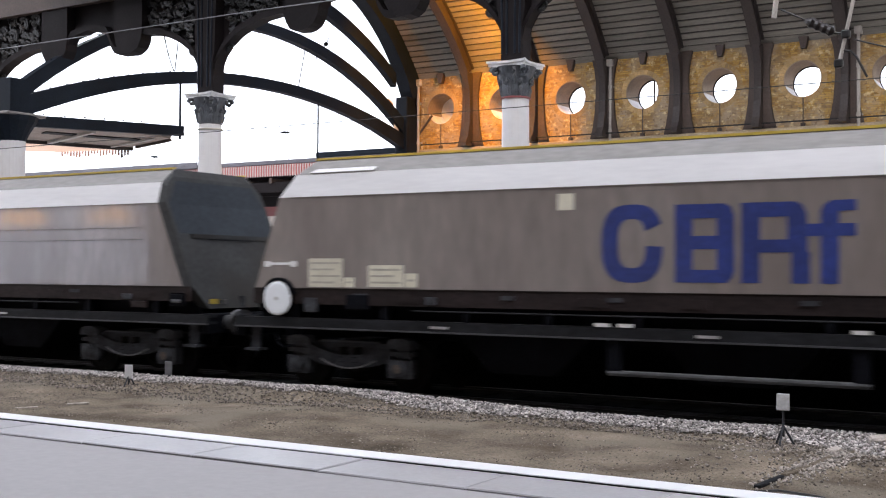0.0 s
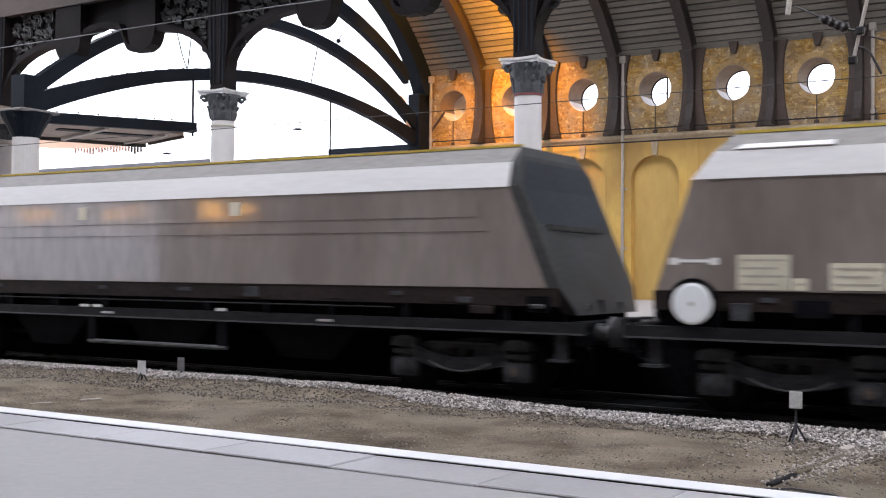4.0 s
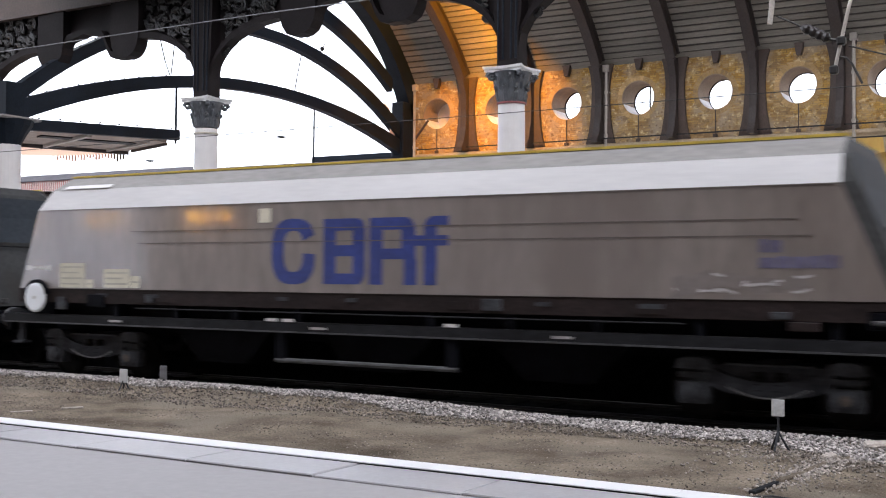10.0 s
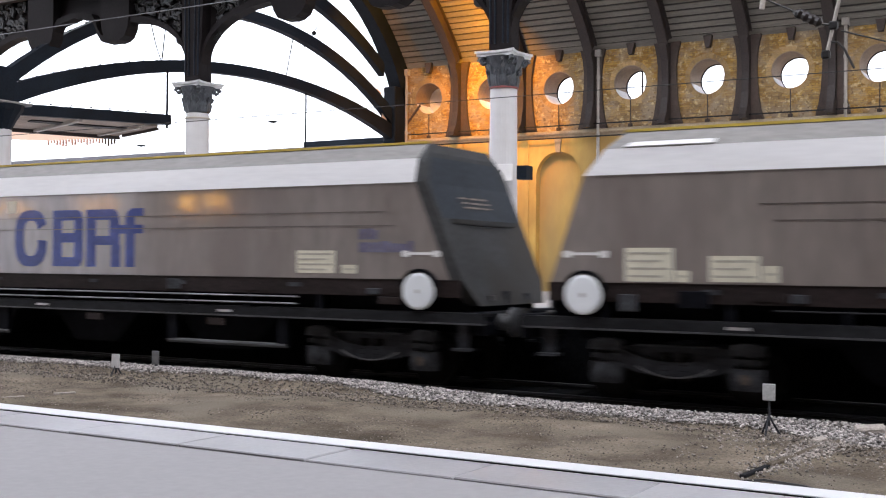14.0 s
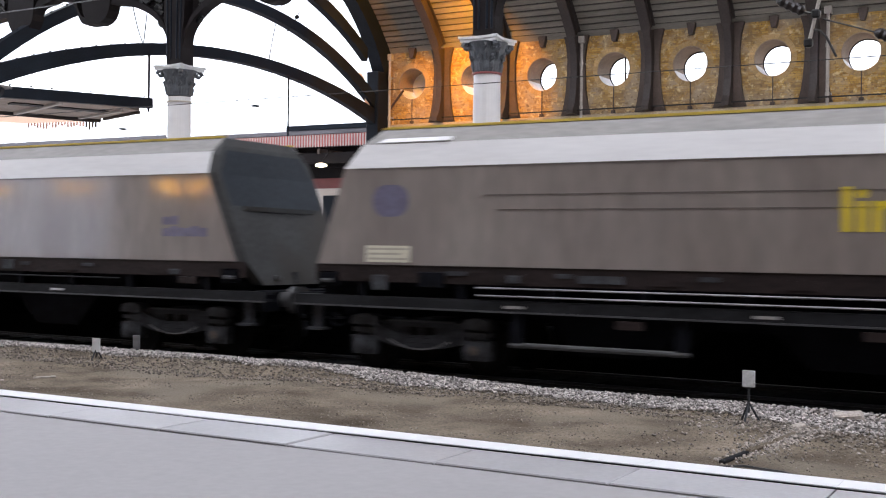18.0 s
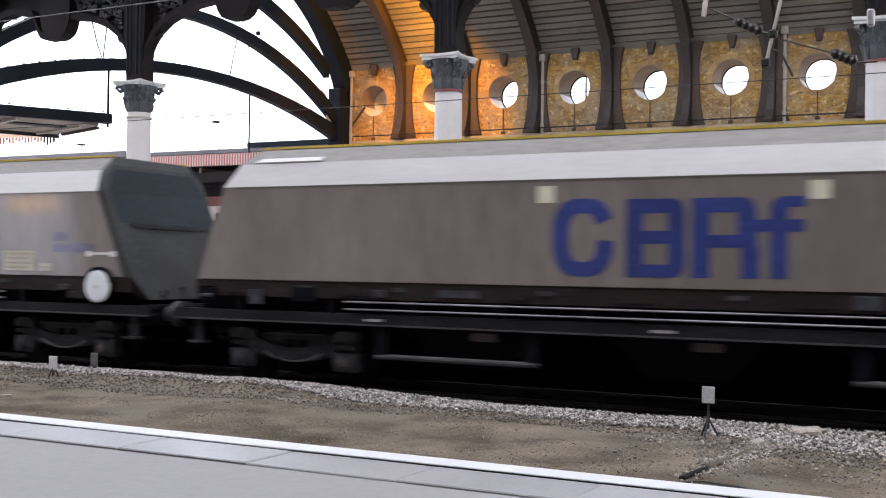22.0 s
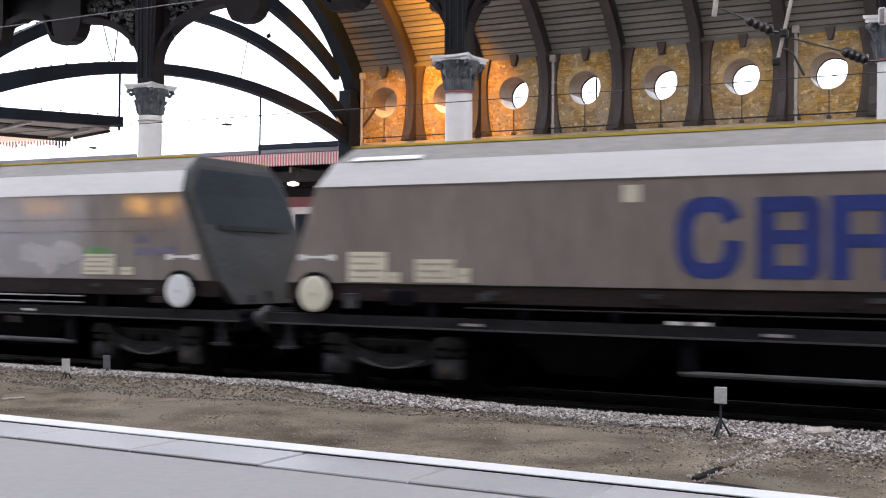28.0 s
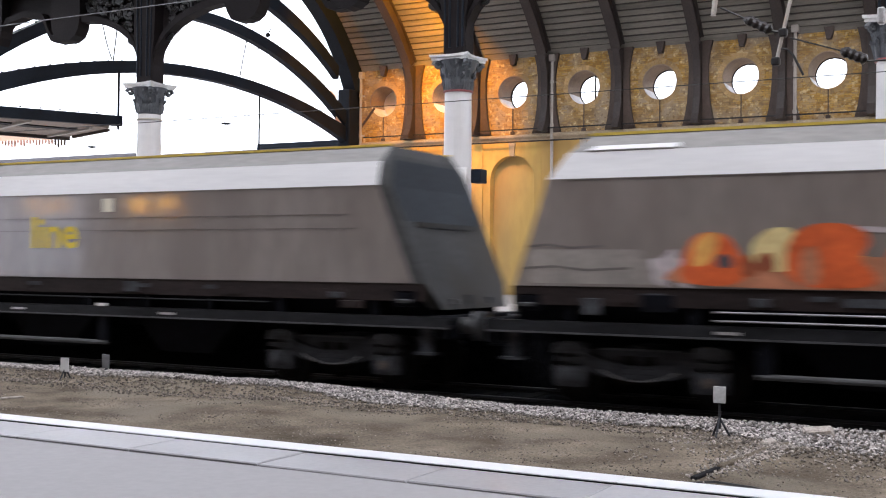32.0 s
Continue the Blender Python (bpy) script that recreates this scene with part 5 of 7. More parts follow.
def make_trolley():
    """A luggage trolley seen from its handle end, leaning with the row."""
    t = empty("luggage_trolley")
    for u, r in ((-0.15, 0.032), (0.15, 0.018)):
        bm = tube(bmesh.new(), [(u + 0.10, 0.45, 0.18), (u + 0.10, 0.04, 0.24), (u + 0.085, 0.0, 0.40), (u + 0.01, -0.10, 1.06), (u, -0.16, 1.19)], r, 8)
        part("side_tube", bm, "silver", t)
    bm = tube(bmesh.new(), [(-0.19, -0.17, 1.215), (-0.06, -0.175, 1.235), (0.06, -0.175, 1.235), (0.19, -0.17, 1.215)], 0.026, 8)
    h = part("handle", bm, "silver", t, "bent steel handle bar")
    part("grip", tube(bmesh.new(), [(-0.19, -0.18, 1.225), (-0.07, -0.185, 1.245)], 0.034, 8), "rubber", h, "black rubber grip")
    rim = part("basket_rim", tube(bmesh.new(), [(-0.16, -0.11, 1.16), (0.17, -0.11, 1.16)], 0.010, 6), "silver", t)
    part("basket_wire", tube(bmesh.new(), [(-0.16, -0.11, 1.10), (0.17, -0.11, 1.10)], 0.010, 6), "silver", rim)
    for x in (-0.11, -0.05, 0.01, 0.07, 0.13):
        part("basket_wire", tube(bmesh.new(), [(x, -0.11, 0.96), (x, -0.11, 1.18)], 0.007, 6), "silver", rim)
    bp = part("basket_plate", boxed(-0.15, 0.18, -0.105, -0.09, 0.93, 1.12, bevel=0.008), "white", t, "white basket plate")
    part("basket_slot", boxed(-0.03, 0.0, -0.115, -0.104, 0.97, 1.08), "bar", bp)
    ad = part("advert_panel", boxed(-0.075, 0.17, -0.065, -0.045, 0.53, 0.86, bevel=0.008), "bracket", t, "dark purple advert panel")
    for z in (0.76, 0.68):
        part("panel_bar", boxed(-0.02, 0.10, -0.071, -0.064, z - 0.012, z + 0.012), "pink_paint", ad)
    part("panel_foot", boxed(-0.09, 0.18, -0.06, -0.03, 0.40, 0.52, bevel=0.01), "white", t, "pale lower panel")
    dk = part("deck", extrude(bmesh.new(), [(-0.02, 0.20), (0.26, 0.24), (0.30, 0.36), (0.02, 0.33)], xz, -0.06, 0.62), "silver", t, "sloping steel deck")
    part("deck_edge", tube(bmesh.new(), [(-0.04, -0.07, 0.14), (0.0, -0.07, 0.32), (0.05, -0.07, 0.38)], 0.022, 6), "rubber", dk, "black rubber edge")
    for x, y in ((-0.02, 0.02), (0.22, 0.02), (0.10, 0.56)):
        w = part("wheel", lathe(bmesh.new(), [(0.02, -0.02), (0.085, -0.02), (0.085, 0.02), (0.02, 0.02)], (x, y, 0.085), "x", 14), "rubber", t)
        part("fork", boxed(x - 0.03, x + 0.03, y - 0.03, y + 0.03, 0.085, 0.21), "silver", w)
    return tagged(t, "galvanised luggage trolley with purple panel in a row", "trolley", group="parked luggage trolleys")


tr0 = make_trolley()
tr0.matrix_basis = pose(-5.69, 24.2, PLAT - 0.02)
for i, x in enumerate((-5.31, -4.93, -4.54, -4.20, -3.85)):
    copy_thing(tr0, pose(x, 24.2 + 0.03 * (i % 2), PLAT - 0.02))

notice = tagged(empty("wall_notice"), "small white notice plate fixed to the brick wall", "notice")
part("plate", boxed(-24.00, -23.50, WALL_Y - 0.13, WALL_Y + 0.01, 4.38, 4.68, bevel=0.01), "white", notice)
for z in (4.48, 4.58):
    part("print_bar", boxed(-23.92, -23.58, WALL_Y - 0.136, WALL_Y - 0.129, z - 0.02, z + 0.02), "rubber", notice, "dark illegible line of print")

# ---------------------------------------------------------------- trackside markers
def marker(x, y, w, h, z0, mat, label):
    t = empty("trackside_marker", pose(x, y, -0.06))
    part("plate", boxed(-w / 2, w / 2, -0.012, 0.012, z0, z0 + h, bevel=0.006), mat, t, "plain square plate")
    part("stem", tube(bmesh.new(), [(0, 0.015, 0.05), (0, 0.015, z0 + h * 0.6)], 0.016, 8), "bogie", t)
    for a in (0.4, 2.5, 4.6):
        part("foot", tube(bmesh.new(), [(0, 0.015, 0.18), (0.13 * math.cos(a), 0.015 + 0.13 * math.sin(a), -0.05)], 0.014, 6), "bogie", t)
    return tagged(t, label, "marker")


marker(-3.65, 14.0, 0.155, 0.205, 0.365, "abacus", "small pale square marker plate on a tripod stake")
marker(-15.26, 14.4, 0.19, 0.24, 0.12, "column", "short pale marker post beside the track")
marker(-14.79, 14.9, 0.17, 0.24, 0.17, "rail_grey", "short grey-brown marker post beside the track")
for k, pts in enumerate((((-3.15, 10.7), (-2.9, 10.95), (-2.5, 10.85), (-2.2, 10.6)), ((-3.1, 10.55), (-2.7, 10.75), (-2.35, 10.75)))):
    tagged(part("loose_cable", tube(bmesh.new(), [(x, y, -0.11) for x, y in pts], 0.022, 6), "wire"), "loose dark cable lying on the earth", "cable", group="loose cables")
trough = tagged(empty("cable_trough", pose(-3.12, 11.0, -0.12, 0, 0, 83)), "grey cable trough lid crossing the earth", "cable trough")
for i in range(4):
    o = part("lid", boxed(0.0, 0.70, -0.035, 0.035, 0, 0.04, bevel=0.01), "sill" if i == 0 else "dirt", trough)
    o.matrix_basis = pose(0.72 * i, 0.02 * (i % 2), 0.012 * (i % 3), 0, 0, 2 - 3 * (i % 2))
for x, y, a in ((-14.03, 12.2, 70), (-14.23, 11.4, 72), (-12.4, 9.3, 20)):
    o = part("timber_scrap", boxed(-0.17, 0.17, -0.03, 0.03, 0, 0.03, bevel=0.008), "rubble")
    o.matrix_basis = pose(x, y, -0.12, 0, 0, a)
    tagged(o, "flat pale scrap of timber lying on the earth", "timber")

# ---------------------------------------------------------------- overhead line
ohl = tagged(empty("overhead_line"), "thin dark overhead wires above the track", "overhead wire")
part("contact_wire", tube(bmesh.new(), [(-70, TRAIN_Y, 4.67), (30, TRAIN_Y, 4.67)], 0.0075, 6), "wire", ohl)
part("catenary_wire", tube(bmesh.new(), [(-70, TRAIN_Y, 7.0)] + [(-70 + 4 * i, TRAIN_Y, 6.9 - 0.25 * math.sin(min(1, max(0, (i - 14) / 8)) * 1.57)) for i in range(1, 25)], 0.010, 6), "rail_grey", ohl)
part("feeder_wire", tube(bmesh.new(), [(-26, WALL_Y - 0.3, 7.48), (10, WALL_Y - 0.3, 7.46)], 0.03, 6), "wire", ohl)
part("wall_cable", tube(bmesh.new(), [(-26, WALL_Y - 0.24, 7.00), (10, WALL_Y - 0.24, 6.98)], 0.03, 6), "wire", ohl)

arm = tagged(empty("cantilever_arm"), "overhead line cantilever with dark insulators", "cantilever arm")
Y = TRAIN_Y
part("main_tube", tube(bmesh.new(), [(-3.05, Y + 0.3, 6.9), (-3.30, Y, 5.79), (-3.49, Y, 4.93)], 0.027, 8), "pipe", arm)
part("registration_arm", tube(bmesh.new(), [(-3.44, Y, 5.10), (-3.34, Y, 5.08), (-3.26, Y, 4.99), (-3.12, Y, 4.70)], 0.017, 8), "wire", arm)
part("steady_rod", tube(bmesh.new(), [(-4.30, Y, 5.77), (-3.93, Y, 5.57)], 0.014, 6), "wire", arm)
part("steady_rod", tube(bmesh.new(), [(-3.57, Y, 5.36), (-3.38, Y, 5.32)], 0.02, 6), "wire", arm)
part("steady_rod", tube(bmesh.new(), [(-3.30, Y, 5.24), (-2.61, Y, 5.0)], 0.012, 6), "wire", arm)
part("steady_rod", tube(bmesh.new(), [(-2.28, Y, 4.83), (-2.0, Y, 4.83)], 0.014, 6), "wire", arm)
part("drop_tube", tube(bmesh.new(), [(-4.34, Y, 6.8), (-4.37, Y, 5.9), (-4.40, Y, 5.66)], 0.04, 8), "pipe", arm)
part("clamp", boxed(-3.46, -3.34, Y - 0.06, Y + 0.06, 5.26, 5.38, bevel=0.02), "wire", arm)
part("clamp", boxed(-3.56, -3.44, Y - 0.05, Y + 0.05, 4.86, 4.98, bevel=0.02), "wire", arm)
for a, b in (((-3.95, 5.58), (-3.56, 5.36)), ((-2.62, 5.01), (-2.27, 4.84))):
    bm = bmesh.new()
    n = 9
    tube(bm, [(a[0] + (b[0] - a[0]) * i / n, Y, a[1] + (b[1] - a[1]) * i / n) for i in range(n + 1)], [0.03] + [0.082 if i % 2 else 0.066 for i in range(n - 1)] + [0.03], 12)
    part("insulator", bm, "insul", arm, "dark ribbed insulator")
part("bright_fitting", boxed(-2.14, -2.04, Y - 0.06, Y + 0.06, 5.32, 5.55, bevel=0.02), "silver", arm)

# lamps behind the near platform, whose glow shows in the wagons' paint
for x, half in ((-39.6, 0.30), (-37.7, 0.24), (-46.8, 0.17), (-45.1, 0.17), (-53.6, 0.20), (-51.9, 0.20)):
    w = tagged(empty("wall_lamp"), "orange sodium lamp on the south wall", "lamp", group="sodium wall lamps")
    part("glass", boxed(x - half, x + half, -11.98, -11.75, 4.97 - half, 4.97 + half * 0.7, bevel=0.05), "sodium_glow", w)
    part("housing", boxed(x - half - 0.1, x + half + 0.1, -12.12 if x < -43.4 else -11.999, -11.7, 4.98 + half * 0.7, 5.04 + half * 0.7), "iron", w)
fl = tagged(empty("wall_washer"), "small sodium lamp aimed at the brick wall", "lamp")
part("housing", boxed(-21.0, -20.6, 34.9, 35.08, 12.62, 12.9, bevel=0.03), "iron", fl)
part("bracket", tube(bmesh.new(), [(-20.8, 35.0, 12.85), (-20.8, 35.0, 14.8)], 0.025, 6), "iron", fl)
fl = tagged(empty("floodlight"), "sodium floodlight under the roof of the side span", "lamp")
part("housing", boxed(-20.84, -20.70, 37.8, 38.0, 11.68, 11.84, bevel=0.02), "iron", fl)
part("bracket", tube(bmesh.new(), [(-20.77, 37.9, 11.82), (-20.77, 37.9, 13.3)], 0.03, 6), "iron", fl)

# proud and pale bricks of the upper wall
rng = random.Random(21)
bk = part("brick", boxed(-0.11, 0.11, -0.012, 0.06, -0.034, 0.034), "brick_loose", wall)
bk.location = (-12.0, WALL_Y, 7.9)
for i in range(270):
    while True:
        b = rng.randrange(9)
        x, z = BAYS[b] + rng.uniform(-1.1, 1.1), 7.36 + 0.08 * rng.randrange(38)
        if math.hypot(x - BAYS[b], z - OC_Z) > OC_R + 0.16 and z < 10.3:
            break
    share(bk, pose(round(x / 0.235) * 0.235, WALL_Y + rng.uniform(-0.004, 0.006), z), wall)

# ---------------------------------------------------------------- train of hopper wagons
PITCH = 18.0433
NEAR = -1.40
AXLE_R = 0.42
BOGIE_X, WHEELBASE = 6.46, 2.04


def end_x(z, side):
    """Where the side plates stop at height z; side -1 is the rear end, 1 the front."""
    if side < 0:
        return -(7.74 + (3.2 - z) * 0.33) if z <= 3.2 else -(7.74 - (z - 3.2) * 0.75)
    return 7.46 + (3.2 - z) * 0.43 if z <= 3.2 else 7.46


def cap_x(z, side):
    """The outer face of the sloping end plate, which stands proud of the sides at the front."""
    if side < 0:
        return end_x(z, -1) - 0.012
    return 7.68 + (3.2 - z) * 0.43 if z <= 3.2 else 7.68 - (z - 3.2) * 0.30


SECTION = [(-1.40, 1.70), (-1.40, 3.22), (-1.30, 3.60), (-0.98, 3.87), (0.98, 3.87), (1.30, 3.60), (1.40, 3.22), (1.40, 1.70)]


END_SECTION = [(-1.38, 1.70), (-1.38, 3.24), (-1.31, 3.52), (-1.10, 3.72), (1.10, 3.72), (1.31, 3.52), (1.38, 3.24), (1.38, 1.70)]


def plate(a, b, thick=0.02):
    """A plate along the body between two corners (y, z) of its section."""
    bm = bmesh.new()
    (ya, za), (yb, zb) = a, b
    n = Vector((0, zb - za, -(yb - ya))).normalized() * thick
    vs = []
    for off in (Vector((0, 0, 0)), n):
        vs.append([bm.verts.new(Vector(p) + off) for p in ((end_x(za, -1), ya, za), (end_x(za, 1), ya, za), (end_x(zb, 1), yb, zb), (end_x(zb, -1), yb, zb))])
    bm.faces.new(vs[0])
    bm.faces.new(vs[1][::-1])
    for i in range(4):
        j = (i + 1) % 4
        bm.faces.new((vs[0][i], vs[1][i], vs[1][j], vs[0][j]))
    return bm


def decal(pts, z_out=0.0):
    """A thin flat piece on the near side, from an outline in (x, z)."""
    return extrude(bmesh.new(), pts, xz, NEAR - 0.006 - z_out, NEAR + 0.002)


def rect(x0, x1, z0, z1):
    return [(x0, z0), (x1, z0), (x1, z1), (x0, z1)]


def round_rect(x0, x1, z0, z1, r, n=5):
    pts = []
    for cx, cz, a in ((x1 - r, z0 + r, -90), (x1 - r, z1 - r, 0), (x0 + r, z1 - r, 90), (x0 + r, z0 + r, 180)):
        pts += [(cx + r * math.cos(radians(a + 90 * i / n)), cz + r * math.sin(radians(a + 90 * i / n))) for i in range(n + 1)]
    return pts


def chord(low, high, reach, d0, d1):
    """A sagging bar of a bogie side frame; low and high give the heights at a share of the reach."""
    n = 16
    xs = [-reach + 2 * reach * k / n for k in range(n + 1)]
    return strip(bmesh.new(), [(x, low(abs(x) / reach)) for x in xs], [(x, high(abs(x) / reach)) for x in xs], xz, d0, d1)


def build_wagon():
    """The parts that every wagon has, at x = 0."""
    w = empty("hopper_wagon")
    part("side_plate", plate(SECTION[0], SECTION[1]), "side", w, "long grey steel side plate")
    part("side_plate", plate(SECTION[7], SECTION[6]), "side", w)
    part("silver_strip", plate(SECTION[1], SECTION[2]), "strip", w, "bare silver upper strip")
    part("silver_strip", plate(SECTION[6], SECTION[5]), "strip", w)
    part("hood_plate", plate(SECTION[2], SECTION[3]), "hood", w, "inclined grey hood plate")
    part("hood_plate", plate(SECTION[5], SECTION[4]), "hood", w)
    for s in (-1, 1):
        bm = boxed(end_x(3.87, -1), end_x(3.87, 1), s * 0.98 - 0.03, s * 0.98 + 0.03, 3.862, 3.90)
        part("warning_rim", bm, "yellow", w, "yellow warning rim along the top")
    for s in (-1, 1):
        bm = bmesh.new()
        front = [bm.verts.new((cap_x(z, s), y, z)) for y, z in END_SECTION]
        back = [bm.verts.new((end_x(z, s) - s * 0.02, y * 0.996, z)) for y, z in SECTION]
        lowf = [bm.verts.new((cap_x(1.30, s), y, 1.30)) for y in (-1.12, 1.12)]
        lowb = [bm.verts.new((end_x(1.30, s) - s * 0.02, y, 1.30)) for y in (-1.12, 1.12)]
        # slopes outward in two bands, so split at the shoulder line
        def skin(v, lo):
            bm.faces.new((v[0], v[1], v[6], v[7]))
            bm.faces.new((v[1], v[2], v[5], v[6]))
            bm.faces.new((v[2], v[3], v[4], v[5]))
            bm.faces.new((lo[0], v[0], v[7], lo[1]))
        skin(front, lowf)
        skin(back, lowb)
        f, b = [lowf[0], *front, lowf[1]], [lowb[0], *back, lowb[1]]
        for i in range(len(f)):
            j = (i + 1) % len(f)
            bm.faces.new((f[i], f[j], b[j], b[i]))
        e = part("end_plate", bm, "end", w, "slate-coloured sloping end plate")
        bm = bmesh.new()
        pts = [(-1.30, 2.66), (1.30, 2.66), (1.33, 3.20), (1.04, 3.64), (-1.04, 3.64), (-1.33, 3.20)]
        face = [bm.verts.new((cap_x(zz, s) + s * 0.012, yy, zz)) for yy, zz in pts]
        back = [bm.verts.new((cap_x(zz, s) - s * 0.006, yy, zz)) for yy, zz in pts]
        bm.faces.new((face[0], face[1], face[2], face[5]))
        bm.faces.new((face[5], face[2], face[3], face[4]))
        for i in range(6):
            bm.faces.new((face[i], face[(i + 1) % 6], back[(i + 1) % 6], back[i]))
        part("end_panel", bm, "panel", e, "darker slate upper panel")
        z = 2.62
        bm = boxed(-0.03, 0.03, -1.02, 1.02, -0.035, 0.035)
        r = part("end_rib", bm, "end", e)
        r.location = (cap_x(z, s) + s * 0.02, 0, z)
        bm = tube(bmesh.new(), [(cap_x(2.58, s) + s * 0.08, -0.62, 2.565), (cap_x(2.58, s) + s * 0.08, 0.55, 2.565)], 0.014, 6)
        part("grab_rail", bm, "sill", e, "thin dark grab rail")
        # small pale and yellow fittings along the foot of the plate
        for y, wide, high, mat in ((-0.72, 0.12, 0.04, "rail_grey"), (-0.2, 0.07, 0.10, "bogie"), (0.55, 0.10, 0.05, "bogie")):
            part("end_fitting", boxed(cap_x(1.42, s) - 0.03, cap_x(1.42, s) + s * 0.03 + 0.03, y - wide / 2, y + wide / 2, 1.42 - high, 1.42 + high), mat, e)
    bm = bmesh.new()
    vs = [bm.verts.new(p) for p in ((-7.15, -1.302, 3.61), (-5.85, -1.302, 3.61), (-5.85, -1.225, 3.675), (-7.05, -1.225, 3.675))]
    ws = [bm.verts.new(v.co + Vector((0, -0.012, 0.014))) for v in vs]
    bm.faces.new(vs)
    bm.faces.new(ws)
    for a in range(4):
        bm.faces.new((vs[a], vs[(a + 1) % 4], ws[(a + 1) % 4], ws[a]))
    part("hood_hatch", bm, "strip", w, "bright bare strip on the hood")
    # hopper floor inside, sloping to the middle
    bm = bmesh.new()
    extrude(bm, [(-7.0, 3.7), (7.2, 3.7), (4.2, 2.2), (-4.0, 2.2)], xz, -0.96, 0.96)
    part("load_bed", bm, "frame", w)
    # solebar band and longitudinal rails
    for s in (-1, 1):
        y = s * 1.385
        part("solebar", boxed(-8.28, 8.28, min(y, y - s * 0.05), max(y, y - s * 0.05), 1.43, 1.695), "sole", w, "rust-brown solebar")
        bm = bmesh.new()
        extrude(bm, [(s * 1.40, 1.03), (s * 1.40, 1.20), (s * 1.15, 1.20), (s * 1.15, 1.15), (s * 1.36, 1.15), (s * 1.36, 1.08), (s * 1.15, 1.08), (s * 1.15, 1.03)], yz, -8.72, 8.72)
        part("sill", bm, "sill", w, "worn grey channel sill")
        # paler strip paints the highlight on the lower edge of the sill
        part("sill_lip", boxed(-8.72, 8.72, min(s * 1.403, s * 1.40), max(s * 1.425, s * 1.42), 1.022, 1.048), "buffer", w, "paler lower edge painted as a highlight")
        # near-black panel paints the shade inside the recess
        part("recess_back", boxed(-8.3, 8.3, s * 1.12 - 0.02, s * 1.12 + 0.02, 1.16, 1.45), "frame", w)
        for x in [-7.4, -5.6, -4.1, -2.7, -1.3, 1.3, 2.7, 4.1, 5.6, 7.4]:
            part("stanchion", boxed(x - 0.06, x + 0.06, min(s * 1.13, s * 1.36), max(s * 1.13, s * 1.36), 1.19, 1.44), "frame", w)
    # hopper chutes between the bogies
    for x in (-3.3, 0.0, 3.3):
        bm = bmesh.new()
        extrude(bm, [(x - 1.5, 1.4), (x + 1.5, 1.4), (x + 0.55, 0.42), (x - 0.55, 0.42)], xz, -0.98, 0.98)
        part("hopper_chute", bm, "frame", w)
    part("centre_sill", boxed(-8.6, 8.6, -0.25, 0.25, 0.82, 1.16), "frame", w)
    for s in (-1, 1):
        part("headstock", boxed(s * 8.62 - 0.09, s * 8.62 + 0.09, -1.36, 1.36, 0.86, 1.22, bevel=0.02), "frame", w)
        for y in (-0.87, 0.87):
            bm = lathe(bmesh.new(), [(0.13, s * 8.65), (0.13, s * 8.78), (0.085, s * 8.79), (0.085, s * 8.93), (0.235, s * 8.94), (0.22, s * 8.985)], (0, y, 1.06), "x", 18)
            part("buffer", bm, "buffer", w, "round pale grey steel buffer")
        bm = bmesh.new()
        tube(bm, [(s * 8.6, 0, 1.0), (s * 8.86, 0, 0.98), (s * 8.96, 0, 0.86), (s * 8.9, 0, 0.72)], 0.035, 6)
        part("coupling_hook", bm, "frame", w)
        bm = bmesh.new()
        tube(bm, [(s * 8.7, 0.4, 0.9), (s * 8.85, 0.38, 0.62), (s * 9.0, 0.36, 0.55)], 0.025, 6)
        part("brake_hose", bm, "frame", w)
        for y in (-1.28, 1.28):
            bm = bmesh.new()
            box(bm, s * 8.30 - 0.10, s * 8.30 + 0.10, y - 0.02, y + 0.02, 0.66, 1.03)
            box(bm, s * 8.30 - 0.15, s * 8.30 + 0.15, y - 0.12, y + 0.12, 0.62, 0.66)
            part("shunter_step", bm, "bogie_dark", w)
    # bogies
    bolster = None
    for s in (-1, 1):
        bg = part("bogie", boxed(-0.22, 0.22, -1.0, 1.0, 0.55, 0.86, bevel=0.03), "bogie_dark", w, "dusty three-piece bogie")
        bg.location.x = s * BOGIE_X
        for y in (-1.02, 1.02):
            o = -0.10 if y < 0 else 0.10
            sf = part("side_frame", chord(lambda f: 0.40 + 0.12 * f ** 2, lambda f: 0.80, 0.86, -0.05, 0.05), "bogie_dark", bg)
            sf.location.y = y
            lc = part("lower_chord", chord(lambda f: 0.385 + 0.16 * f ** 2.4, lambda f: 0.60 + 0.20 * f ** 2, 0.86, min(0.4 * o, 1.25 * o), max(0.4 * o, 1.25 * o)), "bogie_dark", bg)
            lc.location.y = y
            # bright strip stands for the highlight under the chord
            lip = part("chord_lip", chord(lambda f: 0.375 + 0.14 * f ** 2, lambda f: 0.395 + 0.14 * f ** 2, 0.55, min(1.0 * o, 1.5 * o), max(1.0 * o, 1.5 * o)), "rail_grey", bg)
            lip.location.y = y
            tb = part("top_bar", boxed(-0.62, 0.62, -0.09, 0.09, 0.805, 0.83), "bogie", bg)
            tb.location.y = y
            for x in (-1.02, 1.02):
                bm = bmesh.new()
                extrude(bm, [(x - 0.20, 0.26), (x - 0.23, 0.36), (x - 0.23, 0.56), (x + 0.23, 0.56), (x + 0.23, 0.36), (x + 0.20, 0.26)], xz, -o * 0.6, o * 1.4)
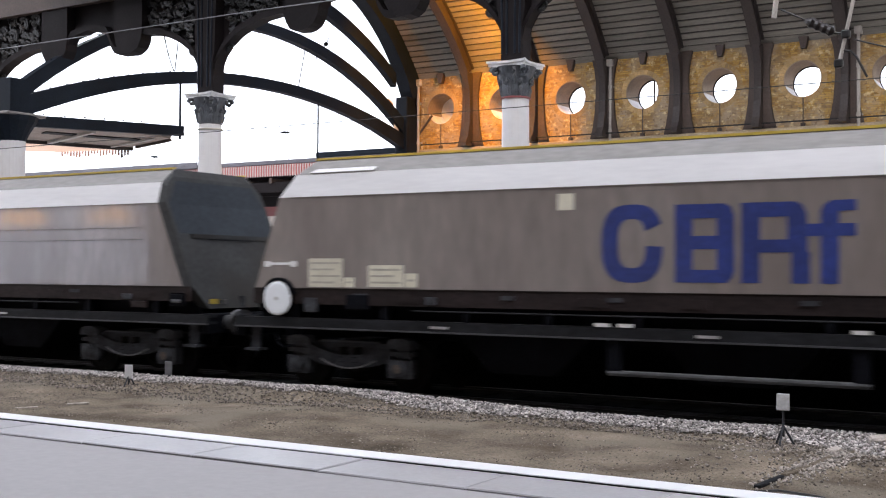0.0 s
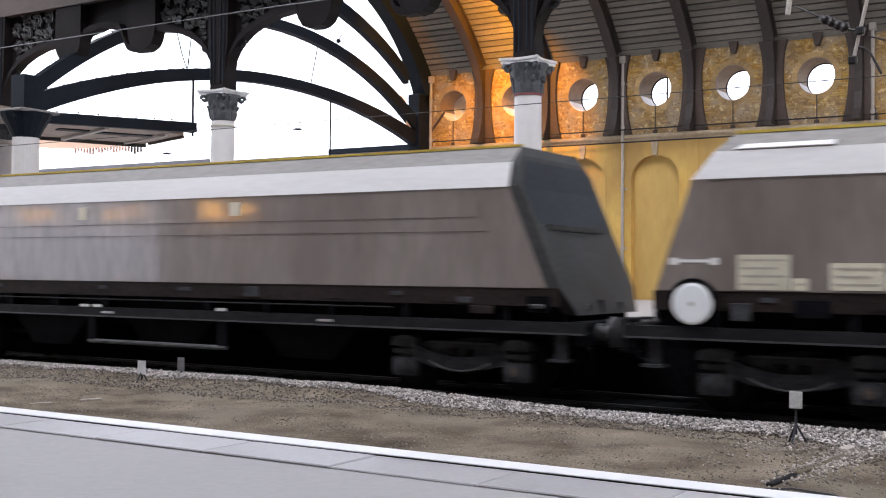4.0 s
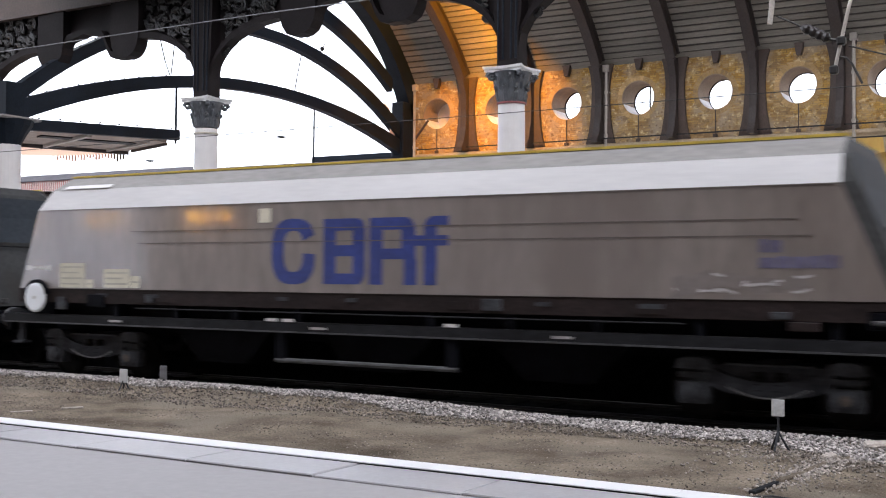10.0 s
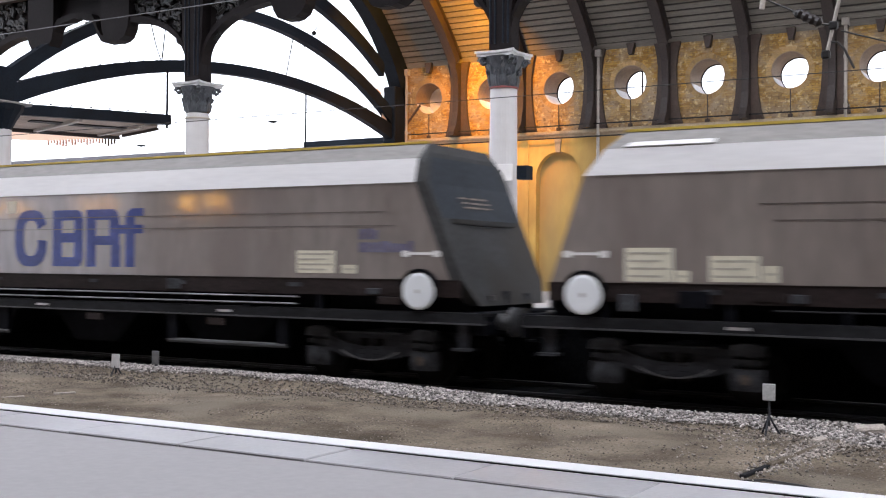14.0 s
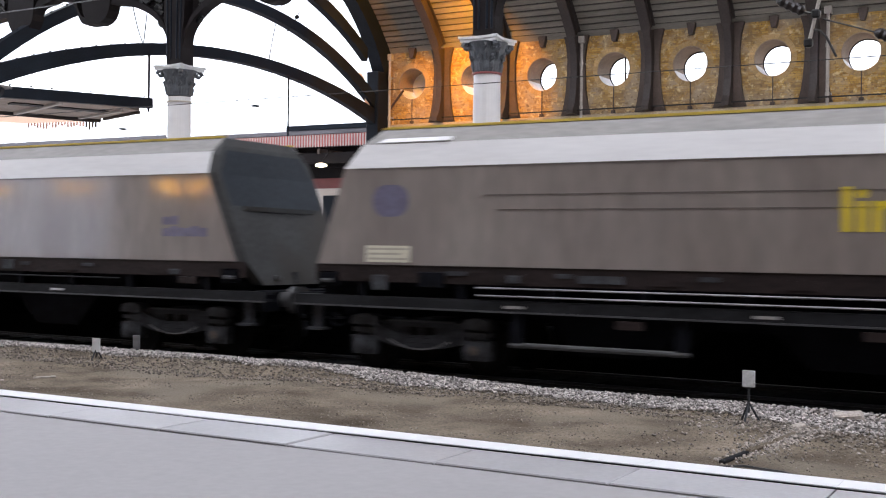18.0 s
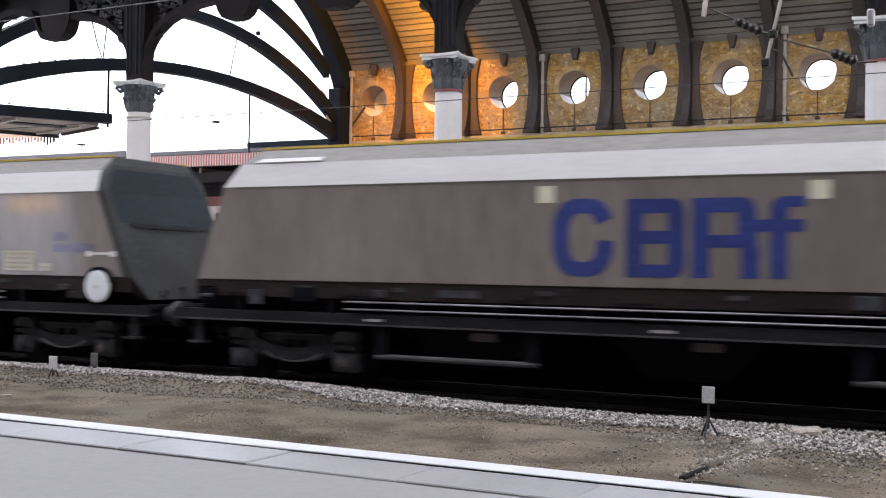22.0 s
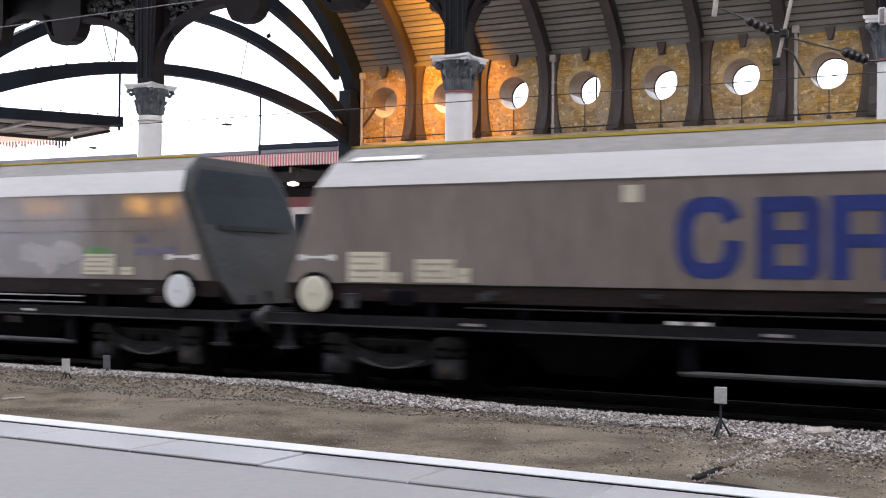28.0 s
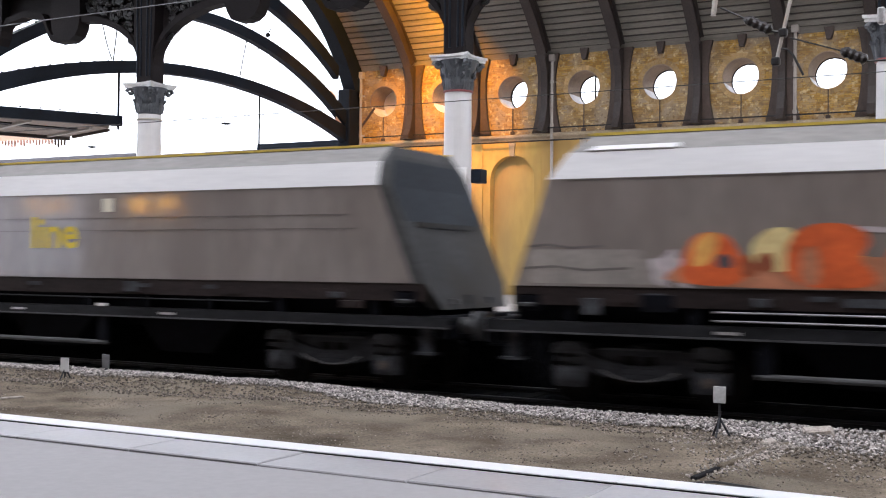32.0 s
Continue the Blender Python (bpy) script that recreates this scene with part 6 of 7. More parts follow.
                extrude(bm, [(x - 0.26, 0.735), (x - 0.22, 0.87), (x - 0.10, 0.90), (x + 0.10, 0.90), (x + 0.22, 0.87), (x + 0.26, 0.735)], xz, -o * 0.6, o * 1.5)
                box(bm, x - 0.21, x + 0.21, min(-o * 0.5, o * 1.3), max(-o * 0.5, o * 1.3), 0.615, 0.685)
                box(bm, x - 0.16, x + 0.16, -0.05, 0.05, 0.5, 0.8)
                lathe(bm, [(0.13, o * 1.4), (0.13, o * 1.9), (0.08, o * 2.1)], (x, 0, 0.42), "y", 14)
                a = part("axle_box", bm, "bogie", bg)
                a.location.y = y
                part("axle_cap", lathe(bmesh.new(), [(0.075, o * 2.1), (0.075, o * 2.16), (0.02, o * 2.2)], (x, 0, 0.42), "y", 10), "rust" if x > 0 else "bogie", a)
            for x in (-0.14, 0.14):
                coil = [(0.08, 0.34)] + [(0.08 + 0.012 * (k % 2), 0.36 + k * 0.04) for k in range(9)] + [(0.08, 0.73)]
                sp = part("spring", lathe(bmesh.new(), coil, (x, 0, 0), "z", 10), "wheel", bg)
                sp.location.y = y + o * 0.4
        for x in (-WHEELBASE / 2, WHEELBASE / 2):
            bm = bmesh.new()
            for y in (-0.75, 0.75):
                d = 1 if y < 0 else -1
                lathe(bm, [(0.10, y - d * 0.06), (0.36, y - d * 0.05), (0.37, y - d * 0.065), (AXLE_R - 0.005, y - d * 0.065), (AXLE_R, y + d * 0.05), (AXLE_R + 0.028, y + d * 0.07), (0.36, y + d * 0.07), (0.34, y + d * 0.02), (0.10, y + d * 0.03)], (0, 0, 0), "y", 28)
                for k in range(3):
                    a = 2 * math.pi * k / 3
                    lathe(bm, [(0.04, y - d * 0.075), (0.04, y - d * 0.04)], (0.24 * math.cos(a), 0, 0.24 * math.sin(a)), "y", 8)
            lathe(bm, [(0.085, -1.05), (0.085, 1.05)], (0, 0, 0), "y", 12)
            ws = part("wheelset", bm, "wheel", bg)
            ws.location = (x, 0, AXLE_R)
    return w


def handwheel(w, x, cream):
    """Large spoked brake wheel in front of a ring guard."""
    bm = bmesh.new()
    z = 1.52
    lathe(bm, [(0.02, NEAR - 0.10), (0.25, NEAR - 0.10), (0.285, NEAR - 0.085), (0.285, NEAR - 0.06), (0.26, NEAR - 0.05), (0.02, NEAR - 0.07)], (x, 0, z), "y", 30)
    hw = part("handwheel", bm, "cream_wheel" if cream else "handwheel", w, "%s painted round brake handwheel" % ("cream" if cream else "white"))
    part("wheel_boss", lathe(bmesh.new(), [(0.035, NEAR - 0.115), (0.035, NEAR - 0.02)], (x, 0, z), "y", 12), "silver", hw)
    bm = bmesh.new()
    ring = [(x + 0.33 * math.cos(radians(a)), z + 0.02 + 0.33 * math.sin(radians(a))) for a in range(10, 171, 10)]
    ring2 = [(x + 0.285 * math.cos(radians(a)), z + 0.02 + 0.285 * math.sin(radians(a))) for a in range(10, 171, 10)]
    strip(bm, ring2, ring, xz, NEAR - 0.09, NEAR)
    part("wheel_guard", bm, "frame", w)
    bm = decal(rect(x - 0.28, x + 0.28, 2.085, 2.125))
    for dx in (-0.28, 0.28):
        extrude(bm, round_rect(x + dx - 0.07, x + dx + 0.07, 2.05, 2.15, 0.03), xz, NEAR - 0.007, NEAR + 0.002)
    part("wheel_mark", bm, "white", w, "white stencilled bar over the handwheel")


def label_plate(w, x0, x1, z0, z1, rows, yellow=False):
    lp = part("label_plate", decal(round_rect(x0, x1, z0, z1, 0.02), 0.004), "label", w, "cream data panel with rows of unreadable print")
    for i in range(rows):
        z = z1 - (i + 0.7) * (z1 - z0) / (rows + 0.4)
        bm = extrude(bmesh.new(), rect(x0 + 0.05, x1 - 0.05 - 0.12 * (i % 2), z - 0.016, z + 0.016), xz, NEAR - 0.013, NEAR - 0.008)
        part("print_bar", bm, "bar", lp)


def logo_blocks(w, mat="blue", x=0.0):
    """Four plain blue shapes: an open ring, a block with two slots, a block on two legs, a bar with crosspieces."""
    z0, z1 = 1.845, 2.915
    zm = 2.385

    def shape(label, pieces):
        bm = bmesh.new()
        for pts in pieces:
            extrude(bm, [(x + u, v) for u, v in pts], xz, NEAR - 0.006, NEAR + 0.002)
        return part("logo_shape", bm, mat, w, label)

    def swell(a, rx, rz):
        c, q = math.cos(a), math.sin(a)
        return (x - 1.38 + rx * abs(c) ** 0.72 * (1 if c > 0 else -1), zm + rz * abs(q) ** 0.72 * (1 if q > 0 else -1))
    turn = [radians(22 + 336 * i / 40) for i in range(41)]
    ring = strip(bmesh.new(), [swell(a, 0.21, 0.345) for a in turn], [swell(a, 0.455, 0.55) for a in turn], xz, NEAR - 0.006, NEAR + 0.002)
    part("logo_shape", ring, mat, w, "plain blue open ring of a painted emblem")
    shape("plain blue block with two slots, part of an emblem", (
        rect(-0.75, -0.50, z0, z1), rect(-0.50, -0.16, z0, 2.02), rect(-0.50, -0.16, 2.30, 2.48), rect(-0.50, -0.16, 2.72, z1),
        [(-0.16, z0), (-0.03, z0), (0.05, 1.92), (0.08, 2.02), (0.08, 2.75), (0.03, 2.87), (-0.06, z1), (-0.16, z1)]))
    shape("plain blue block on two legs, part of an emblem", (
        rect(0.17, 0.42, z0, z1), rect(0.42, 0.78, 2.25, 2.42), rect(0.42, 0.78, 2.72, z1),
        [(0.78, 2.25), (1.04, 2.25), (1.04, 2.46), (1.03, 2.76), (0.97, 2.87), (0.88, z1), (0.78, z1)], rect(0.83, 1.07, z0, 2.25)))
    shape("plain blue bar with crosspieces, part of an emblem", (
        rect(1.20, 1.43, z0, 2.46), rect(1.04, 1.64, 2.46, 2.62), [(1.20, 2.62), (1.43, 2.62), (1.43, 2.78), (1.64, 2.78), (1.64, 2.92), (1.34, 2.92), (1.24, 2.86), (1.20, 2.78)]))


LINE = lettering("lettering", "line", 0.80, 0.016)
LINE.transform(Matrix.Diagonal((1.17 / max(v.co.x for v in LINE.vertices), 0.58 / max(v.co.y for v in LINE.vertices), 1, 1)))
LINE.materials.append(M["line_yellow"])


def yellow_word(w, x=0.0):
    """The yellow painted word on some sides."""
    o = new("lettering", LINE)
    o.parent = w
    o.matrix_basis = pose(x, NEAR - 0.005, 2.23, 90, 0, 0)
    tagged(o, "yellow painted word line")


def smudge(w, x0, x1, z0, z1, mat, label, n=4, seed=0, name="paint_smudge", lift=0.0):
    """Sprayed paint: overlapping uneven shapes with ragged edges."""
    rng = random.Random(seed)
    for i in range(n + 1):
        cx = x0 + (x1 - x0) * (i + 0.5) / (n + 1) + rng.uniform(-0.06, 0.06)
        rx, rz = (x1 - x0) / (n + 1) * rng.uniform(0.5, 0.9), (z1 - z0) * rng.uniform(0.3, 0.5)
        cz = (z0 + z1) / 2 + (z1 - z0) * rng.uniform(-0.15, 0.15)
        p1, p2, p3 = rng.uniform(0, 6), rng.uniform(0, 6), rng.uniform(0, 6)
        pts = []
        for k in range(30):
            a = 2 * math.pi * k / 30
            f = 1 + 0.16 * math.sin(3 * a + p1) + 0.12 * math.sin(5 * a + p2) + 0.07 * math.sin(8 * a + p3)
            c, q = math.cos(a), math.sin(a)
            pts.append((cx + rx * f * abs(c) ** 0.7 * (1 if c > 0 else -1), max(1.705, min(3.19, cz + rz * f * abs(q) ** 0.7 * (1 if q > 0 else -1)))))
        part(name, extrude(bmesh.new(), pts, xz, NEAR - 0.0025 - lift - 0.0011 * ((i + 3 * seed) % 9), NEAR + 0.002), mat, w, label)


def faded_mark(w, x0, x1, z0, z1, seed):
    """A worn painted mark in two rows: plain bars of its size."""
    rng = random.Random(seed)
    high = (z1 - z0) * 0.5
    for row, reach in ((z0, x1), (z0 + high * 1.15, x0 + (x1 - x0) * 0.35)):
        x = x0
        while x < reach - 0.06:
            wd = rng.uniform(0.10, 0.22)
            part("faded_mark", decal(round_rect(x, min(reach, x + wd), row, row + high * rng.uniform(0.75, 1.0), 0.02, 2)), "faded", w, "plain faded blue bar of a worn painted mark")
            x += wd + 0.015


base = build_wagon()


def finish(w, k, kind, rear_wheel=None, front_wheel=None):
    """Pipes, plates and fittings that differ between the two sorts of side."""
    if kind == "one":
        pipes = [(-1.75, 1.80)]
    else:
        pipes = [(2.25, 4.95), (-4.75, -2.05)]
    for x0, x1 in pipes:
        p = part("air_pipe", tube(bmesh.new(), [(x0, NEAR + 0.05, 0.555), (x1, NEAR + 0.05, 0.555)], 0.042, 10), "buffer", w, "long pale air pipe under the sill")
        for x in (x0 + 0.1, x1 - 0.1):
            part("pipe_bracket", boxed(x - 0.10, x + 0.10, NEAR + 0.02, NEAR + 0.12, 0.555, 1.04), "frame", p)
    rng = random.Random(40 + k)
    for x in ((-1.83, -1.48, 1.7) if kind == "one" else ()):
        part("marker_plate", boxed(x - 0.11, x + 0.11, NEAR - 0.012, NEAR + 0.02, 1.205, 1.255), "white", w)
    if kind == "two":
        for z in (1.385, 1.27):
            part("side_rail", tube(bmesh.new(), [(-5.3, NEAR - 0.02, z), (5.2, NEAR - 0.02, z)], 0.016, 6), "rail_grey", w, "thin bright horizontal side rail")
        for x in (-2.9, 0.4, 3.4):
            part("marker_plate", boxed(x - 0.2, x + 0.2, NEAR - 0.012, NEAR + 0.02, 0.86, 0.98), "sole", w)
    else:
        part("side_rail", tube(bmesh.new(), [(-5.0, NEAR - 0.02, 1.36), (5.4, NEAR - 0.02, 1.36)], 0.014, 6), "sill", w)
    for i in range(7):
        x = -7 + 2.3 * i + rng.uniform(-0.5, 0.5)
        part("sole_plate", boxed(x - rng.uniform(0.12, 0.4), x + 0.2, NEAR + 0.001, NEAR + 0.02, 1.48, 1.60), "sole", w)
    for i in range(6):
        x = -6.2 + 2.2 * i + rng.uniform(-0.7, 0.7)
        part("sole_label", boxed(x - rng.uniform(0.08, 0.24), x + 0.12, NEAR - 0.003, NEAR + 0.02, 1.555, 1.62), "bogie", w, "small dull plate on the solebar")
    for i in range(3):
        x = -5 + 4.3 * i + rng.uniform(-0.6, 0.6)
        part("sill_plate", boxed(x - 0.16, x + 0.16, NEAR - 0.008, NEAR + 0.003, 1.09, 1.13), "silver", w)
    for x, z, hx, hz, mat in ((-7.05, 1.42, 0.13, 0.12, "bogie"), (6.7, 1.50, 0.12, 0.05, "bogie"), (-4.7, 1.52, 0.1, 0.06, "bogie"), (2.4, 1.56, 0.16, 0.09, "bogie"), (-6.1, 1.48, 0.22, 0.12, "frame"), (7.0, 1.36, 0.2, 0.06, "sole")):
        part("frame_fitting", boxed(x - hx, x + hx, NEAR - 0.012, NEAR + 0.06, z - hz, z + hz, bevel=0.01), mat, w)
    for x, taken in ((-8.02, rear_wheel), (7.98, front_wheel)):
        if not taken:
            # flat black plate paints the dark hole behind the lever
            pocket = part("lever_pocket", boxed(x - 0.19, x + 0.19, NEAR - 0.006, NEAR + 0.02, 1.34, 1.58, bevel=0.03), "frame", w)
            part("lever", boxed(x - 0.12, x + 0.10, NEAR - 0.05, NEAR - 0.01, 1.40, 1.46, bevel=0.012), "buffer", pocket, "pale release lever")
    if kind == "two":
        part("sole_label", boxed(-3.68, -3.0, NEAR - 0.004, NEAR + 0.02, 1.49, 1.60), "bogie", w, "dull pale plate on the solebar")
    # weld seams along the side
    for z, x0, x1 in (((2.77, -5.2, 6.9), (2.55, -5.0, 7.1)) if k not in (0, 8, 9, 10, 12, 14) else ()) + ((3.205, -7.5, 7.4),):
        part("weld_seam", boxed(x0, x1, NEAR - 0.008, NEAR + 0.002, z - 0.006, z + 0.006), "seam", w)
    if rear_wheel:
        handwheel(w, -7.69, rear_wheel == "cream")
    if front_wheel:
        handwheel(w, {3: 7.38, 13: 7.50}.get(k, 7.59), front_wheel == "cream")


CARS = {
    # number from the first: sort of side, rear wheel, front wheel, emblem
    0: ("one", "white", None, "ring"), 1: ("one", "white", None, "line"), 2: ("one", "cream", None, None), 3: ("two", None, "cream", None),
    4: ("one", "white", None, "ring"), 5: ("one", "white", None, None), 6: ("two", None, "white", "ring"), 7: ("two", None, "white", "line"),
    8: ("one", "white", None, "ring"), 9: ("two", None, "white", "ring"), 10: ("two", None, "white", "ring"), 11: ("one", "white", None, "line"),
    12: ("one", "cream", None, "ring"), 13: ("two", None, "white", "ring"), 14: ("two", None, "white", "ring"), 15: ("one", None, None, "line"),
}
SQUARES = {0: (-2.4,), 1: (2.02,), 2: (-1.92, 2.0), 4: (-2.0,), 5: (2.12,), 6: (-1.94,), 7: (2.0,), 12: (-2.46,)}   # pale square marks, where they differ
wagons = {}
for k in CARS:
    wagons[k] = base if k == 0 else copy_thing(base, Matrix())
for k, (kind, rear, front, emblem) in CARS.items():
    w = wagons[k]
    finish(w, k, kind, rear, front)
    if emblem == "ring":
        logo_blocks(w, x=0.13 if k == 8 else 0.0)
    elif emblem == "line":
        yellow_word(w, -0.08)
    if rear or kind == "one":
        if k == 8:
            label_plate(w, -6.42, -6.18, 1.72, 1.90, 1)
            label_plate(w, -5.93, -5.26, 1.73, 2.08, 3)
        else:
            label_plate(w, -7.09, -6.39, 1.72, 2.19, 4)
            label_plate(w, -6.36, -6.16, 1.72, 1.88, 1)
            label_plate(w, -5.88, -5.21, 1.73, 2.08, 3)
            label_plate(w, -5.18, -4.95, 1.73, 1.95, 1)
    if front:
        dx = -0.3 if k == 3 else 0.0
        if k != 14:
            label_plate(w, 5.17 + dx, 5.95 + dx, 1.78, 2.15, 4)
            label_plate(w, 6.08 + dx, 6.38 + dx, 1.78, 1.92, 1)
    for x in SQUARES.get(k, (-1.94, 1.82)):
        part("square_mark", decal(rect(x - 0.125, x + 0.125, 2.88, 3.12)), "label", w, "pale square mark")
    look_of = {"ring": "blue emblem", "line": "yellow painted word", None: "plain side"}[emblem]
    wheel_of = "cream handwheel" if "cream" in (rear, front) else "white handwheel" if rear or front else "sloping ends"
    text = {3: "grey hopper wagon with pale bubble graffiti and cream handwheel", 5: "grey hopper wagon with faint green graffiti and white handwheel",
            13: "grey hopper wagon with blue emblem and small cyan graffiti", 14: "grey hopper wagon covered in bright orange and yellow graffiti"}
    tagged(w, text.get(k, "grey hopper wagon with silver strip, %s and %s" % (look_of, wheel_of)), "hopper wagon", group="hopper wagons of the train")



# sprayed and faded paint on single wagons
def outline(w, pts, mat, label, width=0.05, name="graffiti_line"):
    """A sprayed line along a few points."""
    a = [(x, z - width / 2) for x, z in pts]
    b = [(x, z + width / 2) for x, z in pts]
    part(name, strip(bmesh.new(), a, b, xz, NEAR - 0.008, NEAR + 0.002), mat, w, label)


def blob(w, pts, mat, label, lift=0.0):
    """A sprayed shape with softened corners."""
    for _ in range(2):
        pts = [(a[0] + (b[0] - a[0]) * f, a[1] + (b[1] - a[1]) * f) for a, b in zip(pts, pts[1:] + pts[:1]) for f in (0.25, 0.75)]
    n = sum(o.name.startswith("graffiti_patch") for o in w.children)
    part("graffiti_patch", extrude(bmesh.new(), pts, xz, NEAR - 0.003 - lift - 0.0009 * (n % 14), NEAR + 0.002), mat, w, label)


for k in (4, 5, 6, 8, 9, 10, 12, 13):
    faded_mark(wagons[k], 6.42, 7.45, 2.12, 2.48, 50 + k)
for k in (2, 3):
    faded_mark(wagons[k], -7.55, -6.4, 2.36, 2.56, 60 + k)
g = "graffiti_patch"
w = wagons[3]
label_plate(w, -7.0, -6.3, 1.72, 2.10, 4)
smudge(w, -6.2, -5.3, 1.72, 1.9, "lime_dust", "yellow-green sprayed patch", 2, 3, g)
for mat, label, pts in (
        ("grey_paint", "pale grey sprayed bubble shape", [(-4.91, 2.15), (-4.67, 2.24), (-4.41, 2.11), (-4.26, 1.85), (-4.22, 1.71), (-4.71, 1.71), (-4.66, 1.81), (-4.9, 1.95)]),
        ("grey_paint", "pale grey sprayed bubble shape", [(-4.2, 2.15), (-3.79, 2.24), (-3.26, 2.22), (-3.05, 2.12), (-3.22, 1.97), (-3.3, 1.71), (-3.79, 1.71), (-3.77, 1.95), (-3.88, 1.97), (-3.92, 1.71), (-4.15, 1.71), (-4.11, 2.0)]),
        ("grey_paint", "pale grey sprayed bubble shape", [(-3.0, 2.17), (-2.75, 2.23), (-2.49, 2.12), (-2.41, 1.96), (-2.64, 1.89), (-2.72, 1.8), (-2.49, 1.82), (-2.08, 1.91), (-1.94, 1.8), (-1.98, 1.71), (-2.91, 1.71), (-3.05, 1.91)]),
        ("dark_paint", "black sprayed shadow", [(-5.08, 2.1), (-4.96, 1.9), (-4.73, 1.71), (-4.85, 1.71), (-5.04, 1.87)]),
        ("dark_paint", "black sprayed shadow", [(-4.08, 1.88), (-3.9, 1.91), (-3.88, 1.75), (-4.04, 1.73)]),
        ("dark_paint", "black sprayed shadow", [(-3.38, 1.82), (-3.21, 1.88), (-2.91, 1.71), (-3.33, 1.71)]),
        ("dark_paint", "black sprayed shadow", [(-2.84, 1.92), (-2.61, 1.89), (-2.66, 1.79), (-2.81, 1.8)]),
        ("lime_paint", "yellow-green sprayed edge", [(-4.98, 2.23), (-4.67, 2.34), (-4.49, 2.25), (-4.67, 2.26), (-4.93, 2.17)]),
        ("lime_paint", "yellow-green sprayed edge", [(-4.23, 2.2), (-3.88, 2.31), (-3.54, 2.31), (-3.04, 2.2), (-3.05, 2.13), (-3.54, 2.25), (-3.87, 2.25), (-4.19, 2.14)]),
        ("dark_paint", "black sprayed edge", [(-3.0, 2.23), (-2.75, 2.31), (-2.54, 2.23), (-2.75, 2.25), (-2.97, 2.18)]),
        ("lime_paint", "yellow-green sprayed edge", [(-2.51, 1.88), (-2.26, 1.98), (-2.03, 1.93), (-2.24, 1.93), (-2.47, 1.83)])):
    blob(w, pts, mat, label)
for q, (x0, x1, z0, z1, mat) in enumerate(((-1.0, 0.7, 1.78, 2.02, "lime_dust"), (1.1, 2.2, 1.76, 2.1, "blue_dust"), (2.8, 4.4, 1.78, 2.12, "blue_dust"), (-0.4, 0.6, 2.78, 2.95, "pale_patch"))):
    smudge(w, x0, x1, z0, z1, mat, "faint sprayed haze on grey paint", 3, 84 + q, g)
w = wagons[4]
smudge(w, 5.3, 7.0, 1.76, 2.06, "haze_dust", "faint pale haze", 5, 44, g)
rng = random.Random(44)
for q in range(12):
    x, z = rng.uniform(5.2, 6.9), rng.uniform(1.80, 2.10)
    long = rng.uniform(0.12, 0.4)
    outline(w, [(x, z), (x + long * 0.5, z + rng.uniform(-0.04, 0.05)), (x + long, z + rng.uniform(-0.05, 0.05))], "grey_paint", "thin pale sprayed stroke", 0.035)
w = wagons[5]
smudge(w, 1.2, 3.6, 1.74, 2.30, "haze_dust", "grey sprayed bubble shape", 4, 12, g)
for mat, label, pts in (
        ("grey_paint", "pale sprayed edge", [(0.86, 2.30), (1.02, 2.36), (1.0, 2.1), (1.02, 1.86), (1.12, 1.72), (0.98, 1.71), (0.85, 1.95)]),
        ("mint_paint", "pale green sprayed crescent", [(1.00, 2.33), (1.14, 2.37), (1.13, 2.12), (1.15, 1.88), (1.24, 1.71), (1.10, 1.71), (0.99, 1.97)]),
        ("dark_dust", "dark sprayed spot", [(1.16, 2.08), (1.37, 2.12), (1.57, 2.03), (1.38, 1.94), (1.23, 1.97)]),
        ("dark_dust", "dark sprayed spot", [(1.75, 2.03), (2.05, 2.05), (2.18, 1.95), (1.94, 1.85), (1.74, 1.88)]),
        ("dark_dust", "dark sprayed line", [(2.68, 1.93), (3.56, 1.93), (3.51, 1.88), (2.85, 1.87), (2.91, 1.71), (2.73, 1.71)]),
        ("dark_dust", "dark sprayed line", [(3.02, 1.78), (3.46, 1.77), (3.43, 1.72), (3.02, 1.72)]),
        ("dark_dust", "dark sprayed line", [(1.25, 2.40), (1.52, 2.45), (1.83, 2.40), (1.52, 2.41)]),
        ("lime_dust", "faint yellow overspray", [(4.65, 2.0), (5.19, 2.0), (5.17, 1.75), (4.7, 1.75)]),
        ("lime_dust", "faint yellow overspray", [(6.73, 2.05), (7.47, 2.04), (7.55, 1.72), (6.75, 1.72)])):
    blob(w, pts, mat, label)
smudge(w, 2.35, 3.35, 2.33, 2.44, "mint_paint", "ragged pale green sprayed stroke", 4, 18, g)
smudge(w, 3.1, 3.7, 2.2, 2.3, "mint_paint", "ragged pale green sprayed stroke", 2, 19, g)
outline(w, [(1.22, 2.40), (1.5, 2.46), (1.75, 2.41), (1.95, 2.33), (2.3, 2.37), (2.8, 2.33), (3.2, 2.29), (3.5, 2.22), (3.72, 2.05), (3.9, 1.88), (4.0, 1.72)], "olive_paint", "wavy yellow-green sprayed line", 0.055)
w = wagons[6]
rng = random.Random(6)
face = [o for o in w.children if o.name.startswith("end_plate") and o.data.vertices[0].co.x > 0][0]
for q in range(9):
    z = 2.86 + 0.075 * (q % 3)
    y = -0.5 + 0.32 * (q // 3) + rng.uniform(-0.05, 0.05)
    part("chalk_stroke", boxed(cap_x(z, 1) + 0.004, cap_x(z, 1) + 0.028, y, y + rng.uniform(0.14, 0.3), z - 0.014, z + 0.014), "pale_patch", face, "pale sprayed stroke")
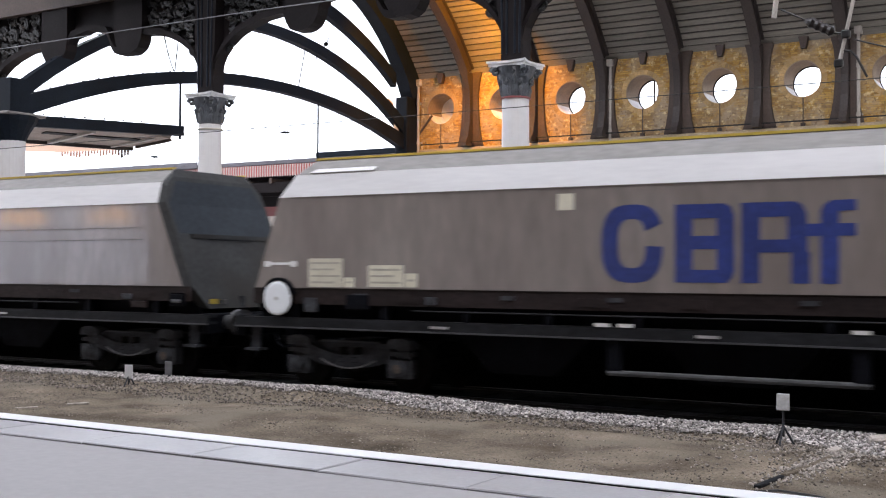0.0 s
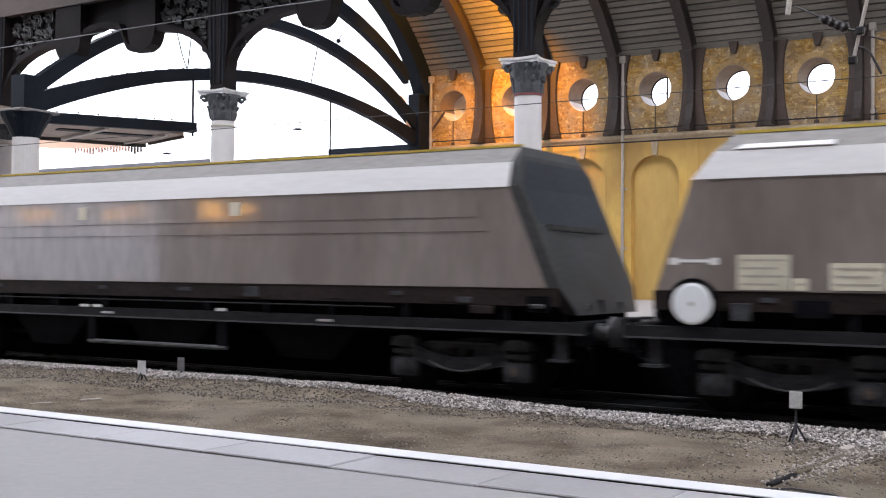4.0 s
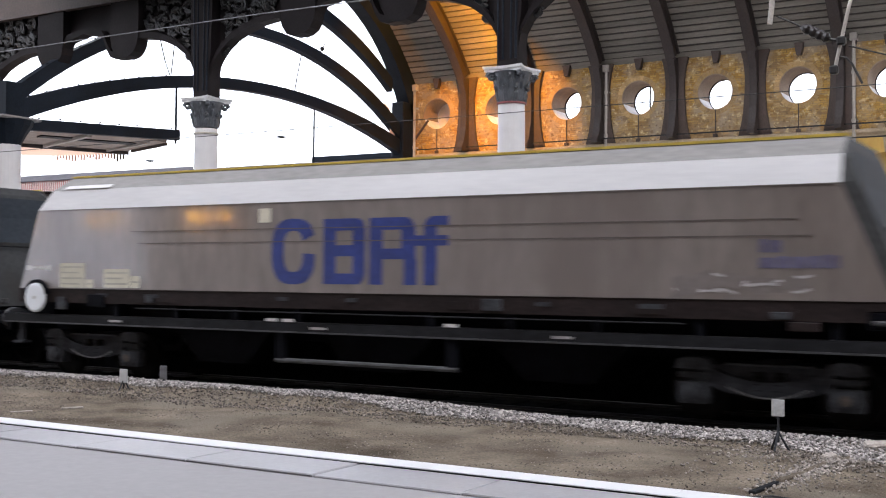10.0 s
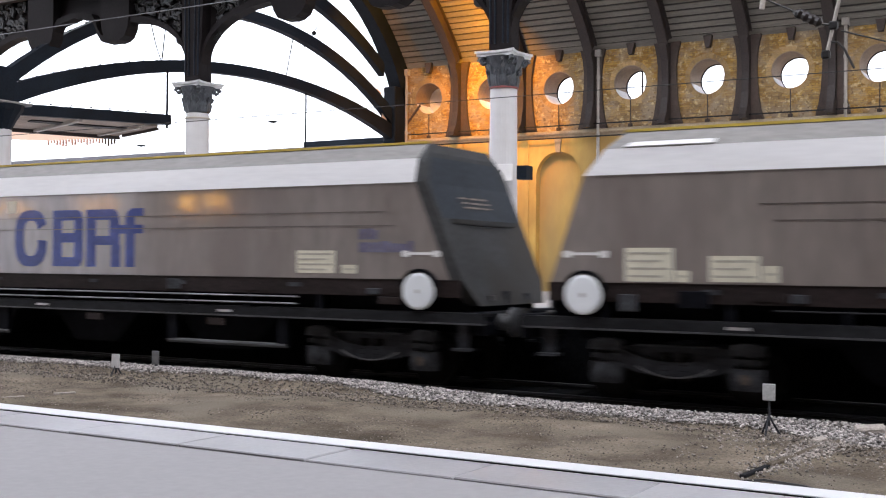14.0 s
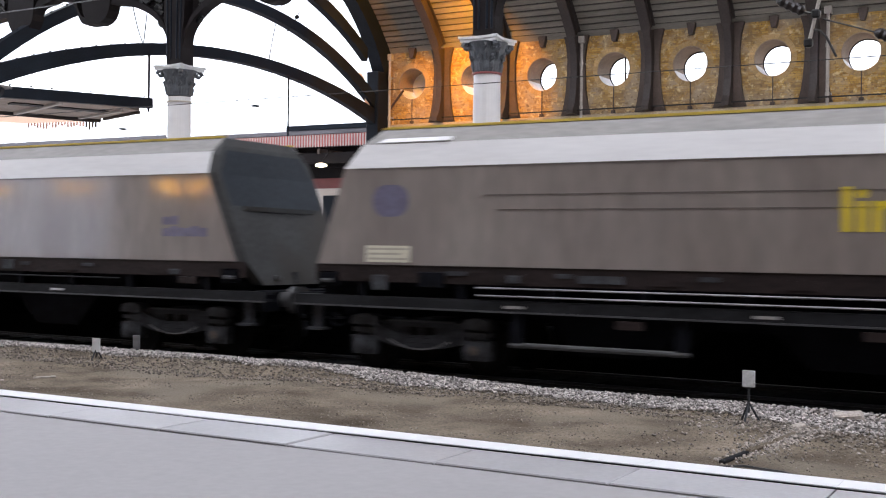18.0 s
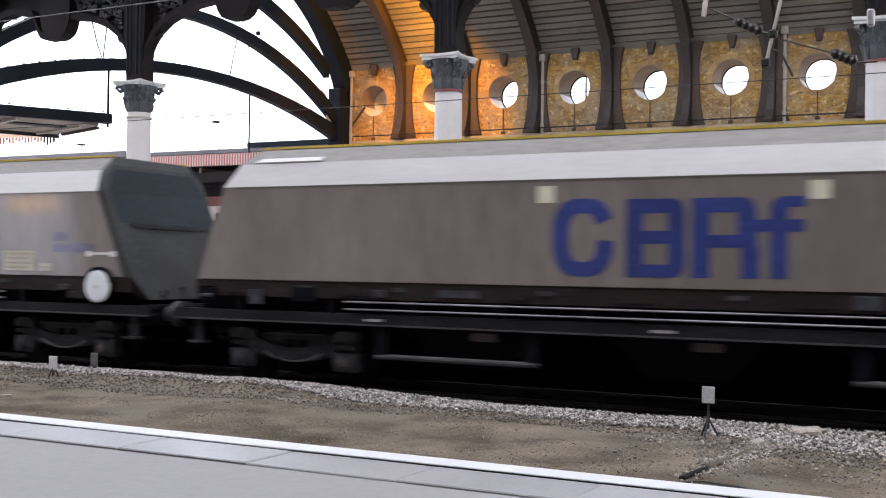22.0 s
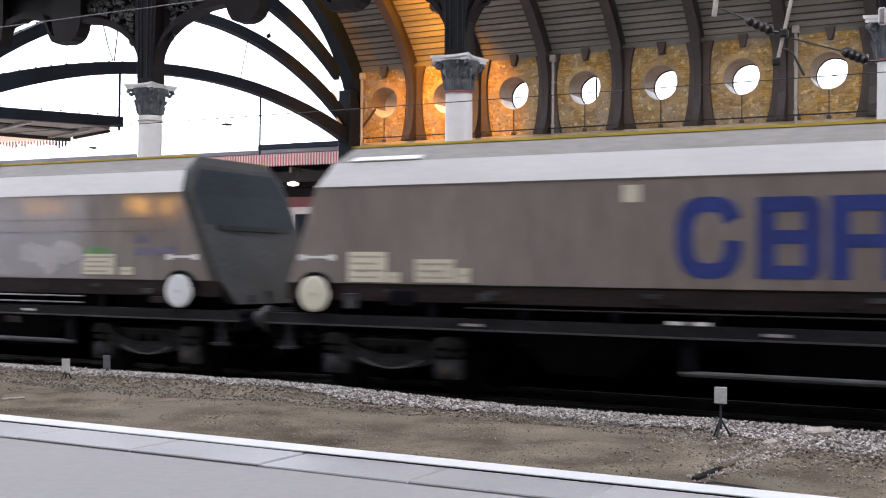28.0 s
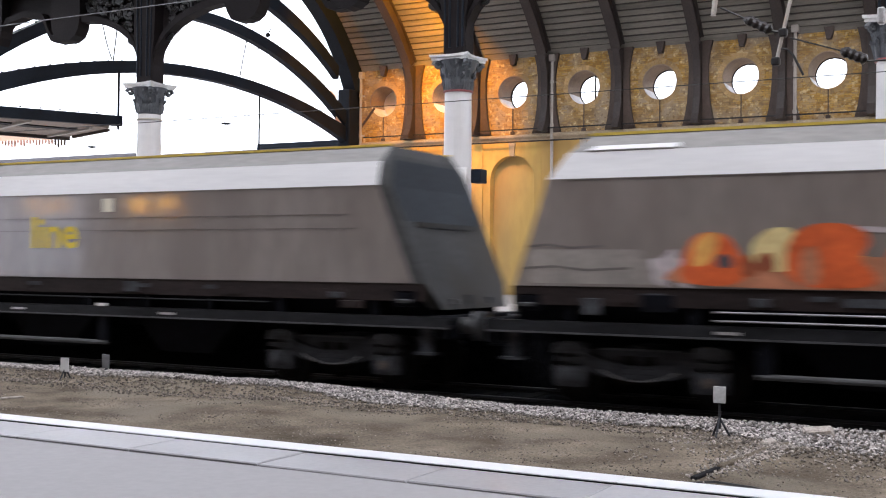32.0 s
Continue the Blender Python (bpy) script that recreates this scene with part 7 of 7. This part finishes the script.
part("end_fitting", boxed(cap_x(1.42, 1), cap_x(1.42, 1) + 0.03, -1.06, -0.86, 1.38, 1.47), "yellow", [o for o in wagons[1].children if o.name.startswith("end_plate") and o.data.vertices[0].co.x > 0][0], "yellow end fitting")
w = wagons[7]
part("round_mark", decal(round_rect(-7.18, -6.52, 2.45, 2.95, 0.24)), "faded", w, "plain blue rounded mark")
label_plate(w, -7.3, -6.48, 1.74, 2.0, 3)
w = wagons[13]
blob(w, [(-5.06, 2.43), (-4.87, 2.53), (-4.46, 2.56), (-4.23, 2.43), (-3.87, 2.32), (-3.97, 2.25), (-4.83, 2.18), (-5.04, 2.27)], "green_paint", "green sprayed cap shape")
blob(w, [(-5.45, 2.08), (-5.24, 2.18), (-5.0, 2.14), (-5.12, 1.99), (-4.83, 2.08), (-4.29, 2.15), (-3.97, 2.1), (-3.84, 2.22), (-3.66, 2.19), (-3.74, 1.96), (-4.1, 2.0), (-4.63, 1.99), (-5.03, 1.82), (-5.25, 1.88)], "cyan_paint", "cyan sprayed stroke")
smudge(w, -5.0, -3.7, 1.76, 1.98, "cyan_dust", "faint cyan overspray", 3, 20, g)
smudge(w, -7.0, -5.9, 1.76, 2.3, "pale_patch", "pale scuffed patch", 3, 25, g)
smudge(w, 3.5, 5.1, 1.85, 2.35, "pale_patch", "pale scuffed patch", 4, 22, g)
smudge(w, 5.2, 5.9, 2.14, 2.28, "green_paint", "green sprayed patch", 1, 23, g)
w = wagons[14]
smudge(w, -8.0, -6.2, 1.74, 2.2, "pale_patch", "pale sprayed streaks", 4, 30, g)
for seed, (x0, x1, z0, z1, mat, n) in enumerate((
        (-6.2, -5.6, 1.74, 2.25, "lilac_paint", 2), (-1.75, -0.35, 1.74, 2.36, "lilac_paint", 3), (1.3, 2.3, 1.74, 2.5, "pink_paint", 3), (1.9, 2.5, 1.74, 2.4, "cream_paint", 2),
        (2.5, 3.7, 1.78, 2.54, "pink_paint", 3), (3.2, 3.9, 1.74, 2.1, "cream_paint", 2), (3.6, 4.9, 1.74, 2.55, "lilac_paint", 3), (4.7, 5.6, 1.74, 2.15, "lilac_paint", 2))):
    smudge(w, x0, x1, z0, z1, mat, "pale sprayed graffiti ground", n, 70 + seed, g, 0.003)
TAGS = (
    ("rust_paint", "dusty salmon sprayed ground", [(-6.1, 1.71), (-5.85, 2.02), (-5.2, 2.12), (-4.6, 2.16), (-3.8, 2.14), (-3.0, 2.12), (-2.2, 2.06), (-1.72, 1.98), (-1.62, 1.71)]),
    ("orange_paint", "orange sprayed ring shape", [(-5.80, 1.74), (-5.76, 2.1), (-5.6, 2.44), (-5.2, 2.46), (-4.98, 2.2), (-4.85, 1.74)]),
    ("amber_paint", "amber sprayed highlight", [(-5.66, 1.98), (-5.56, 2.42), (-5.25, 2.47), (-5.28, 2.22), (-5.42, 2.0)]),
    ("slate_paint", "dark sprayed hole", [(-5.30, 1.98), (-5.28, 2.16), (-5.10, 2.16), (-5.06, 1.97)]),
    ("dark_orange_paint", "dark orange sprayed edge", [(-4.98, 1.86), (-4.94, 2.14), (-4.78, 2.18), (-4.72, 1.86)]),
    ("cream_paint", "pale yellow sprayed shape", [(-4.86, 2.28), (-4.60, 2.52), (-4.25, 2.50), (-4.22, 2.05), (-4.45, 1.9), (-4.8, 2.0)]),
    ("orange_paint", "orange sprayed letter shape", [(-4.36, 1.73), (-4.42, 2.25), (-4.15, 2.56), (-3.58, 2.56), (-3.32, 2.36), (-3.52, 2.1), (-3.28, 1.92), (-3.3, 1.73)]),
    ("dark_orange_paint", "dark orange sprayed spot", [(-4.78, 1.95), (-4.75, 2.16), (-4.55, 2.2), (-4.5, 1.9)]),
    ("rust_paint", "dusty salmon sprayed stroke", [(-4.22, 1.76), (-4.2, 2.22), (-4.0, 2.30), (-3.94, 1.76)]),
    ("amber_paint", "amber sprayed bar", [(-3.78, 1.92), (-3.75, 2.12), (-3.36, 2.16), (-3.38, 1.96)]),
    ("lilac_paint", "grey sprayed edge", [(-3.9, 2.50), (-3.2, 2.52), (-3.0, 2.42), (-3.3, 2.44), (-3.9, 2.46)]),
    ("orange_paint", "orange sprayed letter shape", [(-3.20, 1.82), (-3.16, 2.24), (-2.86, 2.36), (-2.76, 2.60), (-2.36, 2.58), (-2.28, 2.2), (-1.86, 2.26), (-1.70, 2.0), (-1.95, 1.78), (-2.6, 1.74)]),
    ("dark_orange_paint", "dark orange sprayed ring", [(-3.02, 1.98), (-2.98, 2.16), (-2.76, 2.14), (-2.72, 1.94), (-2.86, 1.88)]),
    ("amber_paint", "amber sprayed square", [(-2.48, 2.16), (-2.46, 2.46), (-2.12, 2.44), (-2.12, 2.16)]),
    ("slate_paint", "dark sprayed hole", [(-2.84, 1.96), (-2.80, 2.10), (-2.55, 2.12), (-2.50, 1.94), (-2.66, 1.84)]),
    ("dark_orange_paint", "dark orange sprayed spot", [(-2.36, 1.84), (-2.3, 2.02), (-1.95, 2.04), (-2.0, 1.86)]),
    ("dark_paint", "black sprayed edge", [(-3.06, 2.55), (-2.7, 2.63), (-2.36, 2.61), (-2.7, 2.59)]),
    ("lilac_paint", "pale lilac sprayed cloud", [(-1.70, 1.76), (-1.72, 2.25), (-1.52, 2.46), (-1.2, 2.42), (-1.0, 2.30), (-0.45, 2.28), (-0.36, 1.95), (-0.5, 1.76)]),
    ("dark_paint", "black sprayed line", [(-1.30, 2.16), (-0.9, 2.20), (-0.42, 2.17), (-0.9, 2.15)]),
    ("orange_paint", "orange sprayed sun", [(-1.40, 1.73), (-1.3, 1.88), (-1.02, 1.90), (-0.95, 1.73)]),
    ("sun_paint", "yellow sprayed sun", [(-1.08, 1.74), (-1.05, 1.96), (-0.80, 1.94), (-0.72, 1.74)]),
    ("emerald_paint", "green sprayed letter shape", [(-0.36, 1.74), (-0.30, 2.2), (-0.22, 2.46), (0.16, 2.5), (0.26, 2.3), (0.10, 2.15), (0.12, 1.74)]),
    ("lime_paint", "lime sprayed tip", [(-0.28, 2.5), (-0.05, 2.58), (0.02, 2.78), (0.16, 2.78), (0.18, 2.6), (0.42, 2.56), (0.38, 2.46)]),
    ("olive_paint", "yellow-green sprayed ring", [(0.44, 1.95), (0.48, 2.44), (0.72, 2.60), (1.10, 2.52), (1.22, 2.2), (1.05, 1.92)]),
    ("sun_paint", "yellow sprayed highlight", [(0.56, 2.20), (0.60, 2.50), (0.80, 2.57), (0.92, 2.42), (0.82, 2.24)]),
    ("dark_paint", "black sprayed line", [(0.62, 2.13), (0.8, 2.19), (1.0, 2.15), (0.8, 2.11)]),
    ("amber_paint", "amber sprayed foot", [(0.22, 1.73), (0.26, 1.90), (0.7, 1.94), (1.3, 1.86), (1.36, 1.73)]),
    ("orange_paint", "orange sprayed foot", [(0.32, 1.80), (0.5, 1.88), (0.72, 1.82), (0.6, 1.75)]),
    ("straw_paint", "straw sprayed ground", [(1.10, 1.72), (1.12, 2.02), (1.40, 2.12), (1.48, 1.72)]),
    ("lilac_paint", "pale lilac sprayed stroke", [(1.22, 2.10), (1.26, 2.52), (1.52, 2.50), (1.50, 2.08)]),
    ("peach_paint", "peach sprayed stroke", [(1.44, 1.74), (1.46, 2.40), (1.72, 2.46), (1.74, 1.74)]),
    ("amber_paint", "amber sprayed stroke", [(1.60, 1.95), (1.66, 2.44), (1.88, 2.46), (1.92, 2.0)]),
    ("cream_paint", "cream sprayed letter shape", [(2.02, 1.74), (2.05, 2.46), (2.34, 2.52), (2.52, 2.2), (2.46, 1.74)]),
    ("dark_paint", "black sprayed hole", [(2.18, 2.08), (2.24, 2.22), (2.46, 2.16), (2.40, 2.02)]),
    ("pink_paint", "pink sprayed stroke", [(2.46, 2.46), (2.74, 2.54), (3.02, 2.12), (3.06, 1.9), (2.80, 1.96), (2.6, 2.2)]),
    ("dark_paint", "black sprayed shadow", [(2.36, 1.80), (2.60, 1.92), (3.05, 1.84), (3.0, 1.74), (2.45, 1.73)]),
    ("peach_paint", "peach sprayed stroke", [(2.66, 1.98), (2.70, 2.20), (3.02, 2.34), (3.12, 2.02), (2.92, 1.90)]),
    ("straw_paint", "straw sprayed stroke", [(3.42, 1.84), (3.46, 2.42), (3.72, 2.46), (3.76, 1.86)]),
    ("crimson_paint", "pinkish red sprayed dot", [(3.06, 2.42), (3.12, 2.56), (3.36, 2.55), (3.36, 2.40)]),
    ("peach_paint", "pale peach sprayed tip", [(3.10, 2.24), (3.12, 2.42), (3.36, 2.40), (3.38, 2.26)]),
    ("pink_paint", "salmon sprayed ring", [(2.92, 1.98), (3.05, 2.30), (3.40, 2.28), (3.44, 1.98), (3.2, 1.92)]),
    ("crimson_paint", "red sprayed foot", [(3.28, 1.72), (3.36, 1.82), (4.02, 1.80), (4.08, 1.72)]),
    ("orange_paint", "orange sprayed spot", [(3.66, 1.92), (3.70, 2.06), (3.98, 2.06), (3.96, 1.90)]),
    ("lilac_paint", "pale lilac sprayed dome", [(3.78, 1.84), (3.80, 2.36), (4.05, 2.60), (4.45, 2.58), (4.75, 2.36), (4.95, 2.05), (5.4, 1.92), (5.5, 1.76), (4.2, 1.74)]),
    ("dark_paint", "black sprayed edge", [(3.95, 2.60), (4.2, 2.64), (4.48, 2.61), (4.2, 2.62)]),
)
for mat, label, pts in TAGS:
    blob(w, pts, mat, label, 0.0075)
for x0, x1, z0, z1 in ((4.9, 7.0, 2.13, 2.33), (5.3, 7.4, 1.90, 2.06), (-8.0, -6.3, 1.98, 2.22), (-8.0, -6.0, 1.74, 1.92)):
    part("graffiti_patch", extrude(bmesh.new(), round_rect(x0, x1, z0, z1, 0.08), xz, NEAR - 0.0045, NEAR + 0.002), "pale_patch", w, "pale rubbed band between dark lines")
for x0, x1, z in ((-8.05, -6.9, 2.26), (-8.1, -6.5, 1.95), (4.95, 7.3, 2.36), (5.0, 7.6, 2.10), (5.3, 7.9, 1.86)):
    outline(w, [(x0, z), (x0 * 0.7 + x1 * 0.3, z + 0.03), (x0 * 0.4 + x1 * 0.6, z - 0.02), (x1, z + 0.01)], "dark_dust", "thin dark sprayed line", 0.035)


# small surges of the train's pace
PLAY_T = (0, 3, 6, 7, 8, 9, 10, 11, 12, 13, 14, 14.5, 17, 18, 19, 20, 21, 22, 23, 24, 25, 28, 29, 30, 31, 32)
PLAY_X = (0, -0.02, -0.08, 0.02, -0.03, -0.06, -0.10, 0, -0.06, -0.09, 0.06, 0.14, 0.12, 0.03, -0.05, -0.14, 0.06, -0.02, -0.04, 0.11, 0.09, 0.02, 0.01, 0.14, 0.08, -0.02)


def position(t):
    """How far the first wagon's middle is along the track at t seconds."""
    u = t / 16 - 1
    c = (99.58354, 128.86331, 17.73182, -1.51656, 0.48000, 4.35675, -2.45544, -2.42951, 1.61383)
    return sum(a * u ** i for i, a in enumerate(c)) + 7.69 - float(np.interp(t, PLAY_T, PLAY_X))


SLACK = {3: -0.08, 13: 0.06}   # play in the couplings


def motions():
    times = [0.5 * i for i in range(65)]
    for k, w in wagons.items():
        walk(w, [(t, pose(position(t) - k * PITCH + SLACK.get(k, 0.0), TRAIN_Y, 0)) for t in times])
    # wheels roll without slipping; alike wheelsets share their keys
    done = {}
    for w in wagons.values():
        for o in w.children_recursive:
            if o.name.split(".")[0] != "wheelset":
                continue
            x = round(o.location.x, 2)
            if x not in done:
                rows = []
                for i in range(961):
                    t = i / 30
                    a = math.degrees((position(t) - position(0)) / AXLE_R) % 360
                    rows.append((t, pose(x, 0, AXLE_R, 0, a, 0)))
                walk(o, rows)
                done[x] = o
            else:
                first = done[x].animation_data
                o.rotation_mode = "QUATERNION"
                o.animation_data_create()
                o.animation_data.action = first.action
                o.animation_data.action_slot = first.action_slot


motions()
